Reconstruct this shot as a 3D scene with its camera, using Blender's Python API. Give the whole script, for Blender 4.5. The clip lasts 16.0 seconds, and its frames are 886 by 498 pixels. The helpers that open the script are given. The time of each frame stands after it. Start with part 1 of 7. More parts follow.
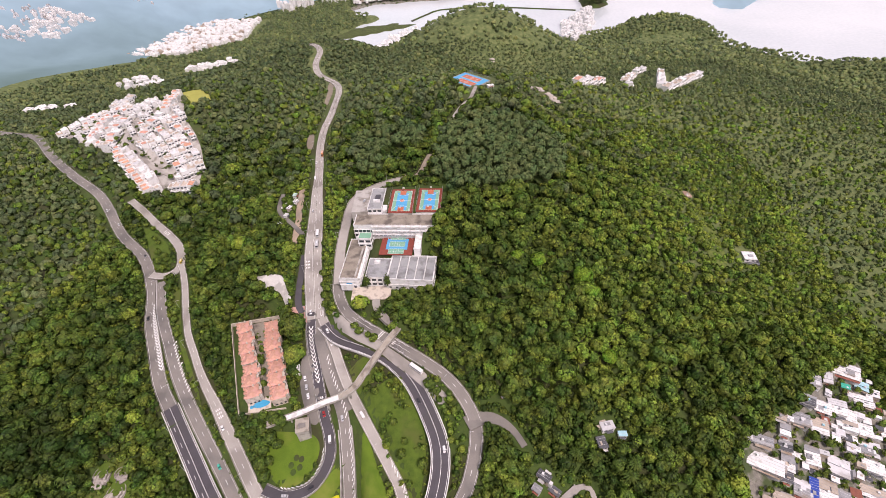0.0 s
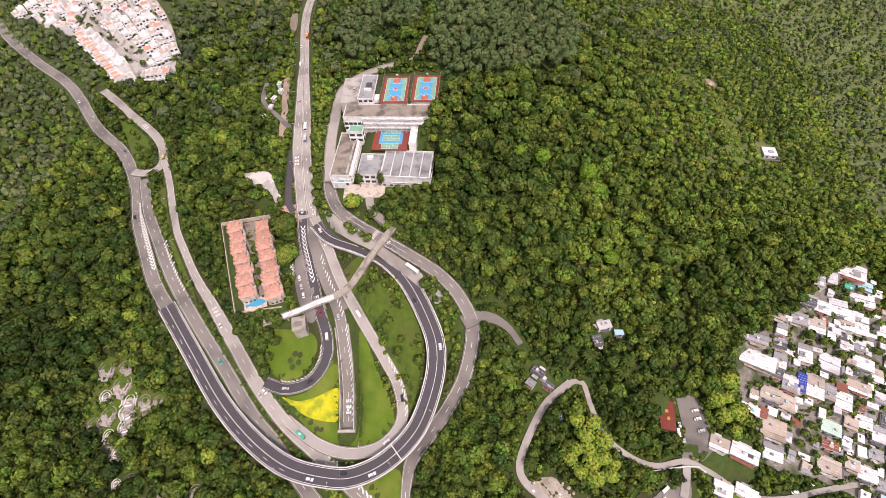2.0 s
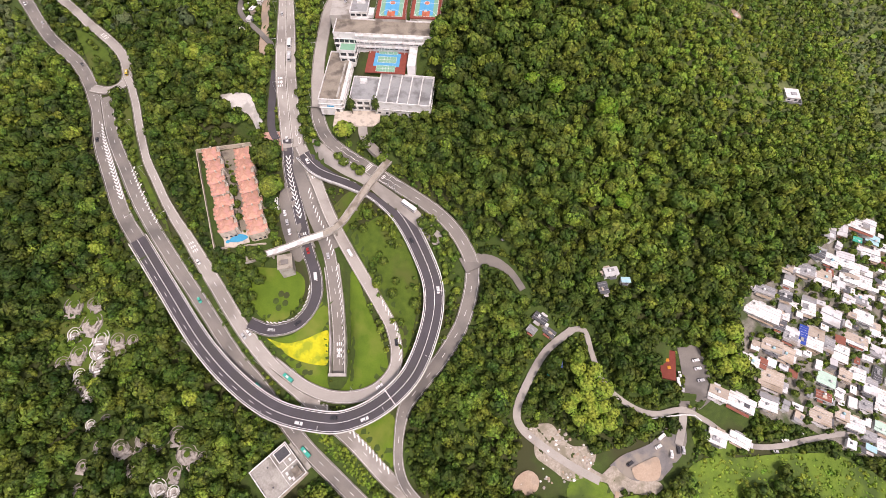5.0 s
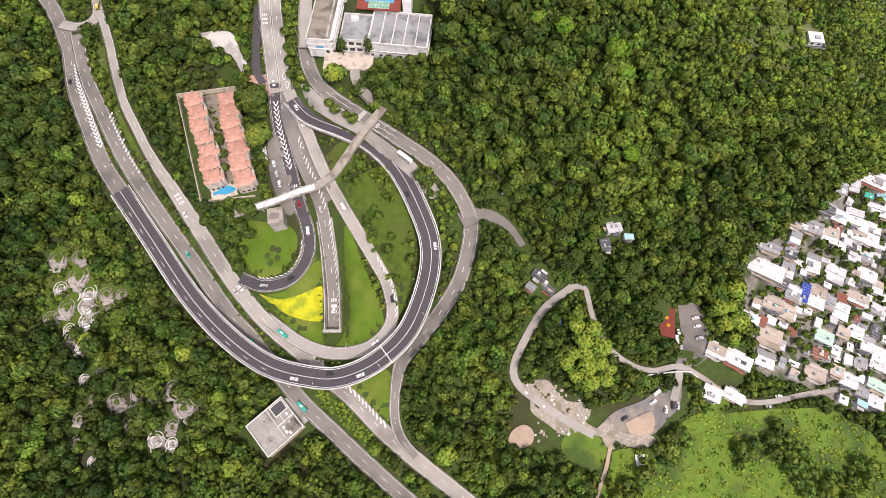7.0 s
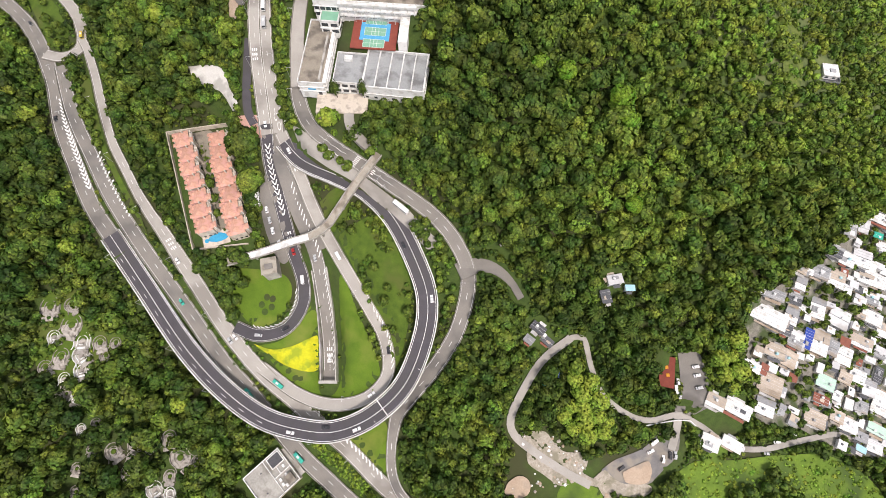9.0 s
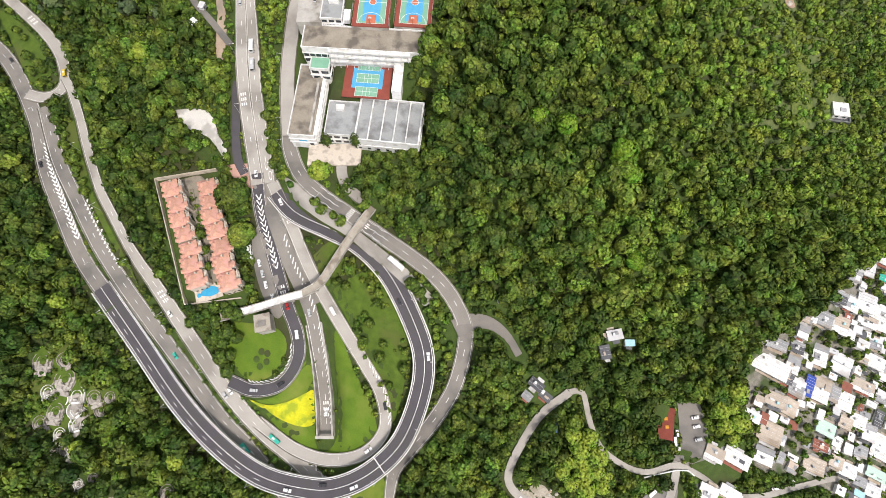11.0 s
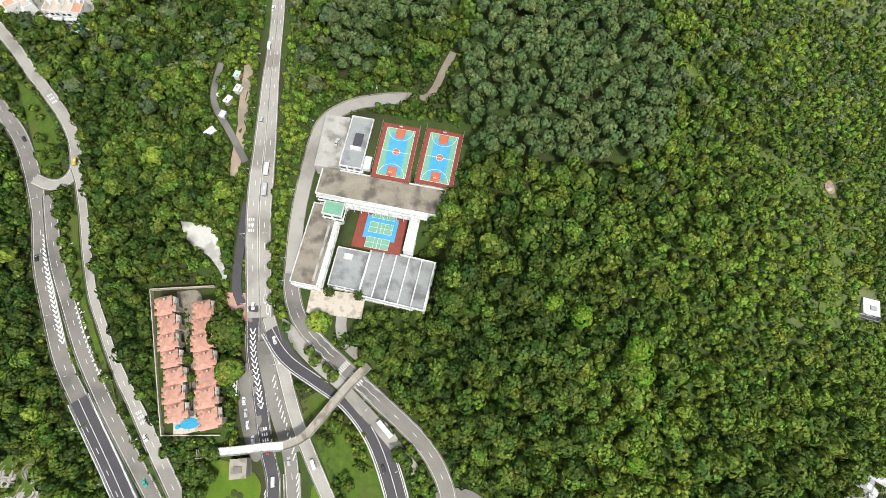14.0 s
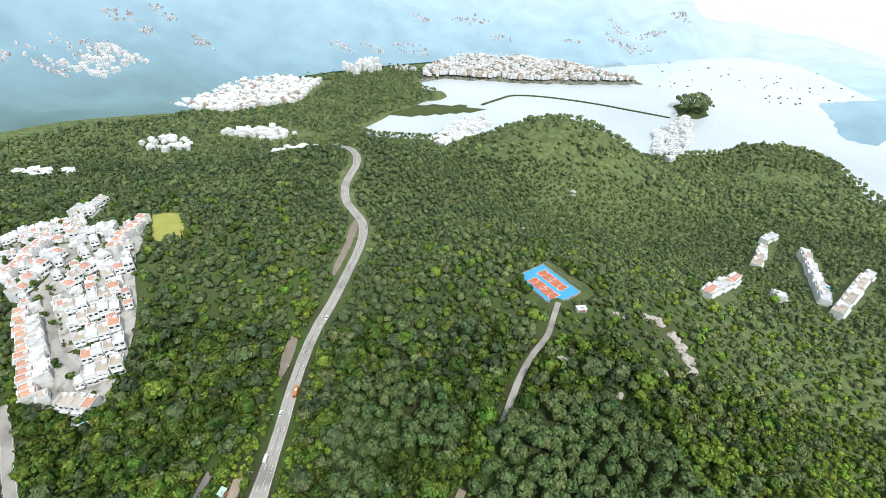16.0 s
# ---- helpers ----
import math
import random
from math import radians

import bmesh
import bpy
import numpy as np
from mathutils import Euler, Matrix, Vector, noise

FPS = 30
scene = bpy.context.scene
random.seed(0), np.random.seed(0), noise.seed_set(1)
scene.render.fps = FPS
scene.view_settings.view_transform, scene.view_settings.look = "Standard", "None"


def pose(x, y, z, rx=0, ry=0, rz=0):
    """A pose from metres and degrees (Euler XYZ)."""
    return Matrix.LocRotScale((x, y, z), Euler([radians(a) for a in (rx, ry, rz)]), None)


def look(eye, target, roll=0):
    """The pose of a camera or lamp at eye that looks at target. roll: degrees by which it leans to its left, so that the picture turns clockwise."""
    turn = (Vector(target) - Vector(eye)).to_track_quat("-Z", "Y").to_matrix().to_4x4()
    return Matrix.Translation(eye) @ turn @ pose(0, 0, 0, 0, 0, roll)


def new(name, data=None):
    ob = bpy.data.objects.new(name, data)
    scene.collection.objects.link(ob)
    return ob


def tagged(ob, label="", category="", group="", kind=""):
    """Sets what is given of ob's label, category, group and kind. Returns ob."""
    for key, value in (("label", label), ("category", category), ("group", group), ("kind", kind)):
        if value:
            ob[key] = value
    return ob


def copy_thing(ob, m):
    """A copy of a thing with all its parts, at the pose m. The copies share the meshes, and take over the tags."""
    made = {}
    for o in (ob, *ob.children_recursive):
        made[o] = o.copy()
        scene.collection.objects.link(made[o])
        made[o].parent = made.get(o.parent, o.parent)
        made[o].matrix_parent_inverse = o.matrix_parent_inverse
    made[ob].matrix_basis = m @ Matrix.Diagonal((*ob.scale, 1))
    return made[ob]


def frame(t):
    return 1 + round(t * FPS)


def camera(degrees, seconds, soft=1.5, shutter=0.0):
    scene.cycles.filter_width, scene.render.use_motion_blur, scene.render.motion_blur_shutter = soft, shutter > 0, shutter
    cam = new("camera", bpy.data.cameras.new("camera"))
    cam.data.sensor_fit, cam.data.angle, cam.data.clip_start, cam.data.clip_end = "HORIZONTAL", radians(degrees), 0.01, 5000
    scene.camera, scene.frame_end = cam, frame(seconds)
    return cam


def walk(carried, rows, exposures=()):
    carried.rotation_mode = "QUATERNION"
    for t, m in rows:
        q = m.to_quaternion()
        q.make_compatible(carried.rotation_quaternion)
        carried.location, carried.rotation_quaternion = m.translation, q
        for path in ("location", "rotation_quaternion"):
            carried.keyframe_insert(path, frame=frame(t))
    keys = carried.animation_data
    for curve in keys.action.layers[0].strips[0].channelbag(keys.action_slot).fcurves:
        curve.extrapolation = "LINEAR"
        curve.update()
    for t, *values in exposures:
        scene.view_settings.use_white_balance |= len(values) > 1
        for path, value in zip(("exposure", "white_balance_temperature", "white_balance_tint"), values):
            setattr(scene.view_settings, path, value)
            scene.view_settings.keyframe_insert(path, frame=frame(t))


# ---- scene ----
cam = camera(87.13, 16.0, soft=0.6)
ROWS = [
    (0.0, 9.36, 32.94, 419.76, -0.485, -41.360, 2.171),
    (0.5, 8.22, 34.44, 413.66, -0.457, -43.636, 1.923),
    (1.0, 10.80, 38.49, 410.36, -0.326, -46.915, 2.171),
    (1.5, 12.04, 42.14, 408.44, -0.289, -50.544, 2.274),
    (2.0, 12.58, 44.49, 406.25, -0.242, -53.697, 2.314),
    (2.5, 12.29, 43.62, 402.16, -0.191, -56.029, 2.152),
    (3.0, 10.71, 40.88, 396.42, -0.189, -57.675, 1.791),
    (5.5, -0.67, 55.76, 382.50, -0.016, -62.113, -1.039),
    (6.0, -0.84, 51.34, 377.54, 0.064, -64.371, -1.201),
    (6.5, -0.53, 52.04, 375.87, 0.116, -66.171, -1.232),
    (7.0, 0.42, 62.09, 378.66, 0.077, -66.864, -1.135),
    (7.5, 1.07, 71.85, 381.49, 0.121, -67.531, -1.097),
    (8.0, 1.71, 82.96, 384.40, 0.244, -68.419, -1.042),
    (8.5, 2.37, 93.70, 386.92, 0.230, -69.213, -0.970),
    (9.0, 3.00, 103.84, 389.16, 0.271, -69.872, -0.932),
    (11.5, 5.45, 156.78, 399.09, -0.027, -72.737, -0.724),
    (12.0, 5.81, 169.36, 400.88, -0.044, -73.008, -0.700),
    (12.5, 6.46, 184.13, 403.27, -0.054, -73.301, -0.684),
    (13.0, 5.92, 198.36, 405.34, 1.299, -72.885, -0.989),
    (13.5, 3.41, 212.65, 408.21, 4.518, -72.631, -1.817),
    (14.0, 0.34, 228.05, 411.85, 7.105, -71.517, -2.424),
    (14.5, -2.74, 244.72, 416.43, 7.418, -66.125, -2.236),
    (15.0, -5.26, 261.81, 422.18, 10.200, -55.400, -2.600),
    (15.5, -7.33, 278.88, 428.17, 10.224, -45.210, -2.041),
    (16.0, -8.88, 295.76, 434.41, 9.242, -36.105, -2.455),
]
walk(cam, [(t, pose(x, y, z, 90 + pitch, roll, yaw)) for t, x, y, z, yaw, pitch, roll in ROWS],
     [(0.0, -0.14, 6700, 29), (1.5, -0.04, 6800, 29), (3.0, 0.0, 6900, 29), (7.0, 0.02, 6700, 22), (9.0, 0.05, 6600, 16), (12.5, 0.1, 6500, 10), (14.5, 0.12, 6300, 6), (15.5, 0.14, 6100, 6), (16.0, 0.02, 6000, 6)])

# ---- light: bright overcast sky, soft high sun ----
SUN_EL, SUN_AZ = 58.0, 150.0
world = bpy.data.worlds.new("sky")
scene.world = world
world.use_nodes = True
wn = world.node_tree
bg = wn.nodes["Background"]
sky = wn.nodes.new("ShaderNodeTexSky")
sky.sky_type, sky.sun_disc = "NISHITA", False
sky.sun_elevation, sky.sun_rotation = radians(SUN_EL), radians(SUN_AZ)
sky.air_density, sky.dust_density, sky.ozone_density = 1.0, 7.0, 1.0
hazy = wn.nodes.new("ShaderNodeMix")
hazy.data_type = "RGBA"
hazy.inputs[0].default_value = 0.55
hazy.inputs[7].default_value = (9.0, 9.6, 10.2, 1)
wn.links.new(sky.outputs[0], hazy.inputs[6])
wn.links.new(hazy.outputs[2], bg.inputs[0])
bg.inputs[1].default_value = 0.1
sun = new("sun", bpy.data.lights.new("sun", "SUN"))
sun.data.energy, sun.data.angle, sun.data.color = 2.9, radians(9), (1.0, 0.96, 0.9)
az, el = radians(SUN_AZ), radians(SUN_EL)
sun.matrix_world = look((0, 0, 900), Vector((0, 0, 900)) - Vector((math.sin(az) * math.cos(el), math.cos(az) * math.cos(el), math.sin(el))))


# ---- materials ----
def ramp(tree, stops):
    r = tree.nodes.new("ShaderNodeValToRGB")
    e = r.color_ramp.elements
    while len(e) < len(stops):
        e.new(0.5)
    for k, (p, c) in zip(e, stops):
        k.position, k.color = p, (*c, 1)
    return r


def surface(name, dark, light, scale=1.0, rough=0.8, bump=0.15, fine=6.0, metal=0.0, piece=0.0, stain=None, stain_scale=0.08, spec=0.4):
    """A weathered surface: coarse and fine mottling, stains, relief; piece: how much pieces differ."""
    m = bpy.data.materials.new(name)
    m.use_nodes = True
    t = m.node_tree
    b = t.nodes["Principled BSDF"]
    co = t.nodes.new("ShaderNodeTexCoord")
    n1 = t.nodes.new("ShaderNodeTexNoise")
    n1.inputs["Scale"].default_value, n1.inputs["Detail"].default_value = scale, 6
    n2 = t.nodes.new("ShaderNodeTexNoise")
    n2.inputs["Scale"].default_value, n2.inputs["Detail"].default_value = scale * fine, 4
    for n in (n1, n2):
        t.links.new(co.outputs["Object"], n.inputs["Vector"])
    s = t.nodes.new("ShaderNodeMath")
    s.operation = "MULTIPLY_ADD"
    s.inputs[1].default_value = 0.45
    t.links.new(n2.outputs["Fac"], s.inputs[0])
    s2 = t.nodes.new("ShaderNodeMath")
    s2.operation = "MULTIPLY"
    s2.inputs[1].default_value = 0.6
    t.links.new(n1.outputs["Fac"], s2.inputs[0])
    t.links.new(s2.outputs[0], s.inputs[2])
    r = ramp(t, [(0.3, dark), (0.72, light)])
    t.links.new(s.outputs[0], r.inputs[0])
    colour = r.outputs[0]
    if stain:
        n3 = t.nodes.new("ShaderNodeTexNoise")
        n3.inputs["Scale"].default_value, n3.inputs["Detail"].default_value = stain_scale, 8
        t.links.new(co.outputs["Object"], n3.inputs["Vector"])
        r3 = ramp(t, [(0.48, (0, 0, 0)), (0.62, (1, 1, 1))])
        t.links.new(n3.outputs["Fac"], r3.inputs[0])
        mx = t.nodes.new("ShaderNodeMix")
        mx.data_type = "RGBA"
        mx.inputs[7].default_value = (*stain, 1)
        t.links.new(r3.outputs[0], mx.inputs[0])
        t.links.new(colour, mx.inputs[6])
        colour = mx.outputs[2]
    if piece:
        oi = t.nodes.new("ShaderNodeObjectInfo")
        hs = t.nodes.new("ShaderNodeHueSaturation")
        mr = t.nodes.new("ShaderNodeMapRange")
        mr.inputs["To Min"].default_value, mr.inputs["To Max"].default_value = 1 - piece, 1 + piece * 0.5
        t.links.new(oi.outputs["Random"], mr.inputs["Value"])
        t.links.new(mr.outputs[0], hs.inputs["Value"])
        t.links.new(colour, hs.inputs["Color"])
        colour = hs.outputs[0]
    t.links.new(colour, b.inputs["Base Color"])
    if bump:
        bp = t.nodes.new("ShaderNodeBump")
        bp.inputs["Strength"].default_value, bp.inputs["Distance"].default_value = bump, 0.3
        t.links.new(s.outputs[0], bp.inputs["Height"])
        t.links.new(bp.outputs[0], b.inputs["Normal"])
    b.inputs["Roughness"].default_value, b.inputs["Metallic"].default_value = rough, metal
    b.inputs["Specular IOR Level"].default_value = spec
    return m


def foliage(name, stops, patch=0.02, clump=0.35, gloss=0.55):
    """Leaves: colour by the tree's own tint, drifting patches and each clump's chance."""
    m = bpy.data.materials.new(name)
    m.use_nodes = True
    t = m.node_tree
    b = t.nodes["Principled BSDF"]
    at = t.nodes.new("ShaderNodeAttribute")
    at.attribute_name = "tint"
    g = t.nodes.new("ShaderNodeNewGeometry")
    co = t.nodes.new("ShaderNodeTexCoord")
    n = t.nodes.new("ShaderNodeTexNoise")
    n.inputs["Scale"].default_value, n.inputs["Detail"].default_value = patch, 4
    t.links.new(co.outputs["Object"], n.inputs["Vector"])
    a = t.nodes.new("ShaderNodeMath")
    a.operation = "MULTIPLY_ADD"
    a.inputs[1].default_value = 0.5
    t.links.new(n.outputs["Fac"], a.inputs[0])
    t.links.new(at.outputs["Fac"], a.inputs[2])
    a2 = t.nodes.new("ShaderNodeMath")
    a2.operation = "MULTIPLY_ADD"
    a2.inputs[1].default_value = clump
    t.links.new(g.outputs["Random Per Island"], a2.inputs[0])
    t.links.new(a.outputs[0], a2.inputs[2])
    r = ramp(t, stops)
    t.links.new(a2.outputs[0], r.inputs[0])
    f = t.nodes.new("ShaderNodeTexNoise")
    f.inputs["Scale"].default_value, f.inputs["Detail"].default_value = 1.0, 5
    t.links.new(co.outputs["Object"], f.inputs["Vector"])
    hs = t.nodes.new("ShaderNodeHueSaturation")
    mr = t.nodes.new("ShaderNodeMapRange")
    mr.inputs["From Min"].default_value, mr.inputs["From Max"].default_value = 0.3, 0.7
    mr.inputs["To Min"].default_value, mr.inputs["To Max"].default_value = 0.36, 1.62
    t.links.new(f.outputs["Fac"], mr.inputs["Value"])
    t.links.new(mr.outputs[0], hs.inputs["Value"])
    t.links.new(r.outputs[0], hs.inputs["Color"])
    hn = t.nodes.new("ShaderNodeTexNoise")
    hn.inputs["Scale"].default_value, hn.inputs["Detail"].default_value = 0.11, 3
    t.links.new(co.outputs["Object"], hn.inputs["Vector"])
    hm = t.nodes.new("ShaderNodeMapRange")
    hm.inputs["From Min"].default_value, hm.inputs["From Max"].default_value = 0.32, 0.68
    hm.inputs["To Min"].default_value, hm.inputs["To Max"].default_value = 0.466, 0.532
    t.links.new(hn.outputs["Fac"], hm.inputs["Value"])
    t.links.new(hm.outputs[0], hs.inputs["Hue"])
    hs.inputs["Saturation"].default_value = 1.0
    t.links.new(hs.outputs[0], b.inputs["Base Color"])
    bp = t.nodes.new("ShaderNodeBump")
    bp.inputs["Strength"].default_value, bp.inputs["Distance"].default_value = 0.6, 0.4
    t.links.new(f.outputs["Fac"], bp.inputs["Height"])
    t.links.new(bp.outputs[0], b.inputs["Normal"])
    b.inputs["Roughness"].default_value, b.inputs["Specular IOR Level"].default_value = gloss, 0.12
    return m


LEAF = foliage("leaves", [(0.05, (0.026, 0.048, 0.011)), (0.35, (0.051, 0.086, 0.016)), (0.6, (0.088, 0.135, 0.022)), (0.85, (0.146, 0.212, 0.031)), (1.0, (0.19, 0.29, 0.038))], clump=0.4)
LEAF_BRIGHT = foliage("bright young leaves", [(0.3, (0.055, 0.135, 0.011)), (0.7, (0.09, 0.205, 0.017)), (1.0, (0.14, 0.27, 0.03))], clump=0.35)
# leaves for distant trees: haze put into the colour, paler and bluer
LEAF_HAZE = foliage("haze-paled leaves", [(0.05, (0.045, 0.066, 0.032)), (0.35, (0.075, 0.105, 0.046)), (0.6, (0.115, 0.152, 0.06)), (0.85, (0.165, 0.205, 0.075)), (1.0, (0.2, 0.25, 0.085))], clump=0.2)
LEAF_GREY = foliage("plantation leaves", [(0.05, (0.034, 0.058, 0.02)), (0.4, (0.074, 0.115, 0.04)), (0.75, (0.122, 0.168, 0.058)), (1.0, (0.18, 0.222, 0.082))], clump=0.3)
M_GROUND = surface("undergrowth", (0.03, 0.056, 0.011), (0.07, 0.11, 0.02), 0.3, 0.95, 0.8, 8, stain=(0.05, 0.055, 0.02), stain_scale=0.03)
gt_ = M_GROUND.node_tree
cover, scrub_n = gt_.nodes.new("ShaderNodeAttribute"), gt_.nodes.new("ShaderNodeTexNoise")
cover.attribute_name = "tint"
scrub_n.inputs["Scale"].default_value, scrub_n.inputs["Detail"].default_value = 0.12, 8
scrub_r = ramp(gt_, [(0.3, (0.075, 0.105, 0.036)), (0.5, (0.12, 0.155, 0.054)), (0.7, (0.18, 0.205, 0.078))])
scrub_m = gt_.nodes.new("ShaderNodeMix")
scrub_m.data_type = "RGBA"
gt_.links.new(gt_.nodes["Texture Coordinate"].outputs["Object"], scrub_n.inputs["Vector"])
gt_.links.new(scrub_n.outputs["Fac"], scrub_r.inputs[0])
gt_.links.new(cover.outputs["Fac"], scrub_m.inputs[0])
gt_.links.new(gt_.nodes["Principled BSDF"].inputs["Base Color"].links[0].from_socket, scrub_m.inputs[6])
gt_.links.new(scrub_r.outputs[0], scrub_m.inputs[7])
gt_.links.new(scrub_m.outputs[2], gt_.nodes["Principled BSDF"].inputs["Base Color"])
M_ROUGH = surface("rough grass", (0.042, 0.082, 0.008), (0.105, 0.165, 0.017), 0.3, 0.95, 0.9, 10, stain=(0.09, 0.115, 0.022), stain_scale=0.06)
M_LAWN = surface("lawn", (0.065, 0.125, 0.008), (0.125, 0.205, 0.015), 0.12, 0.95, 0.3, 14, stain=(0.16, 0.2, 0.03), stain_scale=0.05)
M_MEADOW = surface("meadow", (0.075, 0.14, 0.015), (0.16, 0.245, 0.028), 0.18, 0.95, 0.8, 14, stain=(0.06, 0.1, 0.02), stain_scale=0.04)
M_SCRUB = surface("grave scrub", (0.03, 0.045, 0.014), (0.09, 0.11, 0.03), 0.25, 0.95, 0.6, 10, stain=(0.08, 0.11, 0.03), stain_scale=0.1)
M_YELLOW = surface("yellow flowers", (0.42, 0.42, 0.01), (0.62, 0.6, 0.02), 0.5, 0.9, 0.4, 8, stain=(0.3, 0.36, 0.02), stain_scale=0.2)
M_ASPHALT = surface("fresh asphalt", (0.058, 0.053, 0.06), (0.09, 0.083, 0.092), 0.15, 0.85, 0.05, 20, stain=(0.075, 0.07, 0.073), stain_scale=0.07)
M_ROAD = surface("worn asphalt", (0.19, 0.175, 0.157), (0.27, 0.25, 0.225), 0.1, 0.85, 0.05, 20, stain=(0.15, 0.14, 0.13), stain_scale=0.05)
M_PALE = surface("pale concrete road", (0.33, 0.305, 0.275), (0.44, 0.415, 0.38), 0.1, 0.85, 0.05, 20, stain=(0.26, 0.24, 0.215), stain_scale=0.05)
M_LINE = surface("road paint", (0.68, 0.68, 0.66), (0.82, 0.82, 0.8), 0.6, 0.6, 0.0, 6)
M_CONC = surface("concrete", (0.36, 0.34, 0.31), (0.52, 0.5, 0.46), 0.3, 0.85, 0.1, 8, stain=(0.25, 0.23, 0.2), stain_scale=0.15)
M_WHITE = surface("white paint", (0.74, 0.74, 0.73), (0.86, 0.86, 0.85), 0.3, 0.7, 0.03, 8, stain=(0.6, 0.59, 0.56), stain_scale=0.3, piece=0.1)
M_FRESH = surface("bright fresh concrete", (0.56, 0.54, 0.5), (0.74, 0.72, 0.68), 0.15, 0.85, 0.1, 10, stain=(0.42, 0.4, 0.37), stain_scale=0.12)
M_FLAT = surface("weathered flat roof", (0.22, 0.19, 0.15), (0.36, 0.32, 0.26), 0.15, 0.9, 0.1, 10, stain=(0.14, 0.12, 0.1), stain_scale=0.12)
M_SAND = surface("sandy earth", (0.32, 0.24, 0.17), (0.5, 0.39, 0.3), 0.12, 0.95, 0.3, 10, stain=(0.3, 0.25, 0.2), stain_scale=0.08)
M_DIRT = surface("bare track", (0.2, 0.17, 0.13), (0.32, 0.27, 0.21), 0.12, 0.95, 0.2, 10)
M_ROCK = surface("pale rock", (0.32, 0.28, 0.24), (0.55, 0.5, 0.45), 0.4, 0.9, 0.5, 6)


# ---- building helpers ----
def mesh_ob(name, verts, faces, mat, parent=None, smooth=False):
    me = bpy.data.meshes.new(name)
    me.from_pydata([tuple(v) for v in verts], [], [tuple(f) for f in faces])
    me.materials.append(mat)
    if smooth:
        me.polygons.foreach_set("use_smooth", [True] * len(me.polygons))
    ob = new(name, me)
    ob.parent = parent
    return ob


def part(name, bm, material, parent, label=""):
    me = bpy.data.meshes.new(name)
    bm.normal_update()
    bm.to_mesh(me)
    bm.free()
    me.materials.append(material)
    ob = new(name, me)
    ob.parent = parent
    if label:
        ob["label"] = label
    return ob


def box(bm, x0, y0, z0, x1, y1, z1, bevel=0.0):
    v = [bm.verts.new(p) for p in ((x0, y0, z0), (x1, y0, z0), (x1, y1, z0), (x0, y1, z0), (x0, y0, z1), (x1, y0, z1), (x1, y1, z1), (x0, y1, z1))]
    fs = [bm.faces.new([v[i] for i in f]) for f in ((3, 2, 1, 0), (4, 5, 6, 7), (0, 1, 5, 4), (1, 2, 6, 5), (2, 3, 7, 6), (3, 0, 4, 7))]
    if bevel:
        bmesh.ops.bevel(bm, geom=list({e for f in fs for e in f.edges}), offset=bevel, segments=1, affect="EDGES")
    return bm


def boxes(*bs, bevel=0.0):
    bm = bmesh.new()
    for b in bs:
        box(bm, *b, bevel=bevel)
    return bm


def thing(name, m, label, category, group="", kind=""):
    ob = new(name)
    ob.matrix_world = m
    return tagged(ob, label, category, group, kind)


# ---- the land ----
def ease(a, b, v):
    t = np.clip((v - a) / (b - a), 0, 1)
    return t * t * (3 - 2 * t)


HILLS = [(60, 640, 190, 200, 75), (330, 640, 170, 170, 25), (250, 400, 150, 200, 30), (85, 1085, 200, 150, 142),
         (520, 1010, 180, 170, 55), (580, 1320, 130, 80, 48), (-300, 600, 170, 140, 40), (-700, 700, 260, 200, 30),
         (-420, 880, 200, 150, 45), (-1100, 1000, 400, 250, 60), (-330, 200, 200, 200, 35), (900, 1120, 120, 60, 30), (-190, 900, 150, 140, 75)]
RISE = [[-6, -13, -21, -27, -28, -32, -36, -32, -23, -11],
        [-9, -20, -33, -43, -35, -39, -52, -52, -38, -19],
        [-9, -18, -28, -32, -5, 2, -20, -42, -39, -23],
        [-3, -7, -9, -4, 39, 66, 35, -11, -30, -21],
        [7, 9, 7, 22, 79, 92, 43, 3, -18, -15],
        [22, 30, 23, 22, 61, 56, 11, -2, -7, -4],
        [29, 42, 35, 18, 19, 6, -6, -2, 10, 12],
        [23, 37, 38, 27, 8, -9, -11, 5, 35, 31],
        [12, 21, 27, 26, 8, -6, -5, 13, 39, 30]]


def bell(u):
    u = np.abs(u)
    return np.where(u < 1, 2 / 3 - u * u + u ** 3 / 2, np.where(u < 2, (2 - u) ** 3 / 6, 0))


def hill(x, y):
    """The land's height before roads are cut in, shaped to fit the camera's view."""
    x, y = np.asarray(x, float), np.asarray(y, float)
    shore = 1290 - 230 * ease(640, 860, x) + 60 * ease(250, 420, x) * (1 - ease(420, 520, x)) + 110 * ease(450, 540, x) * (1 - ease(660, 760, x))
    z = np.maximum(112 - 100 * ease(550, 1150, y) - 45 * ease(-60, 260, -y) - 30 * ease(150, 700, np.abs(x)), 8)
    for a, b, rx, ry, h in HILLS:
        z = z + h * np.exp(-((x - a) / rx) ** 2 - ((y - b) / ry) ** 2)
    west = np.interp(y, [1300, 1393, 1489, 1621, 1720, 2050, 2108, 2236, 2375, 2550], [-400, -365, -315, -230, -330, -250, -60, 302, 563, 925])
    sea = ease(0, 60, y - shore) * ease(0, 80, x - west)
    z = z * (1 - sea) - 15 * sea
    for j, row in enumerate(RISE):
        by = bell((y + 120) / 120 - j)
        for i, c in enumerate(row):
            z = z + c * bell((x + 540) / 120 - i) * by
    return z


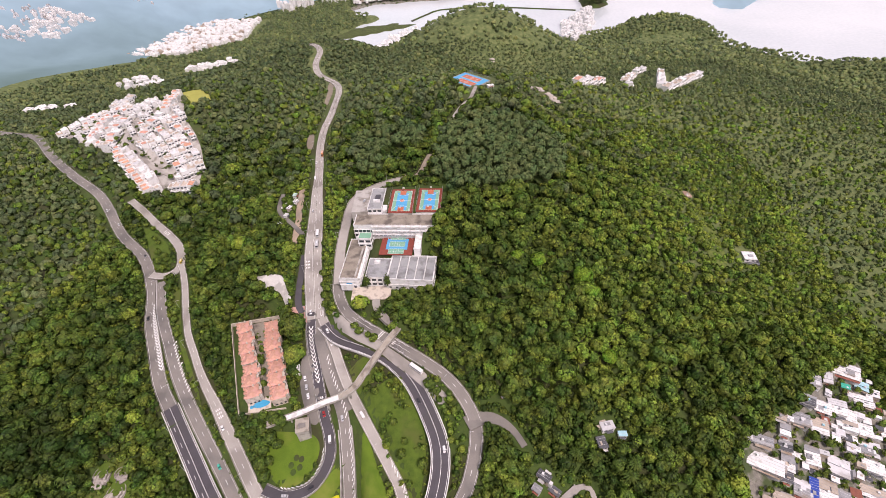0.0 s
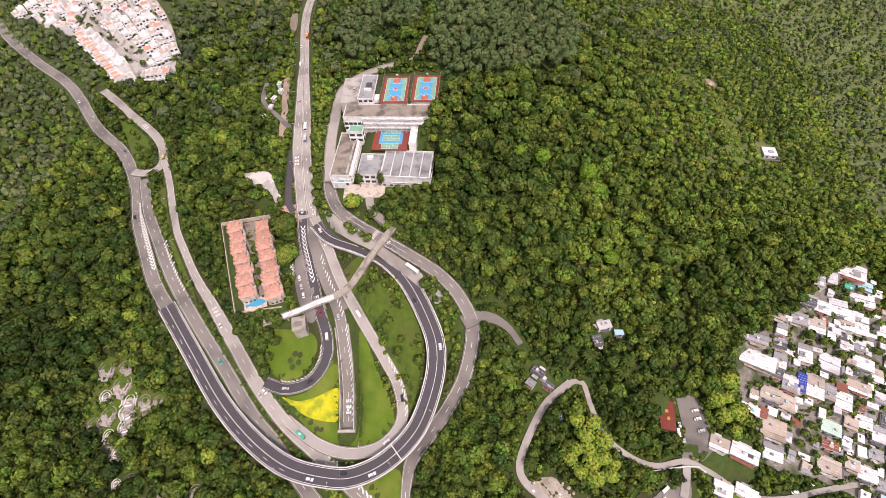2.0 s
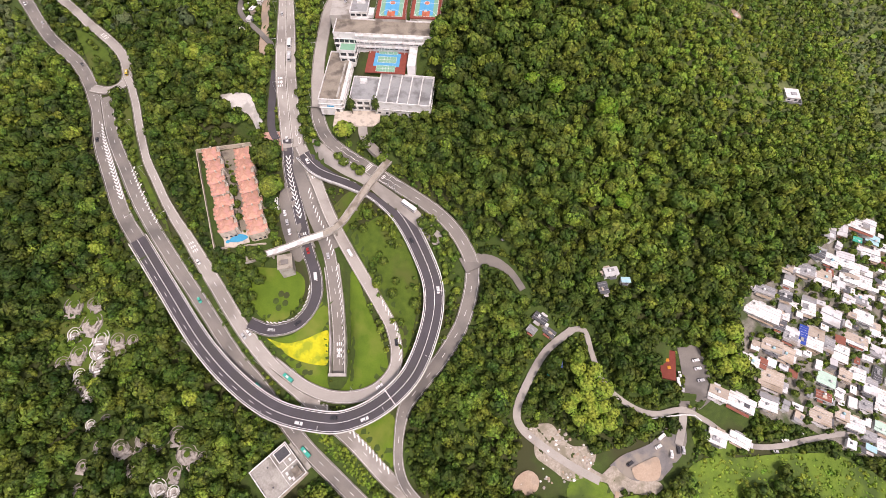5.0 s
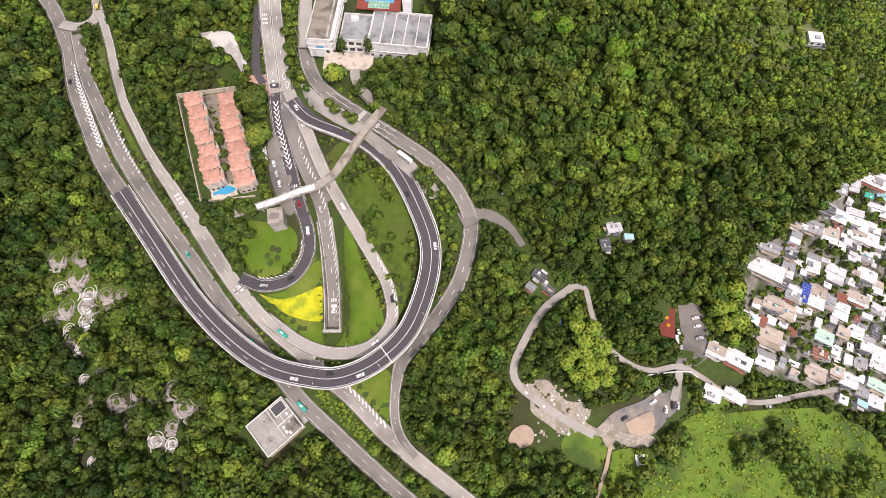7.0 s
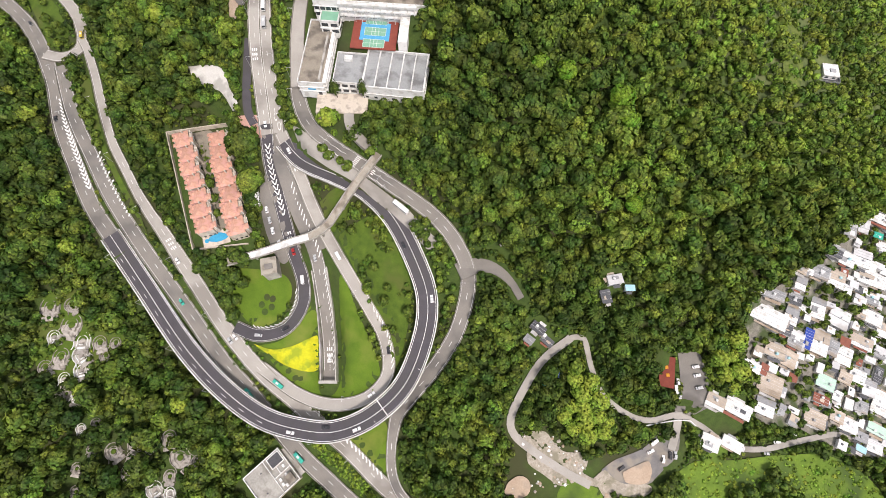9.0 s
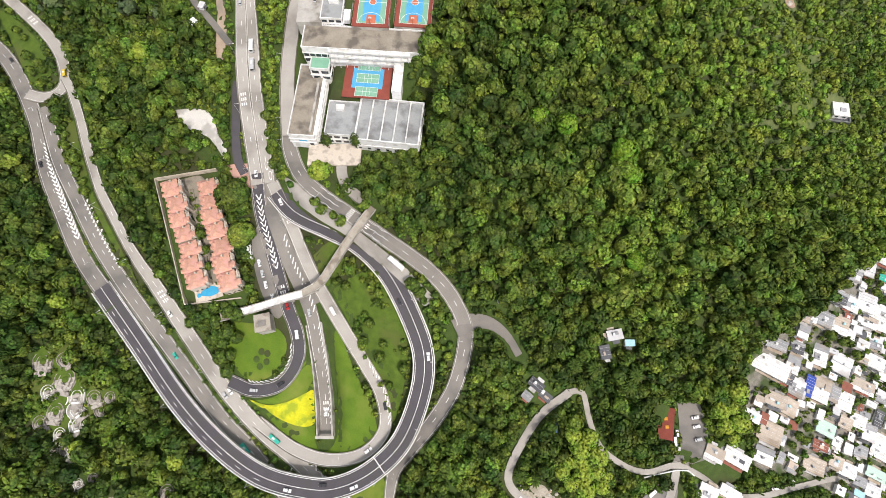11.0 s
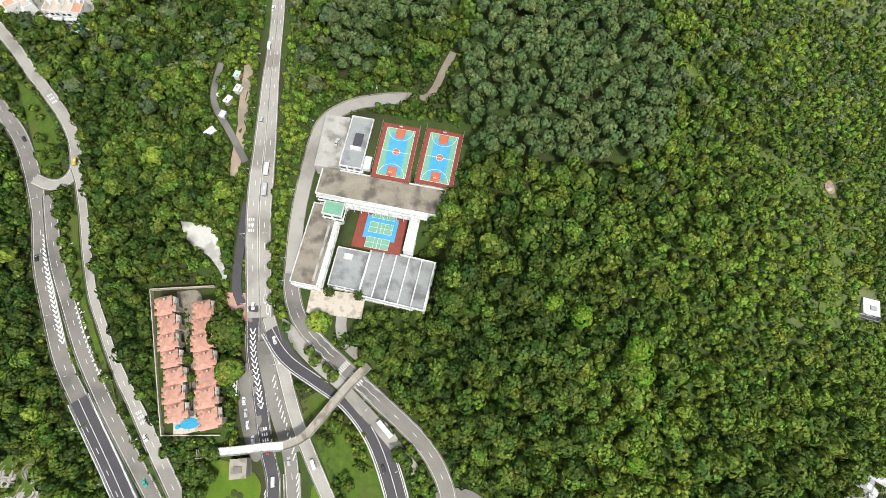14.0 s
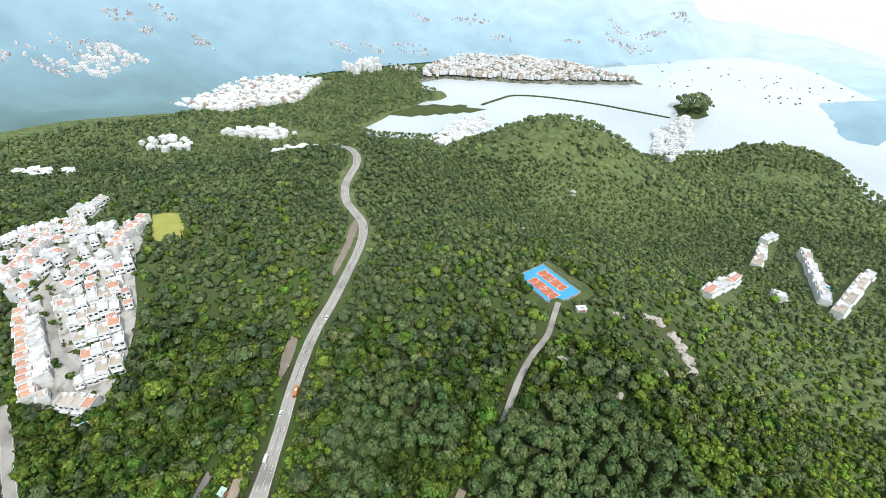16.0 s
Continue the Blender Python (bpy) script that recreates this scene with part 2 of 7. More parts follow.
def spline(pts, step=3.0):
    """A smooth line through points of any dimension."""
    p = np.array(pts, float)
    p = np.vstack([2 * p[0] - p[1], p, 2 * p[-1] - p[-2]])
    out = []
    for i in range(1, len(p) - 2):
        n = max(2, int(np.linalg.norm(p[i + 1, :2] - p[i, :2]) / step))
        for t in np.arange(n) / n:
            a, b, c, d = p[i - 1:i + 3]
            out.append(0.5 * (2 * b + (c - a) * t + (2 * a - 5 * b + 4 * c - d) * t * t + (3 * b - a - 3 * c + d) * t ** 3))
    out.append(p[-2])
    return np.array(out)


def graded(pts, step=3.0, span=9):
    """A line laid on the land with an even gradient."""
    line = spline([q[:2] for q in pts], step)
    if len(pts[0]) == 3:
        return spline(pts, step)
    z = hill(line[:, 0], line[:, 1])
    k = np.pad(z, span, mode="edge")
    z = np.array([k[i:i + 2 * span + 1].mean() for i in range(len(z))])
    return np.column_stack([line, z])


# name, material, width, points
ROADS = {
    "west_road": (M_ROAD, 9.0, [(-700, 705), (-580, 640), (-483, 547), (-422, 494), (-367, 451), (-318, 393), (-278, 356), (-250, 314), (-236, 280), (-222, 253), (-206, 224), (-187, 200)]),
    "middle_road": (M_ROAD, 8.0, [(-246, 322), (-229, 285), (-212, 257), (-196, 231), (-176, 204), (-145, 166), (-120, 135), (-103, 118), (-77, 89), (-54, 69), (-25, 45), (25, 5), (90, -50)]),
    "inner_road": (M_PALE, 8.0, [(-236, 342), (-229, 331), (-220, 312.5), (-214, 298), (-206.5, 280), (-199, 264), (-189.6, 249), (-179.6, 233), (-170, 219.6), (-159.8, 207), (-139, 179), (-117, 150), (-96, 128), (-78, 114), (-65, 103), (-45, 87), (-22, 66), (20, 35), (90, -15)]),
    "slip_road": (M_PALE, 6.5, [(-98, 132), (-75, 117), (-55, 111.5), (-36, 115), (-24, 128), (-26, 147), (-37, 166), (-53, 191), (-66, 213), (-78, 239), (-90, 263)]),
    "main_road": (M_PALE, 13.5, [(-260, 905), (-215, 860), (-196, 825), (-194, 775), (-181, 738), (-149, 695), (-135, 642), (-130, 568), (-132, 523), (-129, 483), (-122, 441), (-117, 405), (-111, 365), (-106, 323), (-101, 293), (-95, 262)]),
    "bus_road": (M_ASPHALT, 7.0, [(-99, 268), (-95, 244), (-88, 221), (-81, 198), (-74, 179), (-74, 165), (-83, 152.5), (-99, 149), (-114, 154)]),
    "underpass_road": (M_ROAD, 7.5, [(-90, 250), (-87, 240), (-78, 217), (-67, 194), (-62, 172), (-59, 147), (-58, 124)]),
    "school_drive": (M_PALE, 7.5, [(-30, 385), (-49, 383), (-64, 379), (-76, 368), (-80, 340), (-81, 313), (-79, 286)]),
    "school_road": (M_ROAD, 8.0, [(-80.5, 296), (-78, 278), (-69, 261), (-47, 244), (-22, 227), (2, 210), (16, 193), (21, 176), (15, 151), (3, 132), (-10, 117), (-19, 104), (-21.5, 82), (-18, 68), (-9, 57.5)]),
    "turning_road": (M_PALE, 7.0, [(-330, 442), (-304, 420), (-289, 405.5), (-274.5, 393), (-260, 380), (-247, 365.5), (-239, 351.5), (-235.5, 339), (-239, 331), (-247, 328), (-259, 331)]),
    "side_road": (M_ROAD, 7.5, [(15, 181), (25, 185), (35, 184), (44, 177), (50, 167)]),
    "hill_track": (M_PALE, 4.0, [(44, 562), (40, 545), (35, 525), (25, 505), (17.5, 485), (12.5, 466), (9, 452)]),
    "school_track": (M_DIRT, 4.0, [(-30, 385), (-20, 384), (-15.5, 390), (-12, 402), (-8, 414)]),
    "village_lane": (M_PALE, 4.4, [(80, 148), (64, 136), (53, 120), (46, 105), (48, 96), (58, 88), (76, 77), (92, 69)]),
    "winding_lane": (M_PALE, 3.2, [(80, 148), (88, 148), (92, 133), (99, 118), (115, 107), (129, 104), (147, 107), (162, 101), (180, 90), (203, 88), (232, 93), (261, 96), (290, 85)]),
    "lower_lane": (M_PALE, 4.5, [(148, 109), (146.5, 102), (144, 95), (141, 88)]),
    "meadow_path": (M_SAND, 2.2, [(103.5, 64), (101.5, 58), (99.5, 51), (95.7, 43), (88, 24)]),
    "terrace_lane": (M_PALE, 5.0, [(-487, 574), (-455, 587), (-403, 584), (-370, 566), (-374, 540), (-358, 521), (-337, 501), (-317, 483), (-295, 472), (-288, 457)]),
    "frontage_lane": (M_ASPHALT, 5.0, [(-114.5, 325), (-113.5, 304), (-112.5, 288), (-110.5, 276), (-106, 268)]),
    "old_road": (M_ROAD, 4.0, [(-121, 349), (-135, 367), (-150, 385), (-155, 399), (-156, 418)]),
}
LINES = {n: graded(p) for n, (m, w, p) in ROADS.items()}
L = LINES["underpass_road"]
cut = ease(185, 128, L[:, 1]) * 7.0
L[:, 2] -= cut
# let the roads meet at one height where they fork
for n, x, y, dz, reach in (("main_road", -95, 262, -1.7, 60), ("bus_road", -99, 268, 1.9, 45), ("underpass_road", -90, 250, 2.6, 36)):
    d = np.hypot(LINES[n][:, 0] - x, LINES[n][:, 1] - y)
    LINES[n][:, 2] += dz * (1 - ease(0, reach, d))
# levelled ground: corners, height
PADS = [([(-76, 327), (-57, 327), (-56, 303), (-1, 303), (-6, 264), (-48, 258), (-76, 272)], 167.6), ([(-50, 333), (-20, 331), (-20, 306), (-50, 306)], 179.6),
        ([(-62, 374), (8, 370), (4, 346), (-62, 347)], 195), ([(-169, 275), (-130, 281), (-103, 198), (-138, 194)], 135), ([(14, 590), (40, 616), (69, 583), (36, 546)], 201),
        ([(-107, 70), (-87, 92), (-63, 74), (-88, 52)], 96), ([(-341, 634), (-318, 643), (-290, 606), (-312, 597)], 181), ([(147, 142), (161, 142), (161, 112), (147, 112)], 108)]
# height and reach of every levelled strip
STRIPS = [(LINES[n], ROADS[n][1]) for n in ROADS]
STRIPS.append((np.array([LINES["west_road"][-2], LINES["west_road"][-1], (-178, 189, 122.2), (-168, 176, 120.6)]), 12.0))


def inside(px, py, poly):
    c = np.zeros(px.shape, bool)
    for (x0, y0), (x1, y1) in zip(poly, poly[1:] + poly[:1]):
        with np.errstate(divide="ignore", invalid="ignore"):
            c ^= ((y0 > py) != (y1 > py)) & (px < (x1 - x0) * (py - y0) / (y1 - y0) + x0)
    return c


def poly_dist(px, py, poly):
    d = np.full(px.shape, 1e9)
    for (x0, y0), (x1, y1) in zip(poly, poly[1:] + poly[:1]):
        ex, ey = x1 - x0, y1 - y0
        t = np.clip(((px - x0) * ex + (py - y0) * ey) / (ex * ex + ey * ey), 0, 1)
        d = np.minimum(d, np.hypot(px - x0 - t * ex, py - y0 - t * ey))
    return np.where(inside(px, py, poly), 0, d)


def line_dist(px, py, line):
    """Distance to a line and its height there, for arrays of places."""
    d, z = np.full(px.shape, 1e9), np.zeros(px.shape)
    lo, hi = line[:, :2].min(0) - 40, line[:, :2].max(0) + 40
    near = np.nonzero((px > lo[0]) & (px < hi[0]) & (py > lo[1]) & (py < hi[1]))[0]
    if len(near):
        qx, qy = px[near], py[near]
        bd, bz = np.full(qx.shape, 1e9), np.zeros(qx.shape)
        for a in line:
            e = np.hypot(qx - a[0], qy - a[1])
            c = e < bd
            bd[c], bz[c] = e[c], a[2]
        d[near], z[near] = bd, bz
    return d, z


def axis(lo, hi, flo, fhi, fine, grow=1.12):
    a = list(np.arange(flo, fhi + 1e-6, fine))
    s = fine
    while a[-1] < hi:
        s *= grow
        a.append(a[-1] + s)
    s = fine
    while a[0] > lo:
        s *= grow
        a.insert(0, a[0] - s)
    return np.array(a)


AX, AY = axis(-4200, 4200, -380, 330, 4.0), axis(-900, 4300, -20, 660, 4.0)
GX, GY = [g.ravel() for g in np.meshgrid(AX, AY)]


def formed(px, py):
    """Height with the roads and levelled ground cut in."""
    z = hill(px, py)
    for poly, pz in PADS:
        d = poly_dist(px, py, poly)
        w = 1 - ease(1.0, 10.0, d)
        z = z * (1 - w) + (pz - 0.25) * w
    for line, width in STRIPS:
        d, lz = line_dist(px, py, line)
        w = 1 - ease(width / 2 + 2.2, width / 2 + 9, d)
        z = z * (1 - w) + (lz - 0.55) * w
    for line, width in STRIPS:
        d, lz = line_dist(px, py, line)
        z = np.where(d < width / 2 + 3.2, np.minimum(z, lz - 0.45 + 0.9 * np.maximum(d - width / 2 - 1.5, 0)), z)
    return z


GZ = formed(GX, GY)
nx, ny = len(AX), len(AY)
idx = np.arange(nx * ny).reshape(ny, nx)
quads = np.stack([idx[:-1, :-1], idx[:-1, 1:], idx[1:, 1:], idx[1:, :-1]], -1).reshape(-1, 4)


def big_mesh(name, verts, faces, mat, smooth=False, tint=None):
    me = bpy.data.meshes.new(name)
    k = faces.shape[1]
    me.vertices.add(len(verts))
    me.vertices.foreach_set("co", np.ascontiguousarray(verts, np.float32).ravel())
    me.loops.add(faces.size)
    me.loops.foreach_set("vertex_index", np.ascontiguousarray(faces, np.int32).ravel())
    me.polygons.add(len(faces))
    me.polygons.foreach_set("loop_start", np.arange(0, faces.size, k, dtype=np.int32))
    if smooth:
        me.polygons.foreach_set("use_smooth", np.ones(len(faces), bool))
    if tint is not None:
        at = me.attributes.new("tint", "FLOAT", "POINT")
        at.data.foreach_set("value", np.ascontiguousarray(tint, np.float32))
    me.materials.append(mat)
    me.update()
    return new(name, me)


# open scrub on the far hills and the eastern spur, dark undergrowth below the woods
SCRUB = np.clip(ease(470, 700, GY) + 0.8 * ease(120, 210, GX) * ease(230, 320, GY), 0, 1)
tagged(big_mesh("ground", np.column_stack([GX, GY, GZ]), quads, M_GROUND, True, SCRUB), "wooded hillside ground with dark green undergrowth", "ground", kind="structure")

# pale base colour stands in for the bright sky mirrored in the water
M_SEA = surface("glare-paled sea", (0.5, 0.56, 0.58), (0.66, 0.7, 0.71), 0.004, 0.15, 0.05, 30, spec=1.0)
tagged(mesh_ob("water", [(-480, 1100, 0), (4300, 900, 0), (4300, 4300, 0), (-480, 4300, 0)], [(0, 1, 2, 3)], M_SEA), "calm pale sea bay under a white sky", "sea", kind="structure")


def ribbon(name, line, width, mat, lift=0.0, thick=0.4, parent=None, side=0.0):
    """A slab of even width along a line; side moves it to the right."""
    p = np.array(line, float)
    t = np.gradient(p[:, :2], axis=0)
    t /= np.maximum(np.linalg.norm(t, axis=1, keepdims=True), 1e-6)
    n = np.column_stack([t[:, 1], -t[:, 0]])
    c = p[:, :2] + n * side
    a, b = c - n * width / 2, c + n * width / 2
    z = p[:, 2] + lift
    m = len(p)
    v = np.vstack([np.column_stack([a, z]), np.column_stack([b, z]), np.column_stack([a, z - thick]), np.column_stack([b, z - thick])])
    f = []
    for i in range(m - 1):
        f += [(i, i + m, i + m + 1, i + 1), (i, i + 1, i + 2 * m + 1, i + 2 * m), (i + m, i + 3 * m, i + 3 * m + 1, i + m + 1), (i + 2 * m, i + 2 * m + 1, i + 3 * m + 1, i + 3 * m)]
    f += [(0, 2 * m, 3 * m, m), (m - 1, 2 * m - 1, 4 * m - 1, 3 * m - 1)]
    return mesh_ob(name, v, f, mat, parent)


ROAD_LABELS = {"west_road": "worn grey two-lane road along wooded slope", "main_road": "pale wide main road between wooded hills", "hill_track": "bare earth track up the hillside"}
# the main road narrows up the valley, the inner road beside the loop
TAPER = {"main_road": np.interp(LINES["main_road"][:, 1], [340, 430, 620, 700], [1.0, 0.58, 0.56, 0.68]), "school_road": np.interp(LINES["school_road"][:, 1], [90, 115], [0.62, 1.0]), "side_road": np.interp(LINES["side_road"][:, 0], [20, 46], [1.35, 0.55]), "inner_road": np.interp(LINES["inner_road"][:, 1], [190, 235], [1.0, 0.62])}
roads = {}
for order, (n, (m, w, p)) in enumerate(ROADS.items()):
    roads[n] = tagged(ribbon("road_" + n, LINES[n], w * np.reshape(TAPER.get(n, 1.0), (-1, 1)), m, 0.02 * order, 0.9), ROAD_LABELS.get(n, "grey road or lane winding between trees"), "road", kind="structure")


from mathutils.geometry import delaunay_2d_cdt

# ---- viaduct: the raised loop ----
WEST_END = LINES["west_road"]
DECK = spline([(*WEST_END[-4][:2], WEST_END[-4][2] + 0.06), (-187, 200, WEST_END[-1][2] + 0.1), (-168, 176, 121), (-140, 142, 117), (-115, 119, 115), (-91, 104, 114), (-67, 98, 114), (-50, 98, 115), (-31, 106, 118),
               (-14, 122, 123), (-4, 146, 131), (-2, 166, 138.5), (-8, 185, 144), (-21, 209, 149.8), (-37, 225, 152.4), (-54, 234, 153.2), (-69, 241, 152.3), (-78, 247, 151.5), (-87, 257, 152.2)], 3.0)


def offset(line, d):
    p = np.array(line, float)
    t = np.gradient(p[:, :2], axis=0)
    t /= np.maximum(np.linalg.norm(t, axis=1, keepdims=True), 1e-6)
    return np.column_stack([p[:, 0] + t[:, 1] * d, p[:, 1] - t[:, 0] * d, p[:, 2]])


viaduct = thing("viaduct", Matrix(), "curved road viaduct with dark asphalt and pale concrete parapets", "viaduct", kind="structure")
ribbon("deck", DECK, 12.0, M_CONC, -0.12, 1.3, viaduct)
ribbon("carriageway", DECK, 10.6, M_ASPHALT, 0.03, 0.14, viaduct)
for s in (-5.75, 5.75):
    ribbon("parapet", offset(DECK, s), 0.4, M_WHITE, 0.95, 1.1, viaduct)
for s in (-4.75, 4.75, 0.3):
    ribbon("road_line", offset(DECK, s), 0.28, M_LINE, 0.045, 0.02, viaduct)
for i in range(6, 48, 4):
    seg = offset(DECK, 2.6)[i:i + 2]
    ribbon("lane_dash", seg, 0.3, M_LINE, 0.045, 0.02, viaduct)
for i in (16, 30, 46, 58, 66, 74, 82):
    x, y, z = DECK[min(i, len(DECK) - 1)]
    g = float(formed(np.array([x]), np.array([y]))[0])
    if z - g > 3.5:
        bm = bmesh.new()
        bmesh.ops.create_cone(bm, cap_ends=True, segments=14, radius1=0.9, radius2=0.9, depth=z - 1.4 - g + 1.0, matrix=Matrix.Translation((x, y, (z - 1.4 + g - 1.0) / 2)))
        box(bm, x - 2.6, y - 1.0, z - 2.3, x + 2.6, y + 1.0, z - 1.35)
        part("pier", bm, M_CONC, viaduct)
for k in (68,):
    a, b = offset(DECK, -5.6)[k], offset(DECK, 5.6)[k]
    ribbon("expansion_joint", np.array([a, b]), 0.7, M_LINE, 0.05, 0.03, viaduct)


# ---- footbridge ----
FB = spline([(-117, 188, 133.5), (-94, 193, 139), (-78, 197, 144), (-67, 199.5, 147), (-58, 205, 149.6), (-52, 213, 152.5), (-42, 228, 157), (-30, 244, 161.5)], 1.5)
bridge = thing("footbridge", Matrix(), "weathered concrete footbridge bending over the roads", "footbridge")
M_FB = surface("footbridge concrete", (0.3, 0.27, 0.22), (0.44, 0.4, 0.34), 0.3, 0.85, 0.1, 8, stain=(0.22, 0.19, 0.15), stain_scale=0.2)
ribbon("deck", FB, 4.4, M_FB, 0.0, 0.9, bridge)
half = len(FB) * 46 // 100
ribbon("canopy", FB[7:half], 4.0, M_WHITE, 0.35, 0.3, bridge, 0.0)["label"] = "pale whitewashed sloping ramp surface"
for s in (-2.2, 2.2):
    ribbon("parapet", offset(FB, s), 0.25, M_CONC, 1.1, 1.2, bridge)
for i in (10, 26, 36, 48, 62):
    x, y, z = FB[min(i, len(FB) - 1)]
    g = float(formed(np.array([x]), np.array([y]))[0])
    part("column", boxes((x - 0.5, y - 0.5, g - 1, x + 0.5, y + 0.5, z - 0.8)), M_CONC, bridge)
tower = thing("stair_tower", pose(-91, 184, 0, 0, 0, 12), "grey concrete stair tower with flat roof beside footbridge", "stair tower")
gz = float(hill(-91, 184))
part("shaft", boxes((-4, -4, gz - 2, 4, 5, 139)), M_CONC, tower)
part("roof", boxes((-4.4, -4.4, 139, 4.4, 5.4, 139.5)), M_FB, tower)
part("roof_opening", boxes((-2.2, -1.6, 139.5, 2.2, 1.6, 139.9)), M_ROAD, tower)

# ---- underpass: retaining walls, portal ----
UL = LINES["underpass_road"]
ramp_line = UL[UL[:, 1] < 186]
for s in (-4.4, 4.4):
    o = offset(ramp_line, s)
    top = np.column_stack([o[:, :2], hill(o[:, 0], o[:, 1]) + 1.0])
    w = ribbon("retaining_wall", top, 0.7, M_CONC, 0.0, 9.5)
    tagged(w, "pale concrete retaining wall of the underpass ramp", "retaining wall", kind="structure")
x, y, z = UL[-1]
tagged(part("underpass_portal", boxes((x - 5.2, y - 1.2, z + 4.4, x + 5.2, y + 0.4, float(hill(x, y)) + 1.4)), M_CONC, None), "pale concrete underpass portal wall", "portal", kind="structure")


# ---- road markings and kerbs ----
M_KERB = surface("dusty kerb concrete", (0.24, 0.22, 0.19), (0.4, 0.38, 0.34), 0.2, 0.9, 0.1, 8, stain=(0.16, 0.15, 0.12), stain_scale=0.1)
def dashes(n, side, start, stop, every=4, long=1, width=0.25):
    ln = offset(LINES[n], side * TAPER.get(n, 1.0))
    lift = 0.02 * list(ROADS).index(n) + 0.02
    for i in range(start, min(stop, len(ln) - long - 1), every):
        ribbon("lane_dash", ln[i:i + long + 1], width, M_LINE, lift, 0.03, roads[n])


def edges(n, sides, a=0, b=None, width=0.16):
    lift = 0.02 * list(ROADS).index(n) + 0.02
    for s in sides:
        ribbon("edge_line", offset(LINES[n], s * TAPER.get(n, 1.0))[a:b], width, M_LINE, lift, 0.03, roads[n])


def kerb(n, sides, a=0, b=None, high=0.35, width=0.3, mat=None):
    for s in sides:
        ribbon("kerb", offset(LINES[n], s * TAPER.get(n, 1.0))[a:b], width, mat or M_KERB, high, high + 0.6, roads[n])


edges("west_road", (-4.1, 4.1)); kerb("west_road", (-4.8, 4.8), high=0.6)
dashes("west_road", 0.0, 2, 400)
edges("middle_road", (-3.5, 3.5)); dashes("middle_road", 0, 2, 300); kerb("middle_road", (-4.3, 4.3), high=0.6)
edges("inner_road", (-3.5, 3.5)); dashes("inner_road", 0, 30, 300); kerb("inner_road", (-4.3, 4.3), high=0.6)
edges("slip_road", (-2.9, 2.9)); kerb("slip_road", (-3.5, 3.5), high=0.7)
edges("main_road", (-6.3, 6.3, -0.5, 0.5)); dashes("main_road", -3.3, 2, 400); dashes("main_road", 3.3, 2, 400); kerb("main_road", (-7.0, 7.0), high=0.6)
kerb("main_road", (0.0,), high=0.5, width=0.5)
edges("bus_road", (-3.1, 3.1)); kerb("bus_road", (-3.8, 3.8), high=0.6)
edges("underpass_road", (-3.2, 3.2), 20, 40); dashes("underpass_road", 0.0, 22, 60)
edges("school_road", (-3.6, 3.6)); dashes("school_road", 0, 2, 300); kerb("school_road", (-4.3, 4.3), high=0.4); kerb("school_drive", (-4.0, 4.0), high=0.9)
edges("turning_road", (-3.1, 3.1)); kerb("turning_road", (-3.8, 3.8), high=0.4)


def bars(n, a, b, side0, side1, chevron=0, every=2, width=0.9):
    """A run of slanting white hatch bars between two sides of a road."""
    ln = LINES[n]
    lo, hi = offset(ln, side0), offset(ln, side1)
    lift = 0.02 * list(ROADS).index(n) + 0.03
    mid_ = offset(ln, (side0 + side1) / 2)
    for i in range(a, min(b, len(ln) - 3), every):
        if chevron:
            k_ = i + 1 if chevron > 0 else i - 1
            for p, q in ((lo[i], mid_[k_]), (mid_[k_], hi[i])):
                ribbon("chevron_bar", np.array([p, q]), width, M_LINE, lift, 0.03, roads[n])
        else:
            ribbon("hatch_bar", np.array([lo[i], hi[i + 1]]), width, M_LINE, lift, 0.03, roads[n])


wl = LINES["west_road"]
near_i = lambda ln, x, y: int(np.argmin(np.hypot(ln[:, 0] - x, ln[:, 1] - y)))
bars("west_road", near_i(wl, -243, 297), near_i(wl, -212, 236), -4.3, -1.2, chevron=1, every=1, width=0.9)
ml = LINES["middle_road"]
bars("middle_road", near_i(ml, -212, 257), near_i(ml, -186, 217), -5.8, -2.6, every=1, width=1.2)
bl = LINES["bus_road"]
bars("bus_road", near_i(bl, -97, 255), near_i(bl, -86, 215), -1.4, 1.4, chevron=1, every=1, width=0.9)
bars("bus_road", near_i(bl, -74, 176), near_i(bl, -104, 150), 3.9, 5.0, every=1, width=0.6)
ul = LINES["underpass_road"]
bars("underpass_road", near_i(ul, -84, 232), near_i(ul, -66, 190), -3.2, -1.2, every=1, width=0.7)
bars("underpass_road", near_i(ul, -65, 185), near_i(ul, -58, 128), -3.4, -2.0, every=1, width=0.5)
il = LINES["inner_road"]
bars("inner_road", near_i(il, -64, 102), near_i(il, -28, 71), -4.4, -2.0, every=1, width=1.0)
bars("inner_road", near_i(il, -82, 117), near_i(il, -66, 104), -6.5, -3.0, every=1, width=1.1)
sl = LINES["slip_road"]
bars("slip_road", near_i(sl, -24, 130), near_i(sl, -36, 164), 1.4, 2.9, every=1, width=0.5)
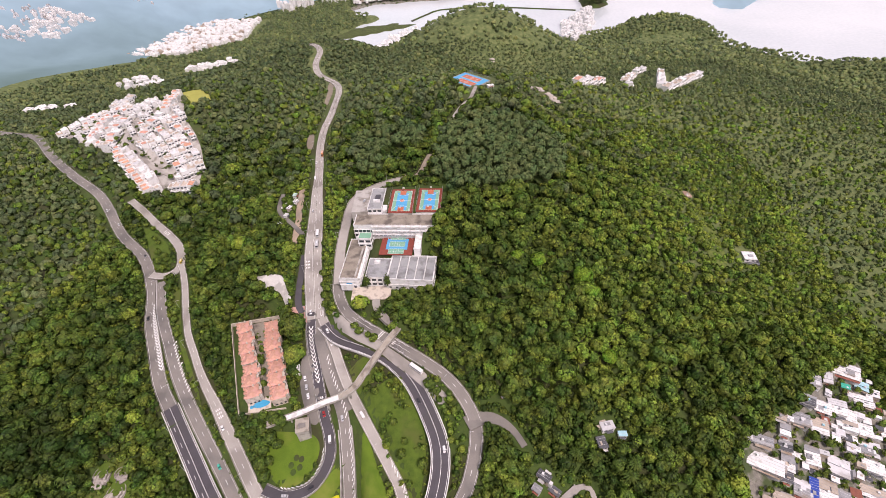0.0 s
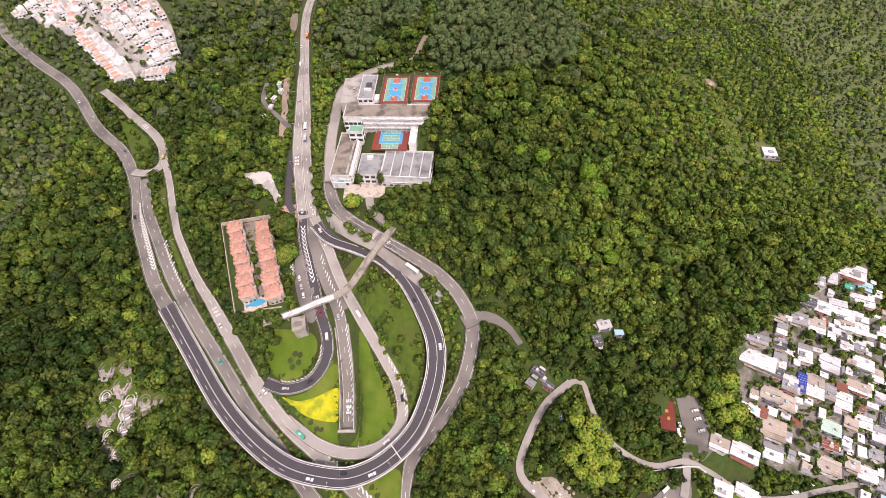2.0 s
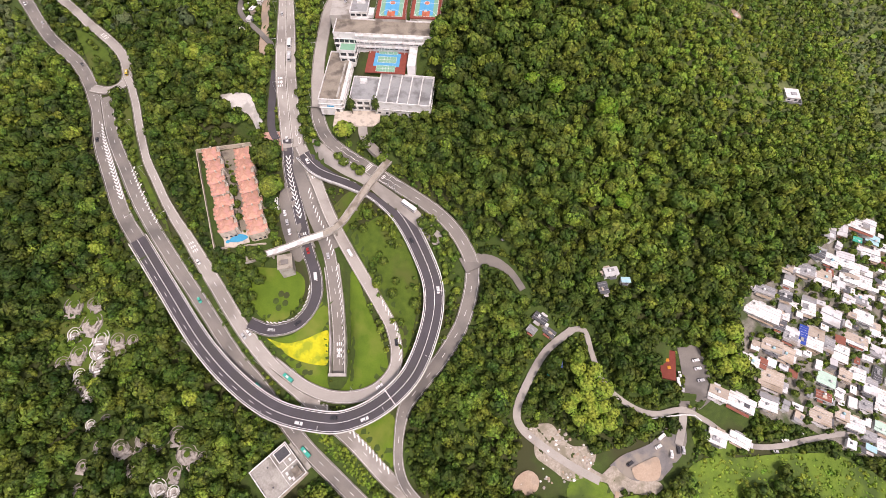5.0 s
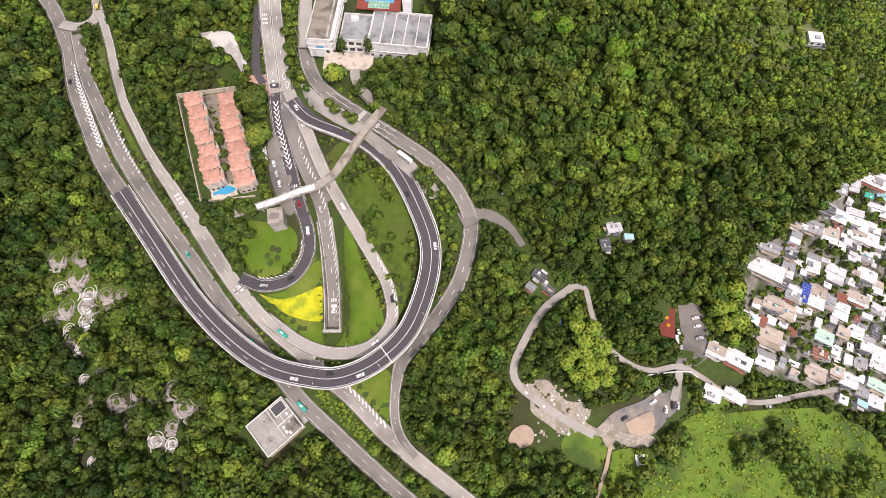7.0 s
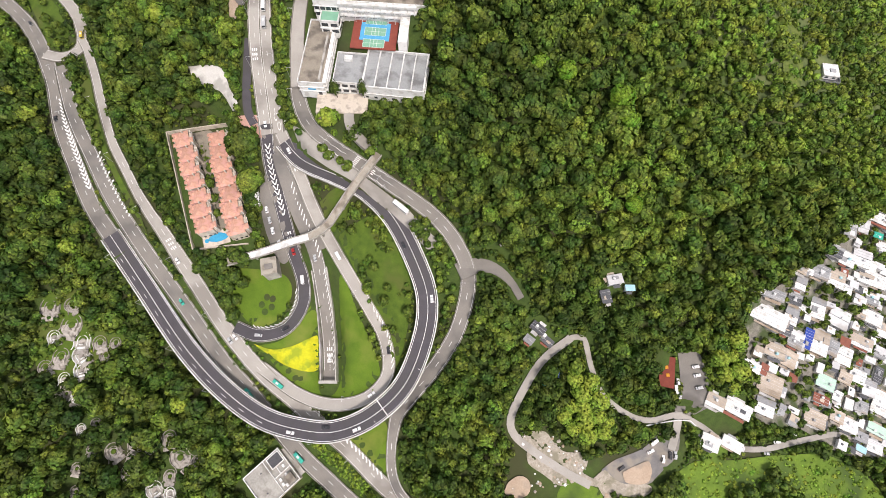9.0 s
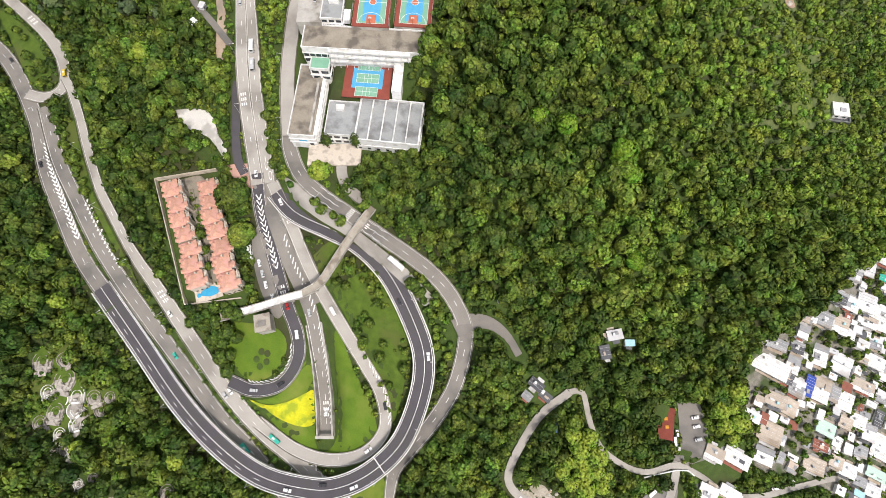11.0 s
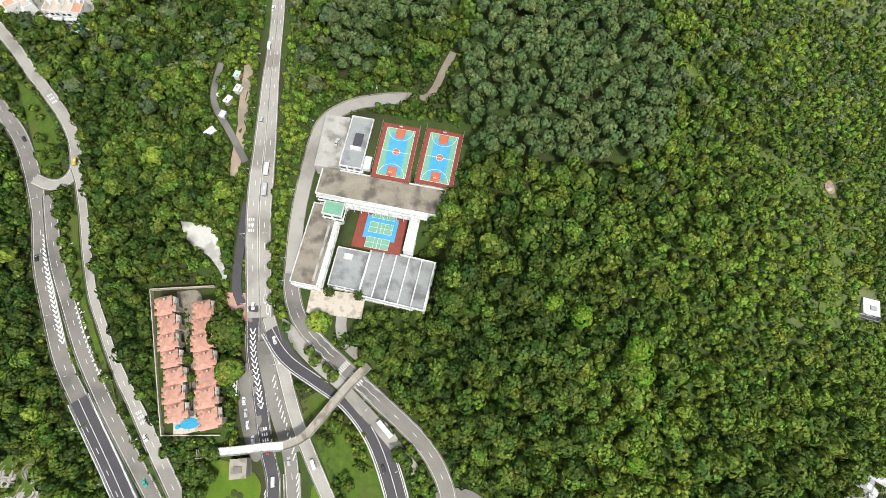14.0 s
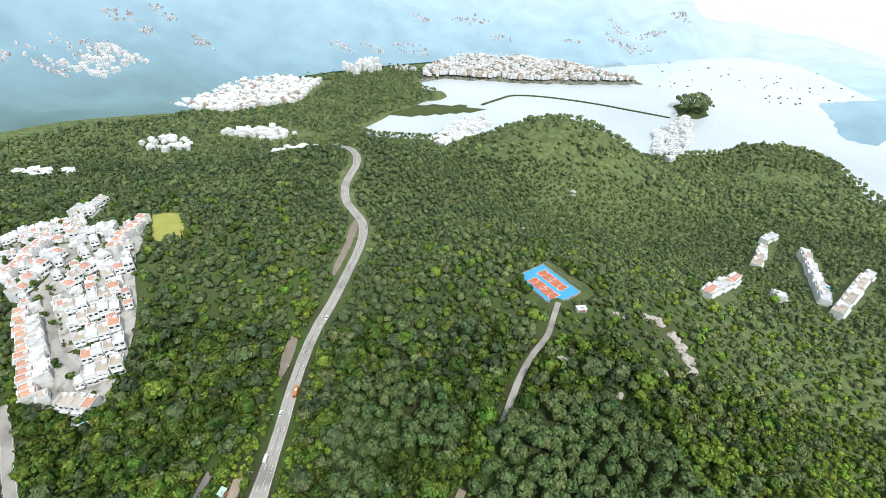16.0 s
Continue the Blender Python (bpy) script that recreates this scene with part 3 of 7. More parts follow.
# painted letters and box marks too small to read, as plain bars
for n, i, s in (("inner_road", near_i(il, -160, 203), 0), ("main_road", near_i(LINES["main_road"], -106, 316), 4), ("underpass_road", near_i(ul, -59, 142), 0), ("bus_road", near_i(bl, -84, 207), 0), ("slip_road", near_i(sl, -78, 238), 0), ("school_road", near_i(LINES["school_road"], -38, 240), 0), ("turning_road", 24, 0)):
    ln = LINES[n]
    lift = 0.02 * list(ROADS).index(n) + 0.03
    for k in range(3):
        for d in (-1.2, 0, 1.2):
            q = offset(ln, s + d)[i + k:i + k + 2]
            if len(q) == 2:
                q = np.array([q[0] * 0.85 + q[1] * 0.15, q[0] * 0.3 + q[1] * 0.7])
                ribbon("painted_mark", q, 0.7, M_LINE, lift, 0.03, roads[n])
for x, y, a_ in ((-93.6, 273, 12), (-91, 267, 12), (-87, 268, 14)):
    z_ = LINES["main_road"][near_i(LINES["main_road"], x, y)][2] + 0.6
    o_ = mesh_ob("painted_roundel", [(r_ * 1.0 * math.cos(q_), r_ * 3.4 * math.sin(q_), 0) for r_ in (1.0, 0.72) for q_ in np.arange(24) * 0.2618], [(i_, (i_ + 1) % 24, 24 + (i_ + 1) % 24, 24 + i_) for i_ in range(24)], M_LINE, roads["main_road"])
    o_.matrix_world = pose(x, y, z_, 0, 0, a_)
sc = LINES["school_road"]
i = near_i(sc, -44, 243)
for a_, b_ in ((-7, -1), (3, 9)):
    for d in (-3.1, 0.0, 3.1):
        zz = np.array([offset(sc, d + (0.35 if k_ % 2 else -0.35))[i + k_] for k_ in range(a_, b_)])
        ribbon("zigzag_line", zz, 0.22, M_LINE, 0.17, 0.03, roads["school_road"])
for d in (-3, -2, -1, 0, 1, 2, 3):
    ribbon("crossing_stripe", offset(sc, d * 1.05)[i:i + 2], 0.55, M_LINE, 0.17, 0.03, roads["school_road"])


M_VILLAGE = surface("village paths", (0.11, 0.105, 0.085), (0.3, 0.28, 0.24), 0.3, 0.9, 0.3, 8, stain=(0.06, 0.085, 0.03), stain_scale=0.09)




def land0(x, y):
    return float(formed(np.array([float(x)]), np.array([float(y)]))[0])


# ---- lawns, flower bed, bare ground ----
def sheet(name, poly, mat, label, category, lift=0.25, step=3.0, kind="structure", bumpy=0.0, round_off=True):
    """Ground cover draped over the land inside a smooth outline."""
    ring_ = spline([*poly, poly[0]], step * 0.7)[:-1] if round_off else np.array([q for a_, b_ in zip(poly, poly[1:] + poly[:1]) for q in np.linspace(a_, b_, max(2, int(math.dist(a_, b_) / step)), endpoint=False)])
    lo, hi = ring_.min(0), ring_.max(0)
    px, py = [g.ravel() for g in np.meshgrid(np.arange(lo[0], hi[0], step), np.arange(lo[1], hi[1], step))]
    outline = [tuple(q) for q in ring_]
    keep = inside(px, py, outline)
    keep[keep] &= np.min([np.hypot(px[keep] - q[0], py[keep] - q[1]) for q in ring_], 0) > step * 0.45
    pts_ = [Vector(q) for q in outline] + [Vector((x_, y_)) for x_, y_ in zip(px[keep], py[keep])]
    n_ = len(outline)
    vs, es, fs, *_ = delaunay_2d_cdt(pts_, [], [list(range(n_))], 1, 1e-4)
    vx, vy = np.array([v.x for v in vs]), np.array([v.y for v in vs])
    vz = formed(vx, vy) + lift + bumpy * np.array([noise.noise((a_ * 0.4, b_ * 0.4, 0)) for a_, b_ in zip(vx, vy)])
    ob = mesh_ob(name, np.column_stack([vx, vy, vz]), fs, mat, None, True)
    return tagged(ob, label, category, kind=kind)


LAWNS = [[(-112, 187), (-87, 183), (-80, 173), (-87, 159), (-100, 154), (-111, 161), (-116, 173)],
         [(-100, 143), (-84, 147), (-66, 165), (-64, 120), (-52, 124), (-52, 180), (-40, 158), (-29, 133), (-31, 120), (-52, 115), (-65, 116), (-79, 122)],
         [(-54, 203), (-30, 212), (-17, 196), (-11, 170), (-14, 147), (-19, 132), (-23, 140), (-37, 171)],
         [(-50, 93), (-26, 103), (-23, 79), (-31, 77)],
         [(-65, 222), (-52, 228), (-46, 214), (-58, 205)]]
for k, p in enumerate(LAWNS):
    sheet("grass", p, M_ROUGH if k in (2, 4) else M_LAWN, ("mown green lawn", "long green lawn", "rough green slope", "green verge", "rough green verge")[k] + " between the road ramps", "grass", 0.35, 2.5)
for name_, p in (("junction", [(-104, 272), (-90, 270), (-77, 243), (-66, 222), (-58, 203), (-66, 196), (-78, 214), (-86, 236), (-99, 250)]), ("layby", [(-97, 240), (-101, 228), (-98, 210), (-90, 192), (-84, 188), (-82, 197), (-89, 222)])):
    tagged(sheet("pavement_" + name_, p, M_ROAD, "worn grey asphalt filling the road junction", "pavement", 0.5, 2.5), kind="structure")
sheet("pavement_bus_stop", [(-27, 221), (-17, 217), (-6, 206), (3, 197), (-2, 193), (-12, 203), (-24, 214)], M_PALE, "pale paved bus stop beside the viaduct", "pavement", 0.6, 2.0)
for k, (x, y) in enumerate(((-98, 166), (-95, 170), (-91.5, 169), (-92, 164.5), (-96, 162))):
    tagged(sheet("flower_clump", [(x + 1.9 * math.cos(a_), y + 1.9 * math.sin(a_)) for a_ in np.arange(0, 6.2, 0.8)], M_GROUND, "dark round flower clump on the lawn", "flower bed", 0.75, 1.0, bumpy=0.2), group="paw-shaped flower clumps", kind="")
sheet("flower_bed", [(-101, 144), (-90, 141), (-79, 143), (-70, 147), (-65.5, 149), (-65.2, 140), (-65.2, 131), (-72, 129.5), (-86, 134)], M_YELLOW, "bed of bright yellow flowers on the lawn", "flower bed", 0.95, 1.0, "stuff", 0.25)
MEADOW = [(104, 60), (110, 62), (129, 63), (140, 71), (157, 81), (182, 82), (213, 84.5), (248, 84), (274, 72), (290, 50), (300, 20), (270, -20), (190, -30), (100, 20)]
sheet("meadow", MEADOW, M_MEADOW, "rough green meadow below the village", "grass", 0.4, 5.0)
sheet("village_ground", [(198, 174), (220, 186), (248, 200), (280, 226), (318, 240), (322, 82), (262, 84), (232, 99), (200, 104), (195, 130), (186, 140), (190, 168)], M_VILLAGE, "stained concrete paths and yards between village houses", "pavement", 0.3, 5.0)
sheet("terrace_ground", [(-495, 586), (-452, 646), (-437, 676), (-392, 604), (-338, 620), (-306, 562), (-282, 528), (-266, 494), (-260, 462), (-262, 450), (-308, 447), (-370, 509), (-418, 540)], M_CONC, "stained paved yards between the terrace houses", "pavement", 0.3, 7.0)
sheet("grass", [(150, 92), (160, 99), (178, 88), (172, 80), (156, 84)], M_MEADOW, "rough green grass below the houses", "grass", 0.3, 2.0)
M_BROKEN = surface("broken ground", (0.22, 0.19, 0.15), (0.5, 0.45, 0.38), 0.8, 0.95, 0.8, 6, stain=(0.24, 0.22, 0.16), stain_scale=0.16)
GRASS_STRIP = [(77, 73), (89, 70), (98, 66), (101, 60), (93, 50), (80, 53), (73, 62)]
sheet("rubble_ground", [(52, 97), (65, 98), (71, 92), (77.5, 87), (90, 86), (90.5, 79), (88, 76), (95, 72), (101, 67.5), (92, 69), (83, 70.5), (74.4, 69), (64.6, 75), (56, 81), (55, 89)], M_BROKEN, "pale sandy ground with rubble at the lane", "bare ground", 0.45, 2.0)
sheet("spoil_mound", [(42, 65), (45, 71), (51.7, 74.3), (57, 71), (56.5, 65), (50, 62)], M_SAND, "low heap of pinkish earth beside rubble", "earth", 0.9, 1.5, "", 0.5)
sheet("parking_ground", [(99, 77), (107.5, 82.5), (124, 88.5), (135, 97), (146, 98.5), (146, 89.5), (139.6, 79.5), (133, 73), (127, 69), (113, 69), (106, 72)], surface("dark gravel", (0.13, 0.125, 0.125), (0.23, 0.22, 0.215), 0.2, 0.9, 0.2, 14, stain=(0.27, 0.24, 0.2), stain_scale=0.1), "grey gravel parking ground by the village", "parking", 0.5, 2.0)
sheet("pavement_yard", [(94, 72.5), (101, 77), (106, 73), (113, 69.6), (126, 69.4), (130, 66), (123, 62), (112, 63), (103, 61.5), (99, 66)], M_BROKEN, "cracked pale concrete apron beside parking ground", "pavement", 0.62, 2.0)
sheet("grass", GRASS_STRIP, M_MEADOW, "bright green grass below the rubble", "grass", 0.4, 2.0)
sheet("sand_mound", [(111.5, 75.7), (119, 79), (128, 81.5), (129.5, 74), (125.4, 69.5), (114.4, 70)], M_SAND, "heap of pale sand on the parking ground", "sand", 1.0, 1.5, "", 0.6)
tagged(ribbon("lane_wall", np.array([(124, 101, land0(124, 101)), (137, 103, land0(137, 103)), (147, 104.3, land0(147, 104.3)), (154, 104, land0(154, 104)), (158, 101, land0(158, 101))]), 0.6, M_WHITE, 1.6, 2.4), "white painted parapet wall along the village lane", "wall", kind="structure")
tagged(mesh_ob("tarpaulin", [(x, y, land0(x, y) + 1.0 + 0.3 * ((x + y) % 2)) for x, y in ((116.5, 59), (119, 59.4), (122.5, 59), (116.8, 56), (119.5, 56.6), (122.6, 56), (117.2, 52.6), (120, 53), (122.2, 52.8))], [(0, 1, 4, 3), (1, 2, 5, 4), (3, 4, 7, 6), (4, 5, 8, 7)], M_WHITE), "white tarpaulin spread on the green meadow", "tarpaulin")
sheet("car_park", [(148, 142), (161, 142), (162, 112), (147, 106)], M_ROAD, "small grey car park with painted bays", "car park", 0.4, 1.5)
sheet("work_yard", [(-155, 312), (-141, 311), (-131, 307), (-127, 300), (-123.5, 292), (-117.5, 282), (-121.5, 279), (-129.5, 291), (-137, 295), (-143, 298), (-149.5, 303)], M_FRESH, "pale concrete work yard among trees", "yard", 0.5, 2.0)
sheet("junction_apron", [(-117, 273), (-104, 274.5), (-100.5, 259), (-115, 262)], surface("pink paving", (0.42, 0.24, 0.19), (0.55, 0.33, 0.27), 0.3, 0.85, 0.1, 8), "pinkish paved entrance beside main road", "pavement", 0.8, 2.0, round_off=False)
sheet("sports_field", [(-341, 634), (-318, 643), (-290, 606), (-312, 597)], surface("dry grass", (0.3, 0.3, 0.06), (0.4, 0.4, 0.1), 0.1, 0.95, 0.2, 8), "dry yellow-green playing field beside the houses", "field", 0.5, 4.0)

sheet("grave_ground", [(-228, 171), (-212, 176), (-199, 160), (-180, 149), (-179, 137), (-198, 124), (-212, 122), (-228, 133), (-230, 150)], M_ROUGH, "open grassy clearing round the graves", "grass", 0.25, 2.5)
sheet("estate_garden", [(-153, 273), (-139, 274), (-131, 250), (-121, 222), (-116, 206), (-122, 205), (-132, 232), (-142, 250)], M_FLAT, "brown paved garden strip between the townhouse rows", "grass", 0.45, 2.0)

sheet("pavement_school_road", [(-82, 264), (-72, 258), (-50, 241), (-26, 223), (-12, 211), (-15, 207), (-29, 217), (-45, 230), (-62, 240.5), (-76, 252)], M_PALE, "pale concrete pavement below the school road", "pavement", 0.42, 2.0)


ISLET = [(-297, 398), (-283, 391), (-264, 374), (-251, 358), (-246, 344), (-252, 337), (-262, 341), (-275, 363), (-288, 383)]
MEDIAN = [(-228, 304), (-222, 289), (-206, 261), (-191, 236), (-172, 209), (-175, 217), (-185, 233), (-195, 249), (-204, 264), (-211.5, 281), (-218.5, 298), (-224, 311)]
CAMP = [(-138, 414), (-131, 414), (-126.5, 382), (-125, 362), (-123.5, 340), (-128.5, 340), (-131.5, 362), (-134, 382)]
CUTTING = [[(-153, 706), (-160, 700), (-156, 672), (-150, 640), (-145.5, 600), (-141, 590), (-140.5, 604), (-143.5, 640), (-149, 675)], [(-150, 520), (-142, 516), (-138, 490), (-141, 480), (-148, 500)]]
RIDGE_PATHS = [[(160, 396), (170, 391), (196, 382), (216, 380), (228, 362), (233, 340), (230, 306), (220, 292), (214, 306), (218, 340), (214, 362), (194, 370), (164, 382)],
               [(112, 452), (122, 446), (140, 424), (158, 404), (152, 396), (132, 414), (116, 434)]]
sheet("grass", ISLET, M_ROUGH, "rough grass island inside the turning loop", "grass", 0.35, 3.0)
sheet("grass", MEDIAN, M_ROUGH, "rough grass median between two roads", "grass", 0.35, 2.5)
sheet("bare_verge", CAMP, M_SAND, "bare orange earth strip beside the main road", "bare ground", 0.4, 2.5)
M_HILLGRASS = surface("dry hill grass", (0.08, 0.115, 0.022), (0.15, 0.185, 0.04), 0.5, 0.95, 0.8, 10, stain=(0.06, 0.09, 0.02), stain_scale=0.2)
for p in CUTTING:
    sheet("bare_slope", p, M_DIRT, "bare brown cutting slope beside main road", "bare ground", 0.5, 4.0)
for p in RIDGE_PATHS:
    sheet("grass", p, M_HILLGRASS, "thin dry grass along the hill spur", "grass", 0.6, 4.0)


HEDGE = [(-74, 95.5), (-66, 96), (-29, 69.5), (-37, 62.5)]
OPEN_GROUND = LAWNS + CUTTING + [HEDGE, GRASS_STRIP, ISLET, MEDIAN, CAMP] + [p for p, z in PADS] + [MEADOW, [(49, 92), (64, 100), (90, 82), (150, 96), (150, 84), (131, 64), (93, 66), (62, 60), (42, 66)],
    [(-155, 312), (-131, 307), (-117, 282), (-121, 279), (-129.5, 291), (-149.5, 303)], [(198, 174), (220, 186), (248, 200), (280, 226), (318, 240), (322, 82), (262, 84), (232, 99), (200, 104), (195, 130), (186, 140), (190, 168)], [(172, 84), (158, 90), (158, 120), (192, 118), (192, 104)], [(-27, 221), (-6, 206), (3, 197), (-12, 203)],
    [(-102, 240), (-99, 205), (-85, 180), (-64, 120), (-40, 165), (-80, 250)], [(-80, 249), (-56, 240), (-40, 232), (-70, 262)], [(-497, 588), (-455, 648), (-440, 680), (-392, 612), (-339, 626), (-304, 562), (-279, 526), (-263, 494), (-257, 462), (-259, 446), (-311, 443), (-373, 507), (-422, 540)],
    [(305, 690), (380, 855), (400, 848), (345, 720), (415, 795), (432, 782), (314, 655)], [(174, 638), (232, 712), (250, 702), (192, 625)], [(294, 788), (340, 870), (375, 915), (388, 905), (310, 780)],
    [(-82, 372), (4, 369), (2, 336), (-3, 330), (-9, 318), (-12, 303), (-2, 301), (-4, 277), (-36, 273), (-38, 264), (-66, 262), (-80, 272)], [(-226, 168), (-212, 173), (-202, 159), (-184, 147), (-184, 139), (-199, 127), (-211, 125), (-225, 134), (-227, 150)],
    [(133, 121), (144, 121), (144, 141), (133, 141)],
    [(106, 574), (122, 568), (137, 545), (137, 518), (129, 518), (127, 545), (117, 560)], [(107, 518), (114, 518), (114, 511), (107, 511)], [(39, 509), (48, 509), (48, 502), (39, 502)], [(73, 488), (81, 488), (81, 481), (73, 481)]]
HUTS_APART = [(103, 178, 8, 5, 10, 1), (98, 169, 5, 7, 10, 3), (112, 174, 5, 3, 0, 9), (60, 152, 8, 4.5, -40, 3), (66, 146, 7, 4, -40, 3), (55, 146, 5, 4, -40, 2), (60, 557, 7, 4, 20, 0), (-142, 389, 5, 3, 70, 0), (-143, 379, 4, 3, 75, 1), (-137, 396, 5, 2.6, 80, 0), (-148, 367, 6, 4, 50, 0), (-140, 406, 4, 3, 80, 7)]
OPEN_GROUND += [[(x - w * 0.7, y - w * 0.7), (x + w * 0.7, y - w * 0.7), (x + w * 0.7, y + w * 0.7), (x - w * 0.7, y + w * 0.7)] for x, y, w, d, a, k in HUTS_APART] + [[(244, 306), (262, 306), (262, 324), (244, 324)], [(218, 385), (230, 385), (230, 373), (218, 373)]]
TOWN_GROUND = [[(-830, 1290), (-860, 1510), (-710, 1640), (-540, 1640), (-560, 1440), (-690, 1310)], [(-160, 1430), (-190, 1530), (-60, 1510), (-120, 1400)], [(360, 1480), (480, 1640), (460, 1470), (340, 1270)],
               [(-650, 1160), (-570, 1260), (-420, 1260), (-500, 1180)]]


# ---- more materials ----
M_GLASS = surface("window glass", (0.02, 0.025, 0.03), (0.05, 0.06, 0.07), 0.5, 0.1, 0.0, 4, spec=0.8)
M_GREYROOF = surface("grey roof membrane", (0.27, 0.28, 0.28), (0.37, 0.38, 0.38), 0.12, 0.85, 0.05, 10, stain=(0.17, 0.17, 0.17), stain_scale=0.1)
M_TERRA = surface("pink terracotta tiles", (0.42, 0.205, 0.14), (0.66, 0.385, 0.29), 0.6, 0.8, 0.4, 6, stain=(0.6, 0.33, 0.28), stain_scale=0.25, piece=0.12)
M_ORANGE = surface("orange roof", (0.5, 0.24, 0.15), (0.66, 0.38, 0.26), 0.4, 0.8, 0.2, 6, piece=0.15)
M_CREAM = surface("cream render", (0.55, 0.48, 0.4), (0.68, 0.61, 0.52), 0.3, 0.8, 0.05, 6, stain=(0.42, 0.36, 0.3), stain_scale=0.3)
M_METAL = surface("galvanised metal", (0.4, 0.41, 0.42), (0.55, 0.56, 0.57), 0.5, 0.4, 0.0, 6, metal=0.6)
M_BARK = surface("bark", (0.08, 0.06, 0.045), (0.16, 0.13, 0.1), 2.0, 0.95, 0.5, 6)
M_BLUE = surface("blue court paint", (0.06, 0.3, 0.55), (0.1, 0.42, 0.68), 0.3, 0.7, 0.02, 8)
M_REDC = surface("red-brown court paint", (0.2, 0.045, 0.032), (0.3, 0.075, 0.05), 0.3, 0.75, 0.02, 8)
M_GREENC = surface("green court paint", (0.16, 0.36, 0.25), (0.24, 0.46, 0.33), 0.3, 0.75, 0.02, 8)
M_KEY = surface("orange court paint", (0.44, 0.12, 0.065), (0.57, 0.185, 0.1), 0.3, 0.75, 0.02, 8)
M_POOL = surface("pool water", (0.03, 0.3, 0.55), (0.05, 0.4, 0.65), 0.6, 0.08, 0.05, 4, spec=0.8)
M_GRAVE = surface("grey grave concrete", (0.3, 0.27, 0.24), (0.5, 0.46, 0.42), 0.6, 0.9, 0.15, 6, stain=(0.2, 0.18, 0.15), stain_scale=0.4, piece=0.25)
M_TYRE = surface("tyre rubber", (0.02, 0.02, 0.02), (0.04, 0.04, 0.04), 3, 0.9, 0, 4)
M_DARK = surface("dark metal", (0.05, 0.05, 0.055), (0.09, 0.09, 0.1), 1, 0.6, 0, 4)
SHEETS = [M_WHITE, surface("pale grey sheet", (0.56, 0.56, 0.57), (0.7, 0.7, 0.71), 0.4, 0.6, 0.1, 8, stain=(0.4, 0.38, 0.36), piece=0.15),
          surface("grey sheet", (0.26, 0.27, 0.28), (0.4, 0.4, 0.41), 0.4, 0.7, 0.1, 8, stain=(0.3, 0.25, 0.2), piece=0.2), surface("dark sheet", (0.07, 0.075, 0.085), (0.13, 0.13, 0.14), 0.4, 0.7, 0.1, 8, piece=0.2),
          surface("blue tarpaulin", (0.02, 0.05, 0.3), (0.04, 0.09, 0.42), 0.5, 0.5, 0.1, 8), M_ORANGE, surface("stained beige roof", (0.42, 0.35, 0.28), (0.58, 0.5, 0.42), 0.4, 0.85, 0.1, 8, stain=(0.34, 0.27, 0.2), piece=0.15),
          surface("mint sheet", (0.4, 0.58, 0.48), (0.52, 0.7, 0.6), 0.4, 0.6, 0.1, 8), surface("rusty red sheet", (0.2, 0.07, 0.05), (0.32, 0.12, 0.08), 0.5, 0.8, 0.1, 8),
          surface("teal sheet", (0.3, 0.55, 0.62), (0.42, 0.66, 0.72), 0.4, 0.6, 0.1, 8), surface("green tarpaulin", (0.02, 0.35, 0.25), (0.04, 0.45, 0.33), 0.5, 0.5, 0.1, 8)]
WORDS = ["white-painted", "pale grey", "grey metal", "dark metal", "blue tarpaulin", "orange tiled", "stained beige", "mint green", "rusty red", "teal metal", "green tarpaulin"]


def land(x, y):
    return float(formed(np.array([float(x)]), np.array([float(y)]))[0])


def slab(name, w, d, z0, z1, mat, parent, cx=0.0, cy=0.0, bevel=0.0, label=""):
    return part(name, boxes((cx - w / 2, cy - d / 2, z0, cx + w / 2, cy + d / 2, z1), bevel=bevel), mat, parent, label)


def rim(name, w, d, z0, z1, t, mat, parent, cx=0.0, cy=0.0):
    """Four upstands round an edge, as one part."""
    a, b = w / 2, d / 2
    return part(name, boxes((cx - a, cy - b, z0, cx + a, cy - b + t, z1), (cx - a, cy + b - t, z0, cx + a, cy + b, z1),
                            (cx - a, cy - b + t, z0, cx - a + t, cy + b - t, z1), (cx + a - t, cy - b + t, z0, cx + a, cy + b - t, z1)), mat, parent)


def window_row(w, d, z, height, bays, side, parent, width=0.6, mat=None):
    """Panes set proud of a wall, one mesh each. side: s, n, e or w."""
    span = w if side in "sn" else d
    for k in range(bays):
        c = (k + 0.5) / bays * span - span / 2
        h = span / bays * width / 2
        if side in "sn":
            y = -d / 2 if side == "s" else d / 2
            b = (c - h, y - 0.06, z, c + h, y + 0.06, z + height)
        else:
            x = -w / 2 if side == "w" else w / 2
            b = (x - 0.06, c - h, z, x + 0.06, c + h, z + height)
        pane = part("window", boxes(b), mat or M_GLASS, parent)


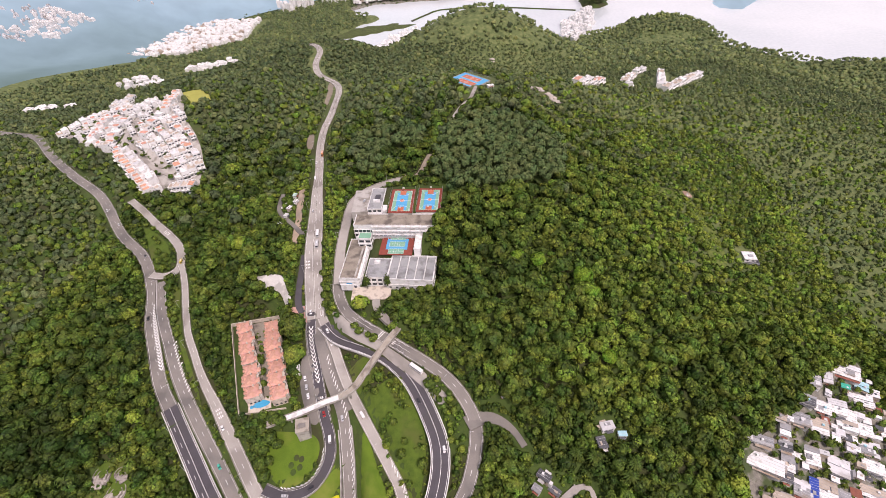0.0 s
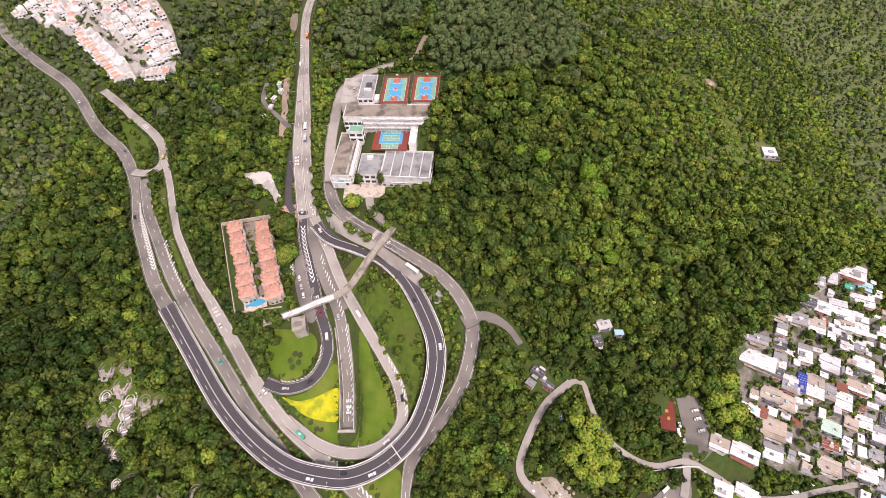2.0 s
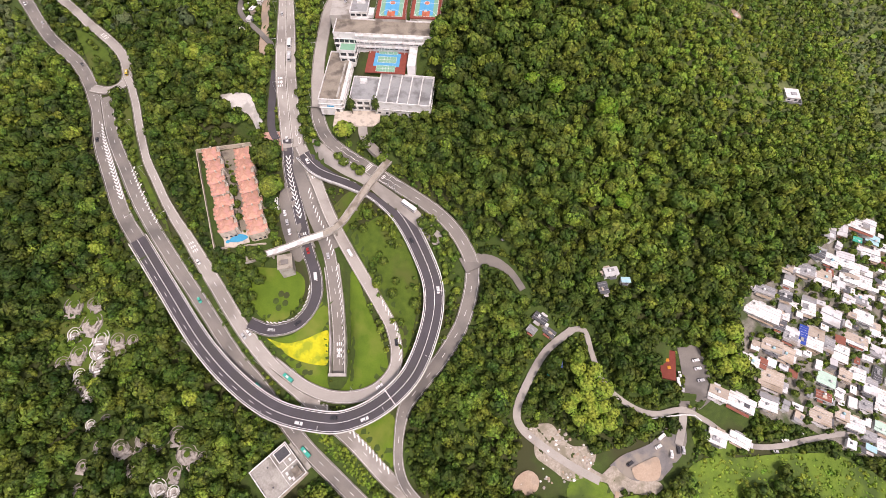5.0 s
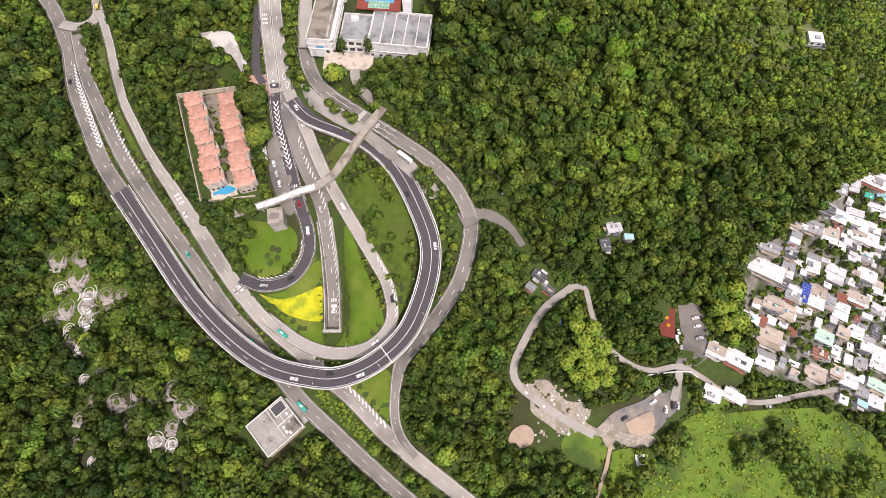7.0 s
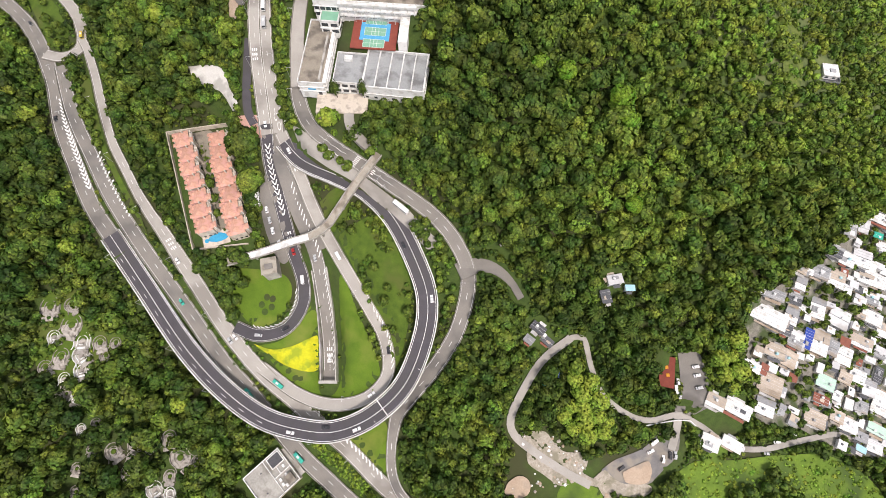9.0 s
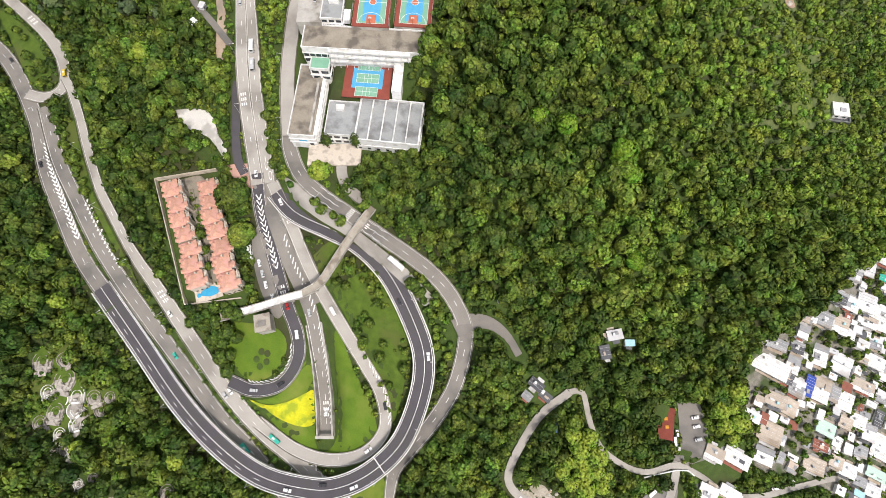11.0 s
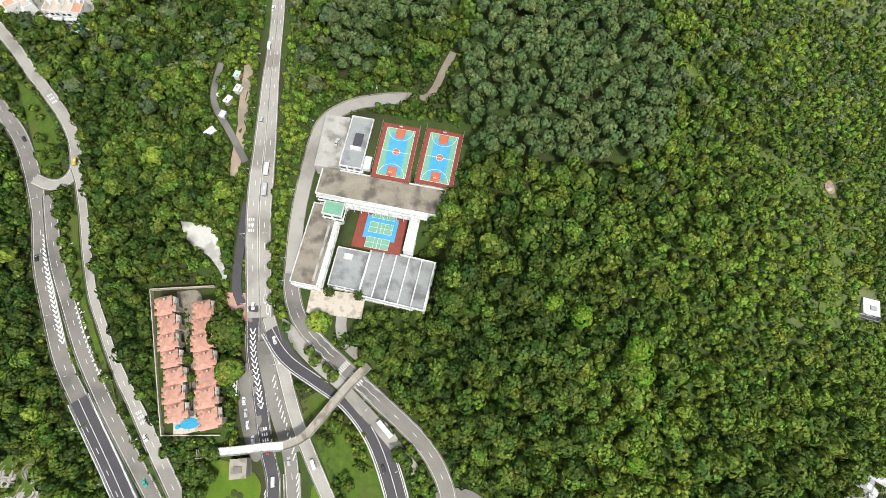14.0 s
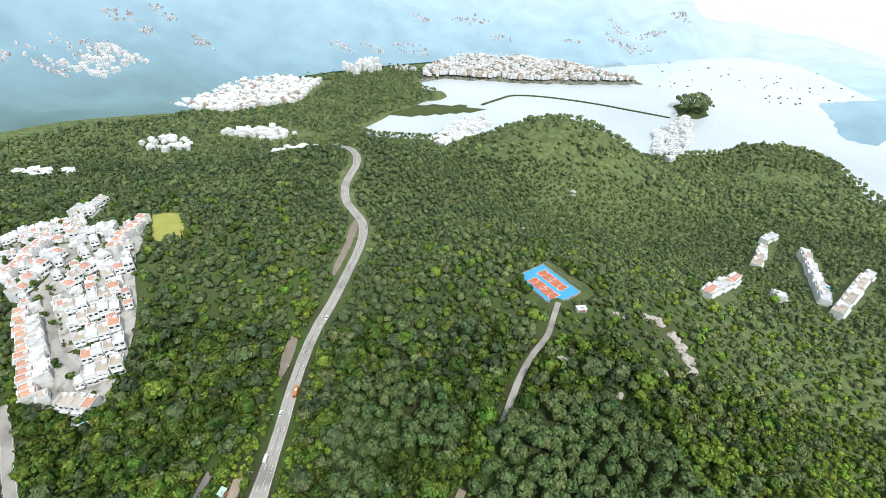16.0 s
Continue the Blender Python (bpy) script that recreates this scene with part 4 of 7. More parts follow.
# ---- school ----
def wing(cx, cy, w, d, ang, z0, z1, storeys, roof, label, sides="swen", bays=(8, 6)):
    ob = thing("school_building", pose(cx, cy, 0, 0, 0, ang), label, "school", "school buildings")
    slab("wall", w, d, z0 - 3, z1 - 0.4, M_WHITE, ob)
    slab("roof", w - 0.8, d - 0.8, z1 - 0.42, z1 - 0.05, roof, ob)
    rim("parapet", w + 0.3, d + 0.3, z1 - 0.4, z1 + 0.75, 0.45, M_WHITE, ob)
    step = (z1 - z0) / storeys
    for k in range(storeys):
        for s in sides:
            window_row(w, d, z0 + k * step + 1.0, step * 0.48, bays[0] if s in "sn" else bays[1], s, ob, 0.72)
        if k:
            rim("ledge", w + 0.9, d + 0.9, z0 + k * step - 0.15, z0 + k * step + 0.1, 0.5, M_WHITE, ob)
    return ob


hall = wing(-21, 287.5, 35, 26, -6, 168, 177.5, 2, M_GREYROOF, "white school hall with grey roof and raised beams", "we", bays=(5, 6))
window_row(35, 26, 169, 1.4, 7, "s", hall, 0.35)
for k in range(6):
    x = -17.0 + k * 6.8
    slab("roof_beam", 0.6, 26.6, 177.5, 178.6, M_WHITE, hall, x, 0)
for y in (-13, 13):
    slab("roof_beam", 35.4, 0.6, 178.0, 178.8, M_WHITE, hall, 0, y)
mid = wing(-46.5, 290, 17.5, 21, -4, 168, 176.5, 2, M_GREYROOF, "low white school link building with grey roof", "s", bays=(4, 5))
slab("roof_box", 4.5, 3.0, 176.4, 178.4, M_WHITE, mid, -2, 6)
west = wing(-66.5, 301, 14, 45, -4, 168, 177.5, 3, M_FLAT, "long white school wing with weathered flat roof", "w", bays=(3, 12))
slab("roof_duct", 1.2, 40, 177.4, 178.2, M_CONC, west, 4.6, 0)
part("slit_window", boxes((-2.2, -22.7, 172, 2.2, -22.4, 173)), M_BLUE, west, "blue slit window")
part("entrance", boxes((3.2, -22.7, 168, 5.2, -22.4, 170.4)), M_DARK, west)
for k in range(10):
    slab("corridor_post", 0.35, 0.35, 168, 177, M_WHITE, west, 7.9, -20 + k * 4.4)
for k in range(3):
    slab("corridor_slab", 1.6, 43, 170.5 + k * 3.2 - 0.2, 170.5 + k * 3.2 + 0.5, M_WHITE, west, 7.7, 0)
block = wing(-35, 328.5, 65, 15, -3.5, 181, 192.5, 3, M_FLAT, "long white classroom block with stained flat roof", "nwe", bays=(16, 3))
window_row(65, 15, 182, 2.2, 20, "s", block, 0.85)
window_row(65, 15, 186, 2.2, 20, "s", block, 0.85)
for k in range(3):
    slab("corridor_slab", 44, 1.8, 184.2 + k * 3.8 - 0.2, 184.2 + k * 3.8 + 0.75, M_WHITE, block, 4, -8.4)
for k in range(12):
    slab("corridor_post", 0.3, 0.3, 180, 192, M_WHITE, block, -17 + k * 3.8, -9.1)
link = wing(-59, 321, 10.5, 12, -4, 176, 185, 2, M_GREENC, "small white stair block with green roof", bays=(2, 2))
slab("roof_tank", 2.4, 1.6, 184.9, 186.2, M_WHITE, link, -1.5, 3)
slab("roof_tank", 2.4, 1.6, 184.9, 186.2, M_WHITE, link, 2.0, 3)
annex = wing(-51.5, 353, 11.5, 30, -3, 190, 196.5, 2, M_GREYROOF, "white annex with grey roof and dark roof light", bays=(3, 9))
slab("roof_light", 4.4, 8, 196.4, 197.3, M_DARK, annex, 0.5, 1)
slab("roof_house", 5.5, 1.4, 196.4, 198.6, M_WHITE, annex, 0.5, -4.2)
slab("side_roof", 4, 9, 192, 194.5, M_WHITE, annex, 7.4, -9)
east = wing(-16.5, 312, 5, 22, -4, 180, 184.5, 1, M_WHITE, "narrow white covered walkway building", "w", (1, 6))

# plaza, forecourt
plaza = tagged(part("plaza", boxes((-66, 266, 162, -37, 279, 168.25)), M_CREAM, None), "pale concrete school forecourt", "forecourt", kind="structure")
way = np.array([(x, y, max(land(x + a, y + b) for a in (-3, 0, 3) for b in (-3, 0, 3))) for x, y in spline([(-47.5, 267), (-46.8, 261), (-44.4, 255), (-39.8, 250.5), (-32.5, 246)], 1.5)])
ramp_way = tagged(ribbon("path_school", way, 5.6, M_PALE, 0.45, 3.2), "pale concrete path to the footbridge", "path", kind="structure")


def strip(name, x0, y0, x1, y1, z, mat, parent, label=""):
    return part(name, boxes((x0, y0, z - 0.02, x1, y1, z)), mat, parent, label)


def ring(name, cx, cy, r, t, z, mat, parent, a0=0.0, a1=6.2832, n=24):
    bm = bmesh.new()
    pts = [(a0 + (a1 - a0) * k / n) for k in range(n + 1)]
    lo = [bm.verts.new((cx + (r - t) * math.cos(a), cy + (r - t) * math.sin(a), z)) for a in pts]
    hi = [bm.verts.new((cx + r * math.cos(a), cy + r * math.sin(a), z)) for a in pts]
    for k in range(n):
        bm.faces.new((lo[k], hi[k], hi[k + 1], lo[k + 1]))
    return part(name, bm, mat, parent)


def basketball(cx, cy, ang, z):
    c = thing("basketball_court", pose(cx, cy, z, 0, 0, ang), "blue and green painted basketball court with red surround", "court", "basketball courts")
    slab("base", 20, 33, -0.6, 0.05, M_REDC, c)
    slab("retaining_wall", 19.8, 32.8, -9, -0.6, M_CONC, c)
    strip("playing_area", -7.5, -14.5, 7.5, 14.0, 0.075, M_GREENC, c)
    strip("blue_zone", -4.6, -13, 4.6, 11, 0.1, M_BLUE, c)
    for y0, y1 in ((8.2, 14.0), (-14.5, -8.7)):
        strip("key", -2.5, y0, 2.5, y1, 0.125, M_KEY, c)
    part("centre_circle", bmesh_disc(1.8, 0.13), M_KEY, c)
    ring("circle_line", 0, 0, 1.95, 0.2, 0.15, M_LINE, c)
    for y, a in ((9.5, math.pi), (-10, 0)):
        ring("three_point_line", 0, y + (4 if y > 0 else -4), 6.8, 0.2, 0.15, M_LINE, c, a, a + math.pi)
    for b in ((-7.6, -14.6, -7.4, 14.1), (7.4, -14.6, 7.6, 14.1), (-7.6, -14.6, 7.6, -14.4), (-7.6, 13.9, 7.6, 14.1), (-7.5, -0.1, 7.5, 0.1)):
        strip("court_line", *b, 0.14, M_LINE, c)
    for y, s in ((14.8, -1), (-15.2, 1)):
        post = part("hoop_post", boxes((-0.15, y - 0.15, 0, 0.15, y + 0.15, 3.4), (-0.1, min(y, y + s * 1.3), 3.2, 0.1, max(y, y + s * 1.3), 3.4)), M_KEY, c)
        part("backboard", boxes((-0.9, y + s * 1.3 - 0.04, 2.9, 0.9, y + s * 1.3 + 0.04, 4.0)), M_WHITE, post)
        r = ring("rim", 0, y + s * 1.7, 0.25, 0.05, 3.05, M_KEY, post)
    for k in range(9):
        for x in (-10, 10):
            part("fence_post", boxes((x - 0.06, -16 + k * 4 - 0.06, 0, x + 0.06, -16 + k * 4 + 0.06, 3.2)), M_METAL, c)
    for x in (-10, 10):
        part("fence_rail", boxes((x - 0.05, -16.4, 3.1, x + 0.05, 16.4, 3.25)), M_METAL, c)
    return c


def bmesh_disc(r, z, n=20):
    bm = bmesh.new()
    bm.faces.new([bm.verts.new((r * math.cos(6.2832 * k / n), r * math.sin(6.2832 * k / n), z)) for k in range(n)])
    return bm


basketball(-30.5, 351, -3, 195.2)
basketball(-7.5, 351, -4, 195.2)
yard = thing("badminton_court", pose(-33.5, 313, 180.2, 0, 0, -4), "red courtyard with blue and green badminton courts", "court")
slab("base", 26, 25, -0.6, 0.05, M_REDC, yard)
strip("blue_zone", -8.5, -6.5, 8.5, 6.5, 0.09, M_BLUE, yard)
for y in (-8.6, 0.0, 8.2):
    strip("green_court", -6.2, y - 3.0, 6.2, y + 3.0, 0.12, M_GREENC, yard)
    for b in ((-6.2, y - 3.0, 6.2, y - 2.85), (-6.2, y + 2.85, 6.2, y + 3.0), (-6.2, y - 3, -6.05, y + 3), (6.05, y - 3, 6.2, y + 3), (-0.08, y - 3, 0.08, y + 3), (-2.0, y - 3, -1.85, y + 3), (1.85, y - 3, 2.0, y + 3), (-6.2, y - 0.08, 6.2, y + 0.08)):
        strip("court_line", *b, 0.14, M_LINE, yard)

court_yard = tagged(part("forecourt_annex", boxes((-71, 337, 186, -57.8, 368, 195.3)), M_CONC, None), "pale concrete yard with parked cars beside annex", "forecourt", kind="structure")
# tennis court on the hill
tc = thing("sports_court", pose(37, 583.5, 202.6, 0, 0, -46), "blue hilltop sports court with two red pitches", "court")
slab("base", 40, 29, -6, 0.05, M_BLUE, tc)
for x, y in ((1.5, -6.4), (-1.5, 6.4)):
    strip("red_pitch", x - 13, y - 4.6, x + 13, y + 4.6, 0.08, M_KEY, tc)
    for b in ((x - 13, y - 4.6, x + 13, y - 4.35), (x - 13, y + 4.35, x + 13, y + 4.6), (x - 13, y - 4.6, x - 12.75, y + 4.6), (x + 12.75, y - 4.6, x + 13, y + 4.6), (x - 0.12, y - 4.6, x + 0.12, y + 4.6)):
        strip("court_line", *b, 0.12, M_LINE, tc)
    ring("circle_line", x, y, 2.6, 0.3, 0.13, M_LINE, tc)
    for e in (-1, 1):
        ring("arc_line", x + e * 13, y, 5.6, 0.3, 0.14, M_LINE, tc, math.pi / 2 if e > 0 else -math.pi / 2, 1.5 * math.pi if e > 0 else math.pi / 2, 14)
rim("edge_wall", 41, 30, -6, 0.5, 0.4, M_CONC, tc)
for k in range(11):
    for y in (-14.8, 14.8):
        part("fence_post", boxes((-20 + k * 4 - 0.06, y - 0.06, 0.4, -20 + k * 4 + 0.06, y + 0.06, 4.2)), M_METAL, tc)
for y in (-14.8, 14.8):
    part("fence_rail", boxes((-20.2, y - 0.05, 4.1, 20.2, y + 0.05, 4.25)), M_METAL, tc)

# ---- townhouse estate ----
EST = 19.0


def gable(bm, w, d, z0, rise, hipped=1.8, over=0.4):
    """A hipped roof with its ridge along y."""
    a, b = w / 2 + over, d / 2 + over
    v = [bm.verts.new(p) for p in ((-a, -b, z0), (a, -b, z0), (a, b, z0), (-a, b, z0), (0, -b + hipped, z0 + rise), (0, b - hipped, z0 + rise))]
    for f in ((0, 1, 4), (1, 2, 5, 4), (2, 3, 5), (3, 0, 4, 5), (3, 2, 1, 0)):
        bm.faces.new([v[i] for i in f])
    return bm


def townhouse(x, y, w, d, ang, z, tall, label="cream townhouse with pink terracotta hipped roof"):
    h = thing("townhouse", pose(x, y, z, 0, 0, ang), label, "house", "estate townhouses")
    slab("wall", w, d, -1.5, tall, M_CREAM, h)
    part("roof", gable(bmesh.new(), w, d, tall, 2.6, 3.0), M_TERRA, h)
    bay = slab("bay", 3.2, 3.0, -1.0, tall + 0.4, M_CREAM, h, w / 2 + 0.6, -d * 0.22)
    bm = gable(bmesh.new(), 3.6, 3.4, tall + 0.4, 1.5, 1.7, 0.25)
    bmesh.ops.translate(bm, vec=(w / 2 + 0.6, -d * 0.22, 0), verts=bm.verts)
    part("bay_roof", bm, M_TERRA, h)
    bm = gable(bmesh.new(), 3.4, 3.2, tall + 0.6, 1.5, 1.6, 0.25)
    bmesh.ops.translate(bm, vec=(-w / 2 + 1.2, d * 0.2, 0), verts=bm.verts)
    part("dormer_roof", bm, M_TERRA, h)
    slab("dormer", 3.2, 3.0, tall - 1.0, tall + 0.6, M_CREAM, h, -w / 2 + 1.2, d * 0.2)
    for y_ in (-0.36, 0.02, 0.38):
        bm = gable(bmesh.new(), 2.2, 2.0, tall + 0.5, 1.1, 1.0, 0.2)
        bmesh.ops.translate(bm, vec=(-w / 2 - 0.2, d * y_, 0), verts=bm.verts)
        part("gable_roof", bm, M_TERRA, h)
        slab("gable", 1.9, 1.7, 0, tall + 0.5, M_CREAM, h, -w / 2 - 0.2, d * y_)
    for y_ in (-0.4, 0.0, 0.42):
        slab("balcony_post", 0.35, 0.35, tall - 2.4, tall + 0.9, M_WHITE, h, w / 2 + 1.7, d * y_)
    slab("cross_beam", 0.3, d * 0.85, tall + 0.6, tall + 0.95, M_CREAM, h, w / 2 + 1.7, 0)
    slab("chimney", 0.9, 0.9, tall + 0.5, tall + 3.4, M_CREAM, h, 1.6, d * 0.3)
    for k in range(3):
        window_row(w, d, 0.8 + k * 2.8, 1.5, 3, "e", h, 0.5)
        window_row(w, d, 0.8 + k * 2.8, 1.5, 3, "w", h, 0.5)
    window_row(w, d, 0.8, 1.6, 3, "s", h, 0.5)
    slab("balcony", 1.4, d * 0.5, 3.0, 3.25, M_WHITE, h, w / 2 + 0.7, d * 0.22)
    slab("terrace", 2.2, d * 0.4, tall - 2.2, tall - 1.9, M_CREAM, h, w / 2 + 0.9, d * 0.25)
    return h


def house_row(x0, y0, x1, y1, n, w, z, tall):
    for k in range(n):
        t = (k + 0.5) / n
        off = (0.7, -0.6, 0.2)[k % 3]
        townhouse(x0 + (x1 - x0) * t + off, y0 + (y1 - y0) * t, w, math.hypot(x1 - x0, y1 - y0) / n - 0.15, EST, z, tall + (0.5 if k % 2 else 0))


house_row(-146.5, 248, -153, 267.5, 2, 7.6, 136, 8.2)
house_row(-139.5, 230.5, -145.5, 247.5, 2, 7.2, 135.5, 8.0)
house_row(-129, 203.5, -137.5, 230, 3, 8.0, 134.5, 8.0)
house_row(-121, 232, -132.5, 268, 4, 8.2, 136, 8.4)
house_row(-110.5, 202, -120, 232.5, 3, 8.4, 135, 8.0)
comp = thing("estate_wall", Matrix(), "cream boundary wall round the townhouse estate", "wall", kind="structure")
for a, b in (((-167, 272), (-131, 279)), ((-167, 272), (-137, 195)), ((-137, 195), (-106, 199))):
    ribbon("wall_run", spline([(*a, 137 if a[1] > 240 else 135), (*b, 137 if b[1] > 240 else 135)], 4), 0.5, M_CREAM, 1.2, 4.0, comp)
drive = tagged(part("driveway", boxes((-0.9, -30, -1, 0.9, 32, 0.35)), M_FLAT, None), "brown paved lane between townhouse rows", "driveway", kind="structure")
drive.matrix_world = pose(-134.5, 236, 135.3, 0, 0, EST)
poolob = thing("swimming_pool", pose(-125, 202, 135.2, 0, 0, EST), "small blue kidney-shaped swimming pool with pale deck", "pool")
slab("deck", 15, 9, -1.5, 0.1, M_CREAM, poolob)
bm = bmesh.new()
ptsp = [(4.8 * math.cos(a) * (1 + 0.22 * math.cos(2 * a + 0.6)), 2.9 * math.sin(a) * (1 + 0.2 * math.sin(a + 0.5)), 0.14) for a in np.arange(0, 6.28, 0.2618)]
bm.faces.new([bm.verts.new((p[0] + 1.2, p[1], p[2])) for p in ptsp])
part("water", bm, M_POOL, poolob)
part("whirlpool", bmesh_disc(1.3, 0.14), M_POOL, poolob).location.x = -5.2

# ---- depot by the viaduct ----
dep = thing("depot_building", pose(-86.5, 73, 0, 0, 0, -47), "low square building with stained grey flat roof", "building")
slab("wall", 21, 23, 94, 103, M_CREAM, dep)
slab("roof", 20.4, 22.4, 102.9, 103.2, surface("stained concrete roof", (0.26, 0.25, 0.225), (0.46, 0.44, 0.4), 0.12, 0.9, 0.1, 8, stain=(0.2, 0.185, 0.16), stain_scale=0.14), dep)
rim("parapet", 21.4, 23.4, 103, 104.1, 0.45, M_WHITE, dep)
for b in ((-10.3, 1.0, 10.3, 1.4), (1.2, 1.4, 1.6, 11.3), (-3.2, 5.2, 1.2, 5.6)):
    part("roof_wall", boxes((b[0], b[1], 103.15, b[2], b[3], 104.2)), M_WHITE, dep)
# thin dark panel laid on the roof in place of the pit's shade
part("roof_well", boxes((-9.4, 3.2, 103.18, -3.4, 10.4, 103.3)), M_DARK, dep, "flat dark panel for the shaded roof well")
rim("well_kerb", 6.6, 7.8, 103.2, 103.9, 0.4, M_WHITE, dep, -6.4, 6.8)
slab("plant_room", 4.6, 4.2, 103.1, 105.6, M_FLAT, dep, 6.6, 8.0)
for x, y in ((4, 3.4), (6.8, 3.2), (8.4, 4.6), (3.6, 7.2), (-1.0, 8.6)):
    slab("roof_unit", 1.7, 1.2, 103.1, 104.3, M_WHITE, dep, x, y)
for x, y in ((-6, -3), (4.5, -6)):
    slab("drain_cover", 0.8, 0.8, 103.18, 103.32, M_DARK, dep, x, y)
window_row(21, 23, 97, 2.2, 6, "s", dep)
window_row(21, 23, 97, 2.2, 6, "w", dep)
slab("loading_bay", 21, 6, 95, 97.2, M_FRESH, dep, 0, 14.6)
slab("canopy", 19, 3.0, 100.4, 100.7, M_CONC, dep, 0, 13.2)

# ---- hillside huts ----
def shack(x, y, w, d, ang, kind, tall, group="village houses", plain=False):
    """A patched-up village house: walls, a roof of two or three sheets at odd heights, lean-to and roof clutter."""
    z = land(x, y)
    r = random.Random(int(x * 31 + y * 17))
    ob = thing("village_house", pose(x, y, z, 0, 0, ang), "small village house under a %s roof" % WORDS[kind], "house", group)
    slab("wall", w, d, -3.0, tall, SHEETS[r.choice((0, 0, 0, 1, 6))], ob)
    a, b = w / 2 + 0.35, d / 2 + 0.35
    cuts = [-b, r.uniform(-0.25, 0.3) * d, b] if d > 5.5 else [-b, b]
    slope = r.choice((-1, 1)) * (0.2 + 0.03 * w)
    for k, (y0, y1) in enumerate(zip(cuts, cuts[1:])):
        t0 = tall + 0.3 + k * r.uniform(0.15, 0.7)
        bm = boxes((-a, y0, t0, a, y1 - 0.05, t0 + 0.16))
        for v in bm.verts:
            v.co.z += slope * v.co.x / a * 0.5
        part("roof_sheet", bm, SHEETS[kind if k == 0 or kind > 3 else r.choice((kind, kind, 1, 2, 6))], ob)
        bm = boxes((-a + 0.2, y0 + 0.3, tall - 0.3, a - 0.2, y1 - 0.3, t0 + 0.05))
        for v in bm.verts:
            if v.co.z > tall:
                v.co.z += slope * v.co.x / a * 0.5
        part("eaves_wall", bm, SHEETS[2], ob)
        if not plain:
            for j in range(1, max(2, int((y1 - y0) / 1.7))):
                yj = y0 + (y1 - y0) * j / max(2, int((y1 - y0) / 1.7))
                bm = boxes((-a, yj - 0.05, t0 + 0.12, a, yj + 0.05, t0 + 0.24))
                for v in bm.verts:
                    v.co.z += slope * v.co.x / a * 0.5
                part("roof_seam", bm, SHEETS[1 if kind else 2], ob)
    top = tall + 0.45
    if not plain:
        window_row(w, d, 1.0, 1.2, max(1, int(w / 4)), "s", ob, 0.4)
        part("door", boxes((w * 0.2, -d / 2 - 0.05, 0, w * 0.2 + 0.9, -d / 2 + 0.05, 2.0)), M_DARK, ob)
        part("awning", boxes((-w * r.uniform(0.2, 0.5), -d / 2 - r.uniform(1.2, 2.4), 2.2, w * r.uniform(0.1, 0.5), -d / 2 - 0.36, 2.34)), SHEETS[r.choice((1, 2, 3, 6, 8))], ob)
    if w > 7:
        slab("roof_tank", 1.3, 1.3, top - 0.4, top + 1.3, SHEETS[r.choice((0, 1, 9, 2))], ob, r.uniform(-w / 4, w / 4), r.uniform(-d / 4, d / 4))
        slab("lean_to", w * 0.5, 2.4, -2, tall - 0.8, SHEETS[r.choice((1, 2, 6))], ob, r.uniform(-0.2, 0.2) * w, d / 2 + 1.1)
        slab("side_shed", 2.2, d * 0.5, -2, tall - r.uniform(0.3, 1.0), SHEETS[r.choice((2, 3, 1, 6))], ob, r.choice((-1, 1)) * (w / 2 + 1.0), r.uniform(-0.2, 0.2) * d)
    if r.random() < 0.7:
        slab("roof_patch", w * r.uniform(0.2, 0.45), d * r.uniform(0.2, 0.4), top - 0.3, top + r.uniform(0.1, 0.5), SHEETS[r.choice((1, 2, 2, 3, 6))], ob, r.uniform(-0.25, 0.25) * w, r.uniform(-0.25, 0.25) * d)
    return ob


HUTS_UPPER = [(225, 192, 8.5, 6, 6), (241, 191, 9.5, 9, 2), (225, 183, 6, 8.5, 0), (222, 174, 7.5, 6.5, 3), (252, 204, 9, 7, 3), (263, 201, 10, 9, 0), (254, 188, 9.5, 11, 0), (275, 202, 10.5, 11.5, 0), (284, 198, 7, 9.5, 0),
              (279, 190.5, 8.5, 6.5, 0), (291, 190, 9.5, 9, 0), (205, 176, 14, 6, 2), (203, 163, 20, 10, 0), (220, 165, 7.5, 12, 0), (216, 157, 5.5, 8, 3)]
HUTS_MIDDLE = [(224, 151, 8.5, 10.5, 2), (232.5, 152, 4.5, 13, 4), (241, 150, 10.5, 15, 0), (240, 170, 8, 13, 0), (256.5, 165, 12, 12, 1), (251, 148, 9, 10, 2), (260.5, 143, 9.5, 11, 0), (208, 144, 11.5, 7.5, 6), (218.5, 140, 9.5, 10, 6),
               (192, 135, 10.5, 5.5, 0), (206, 125, 13.5, 12.5, 6), (202, 112, 10.5, 9.5, 0), (183, 111, 15, 8, 0), (165, 114.5, 10, 7.5, 0), (165, 92, 10, 8, 0)]
HUTS_LOWER = [(180, 91, 12, 6, 0), (246.5, 127, 11, 8, 7), (242, 117, 8.5, 5, 8), (238, 105.5, 13, 9, 6), (254.5, 119, 5, 6, 0), (262, 130, 7.5, 7, 6), (271, 131, 9, 8, 0), (279, 124, 8, 10, 1), (288, 132, 4.5, 11, 3),
              (284, 167, 12.5, 8, 0), (275.5, 152, 14.5, 7.5, 0), (293, 160, 6.5, 9.5, 0), (289, 146, 7, 7, 2), (254.5, 107, 8, 7, 6), (263, 102, 10, 8, 0), (273.5, 113, 8, 7, 2)]
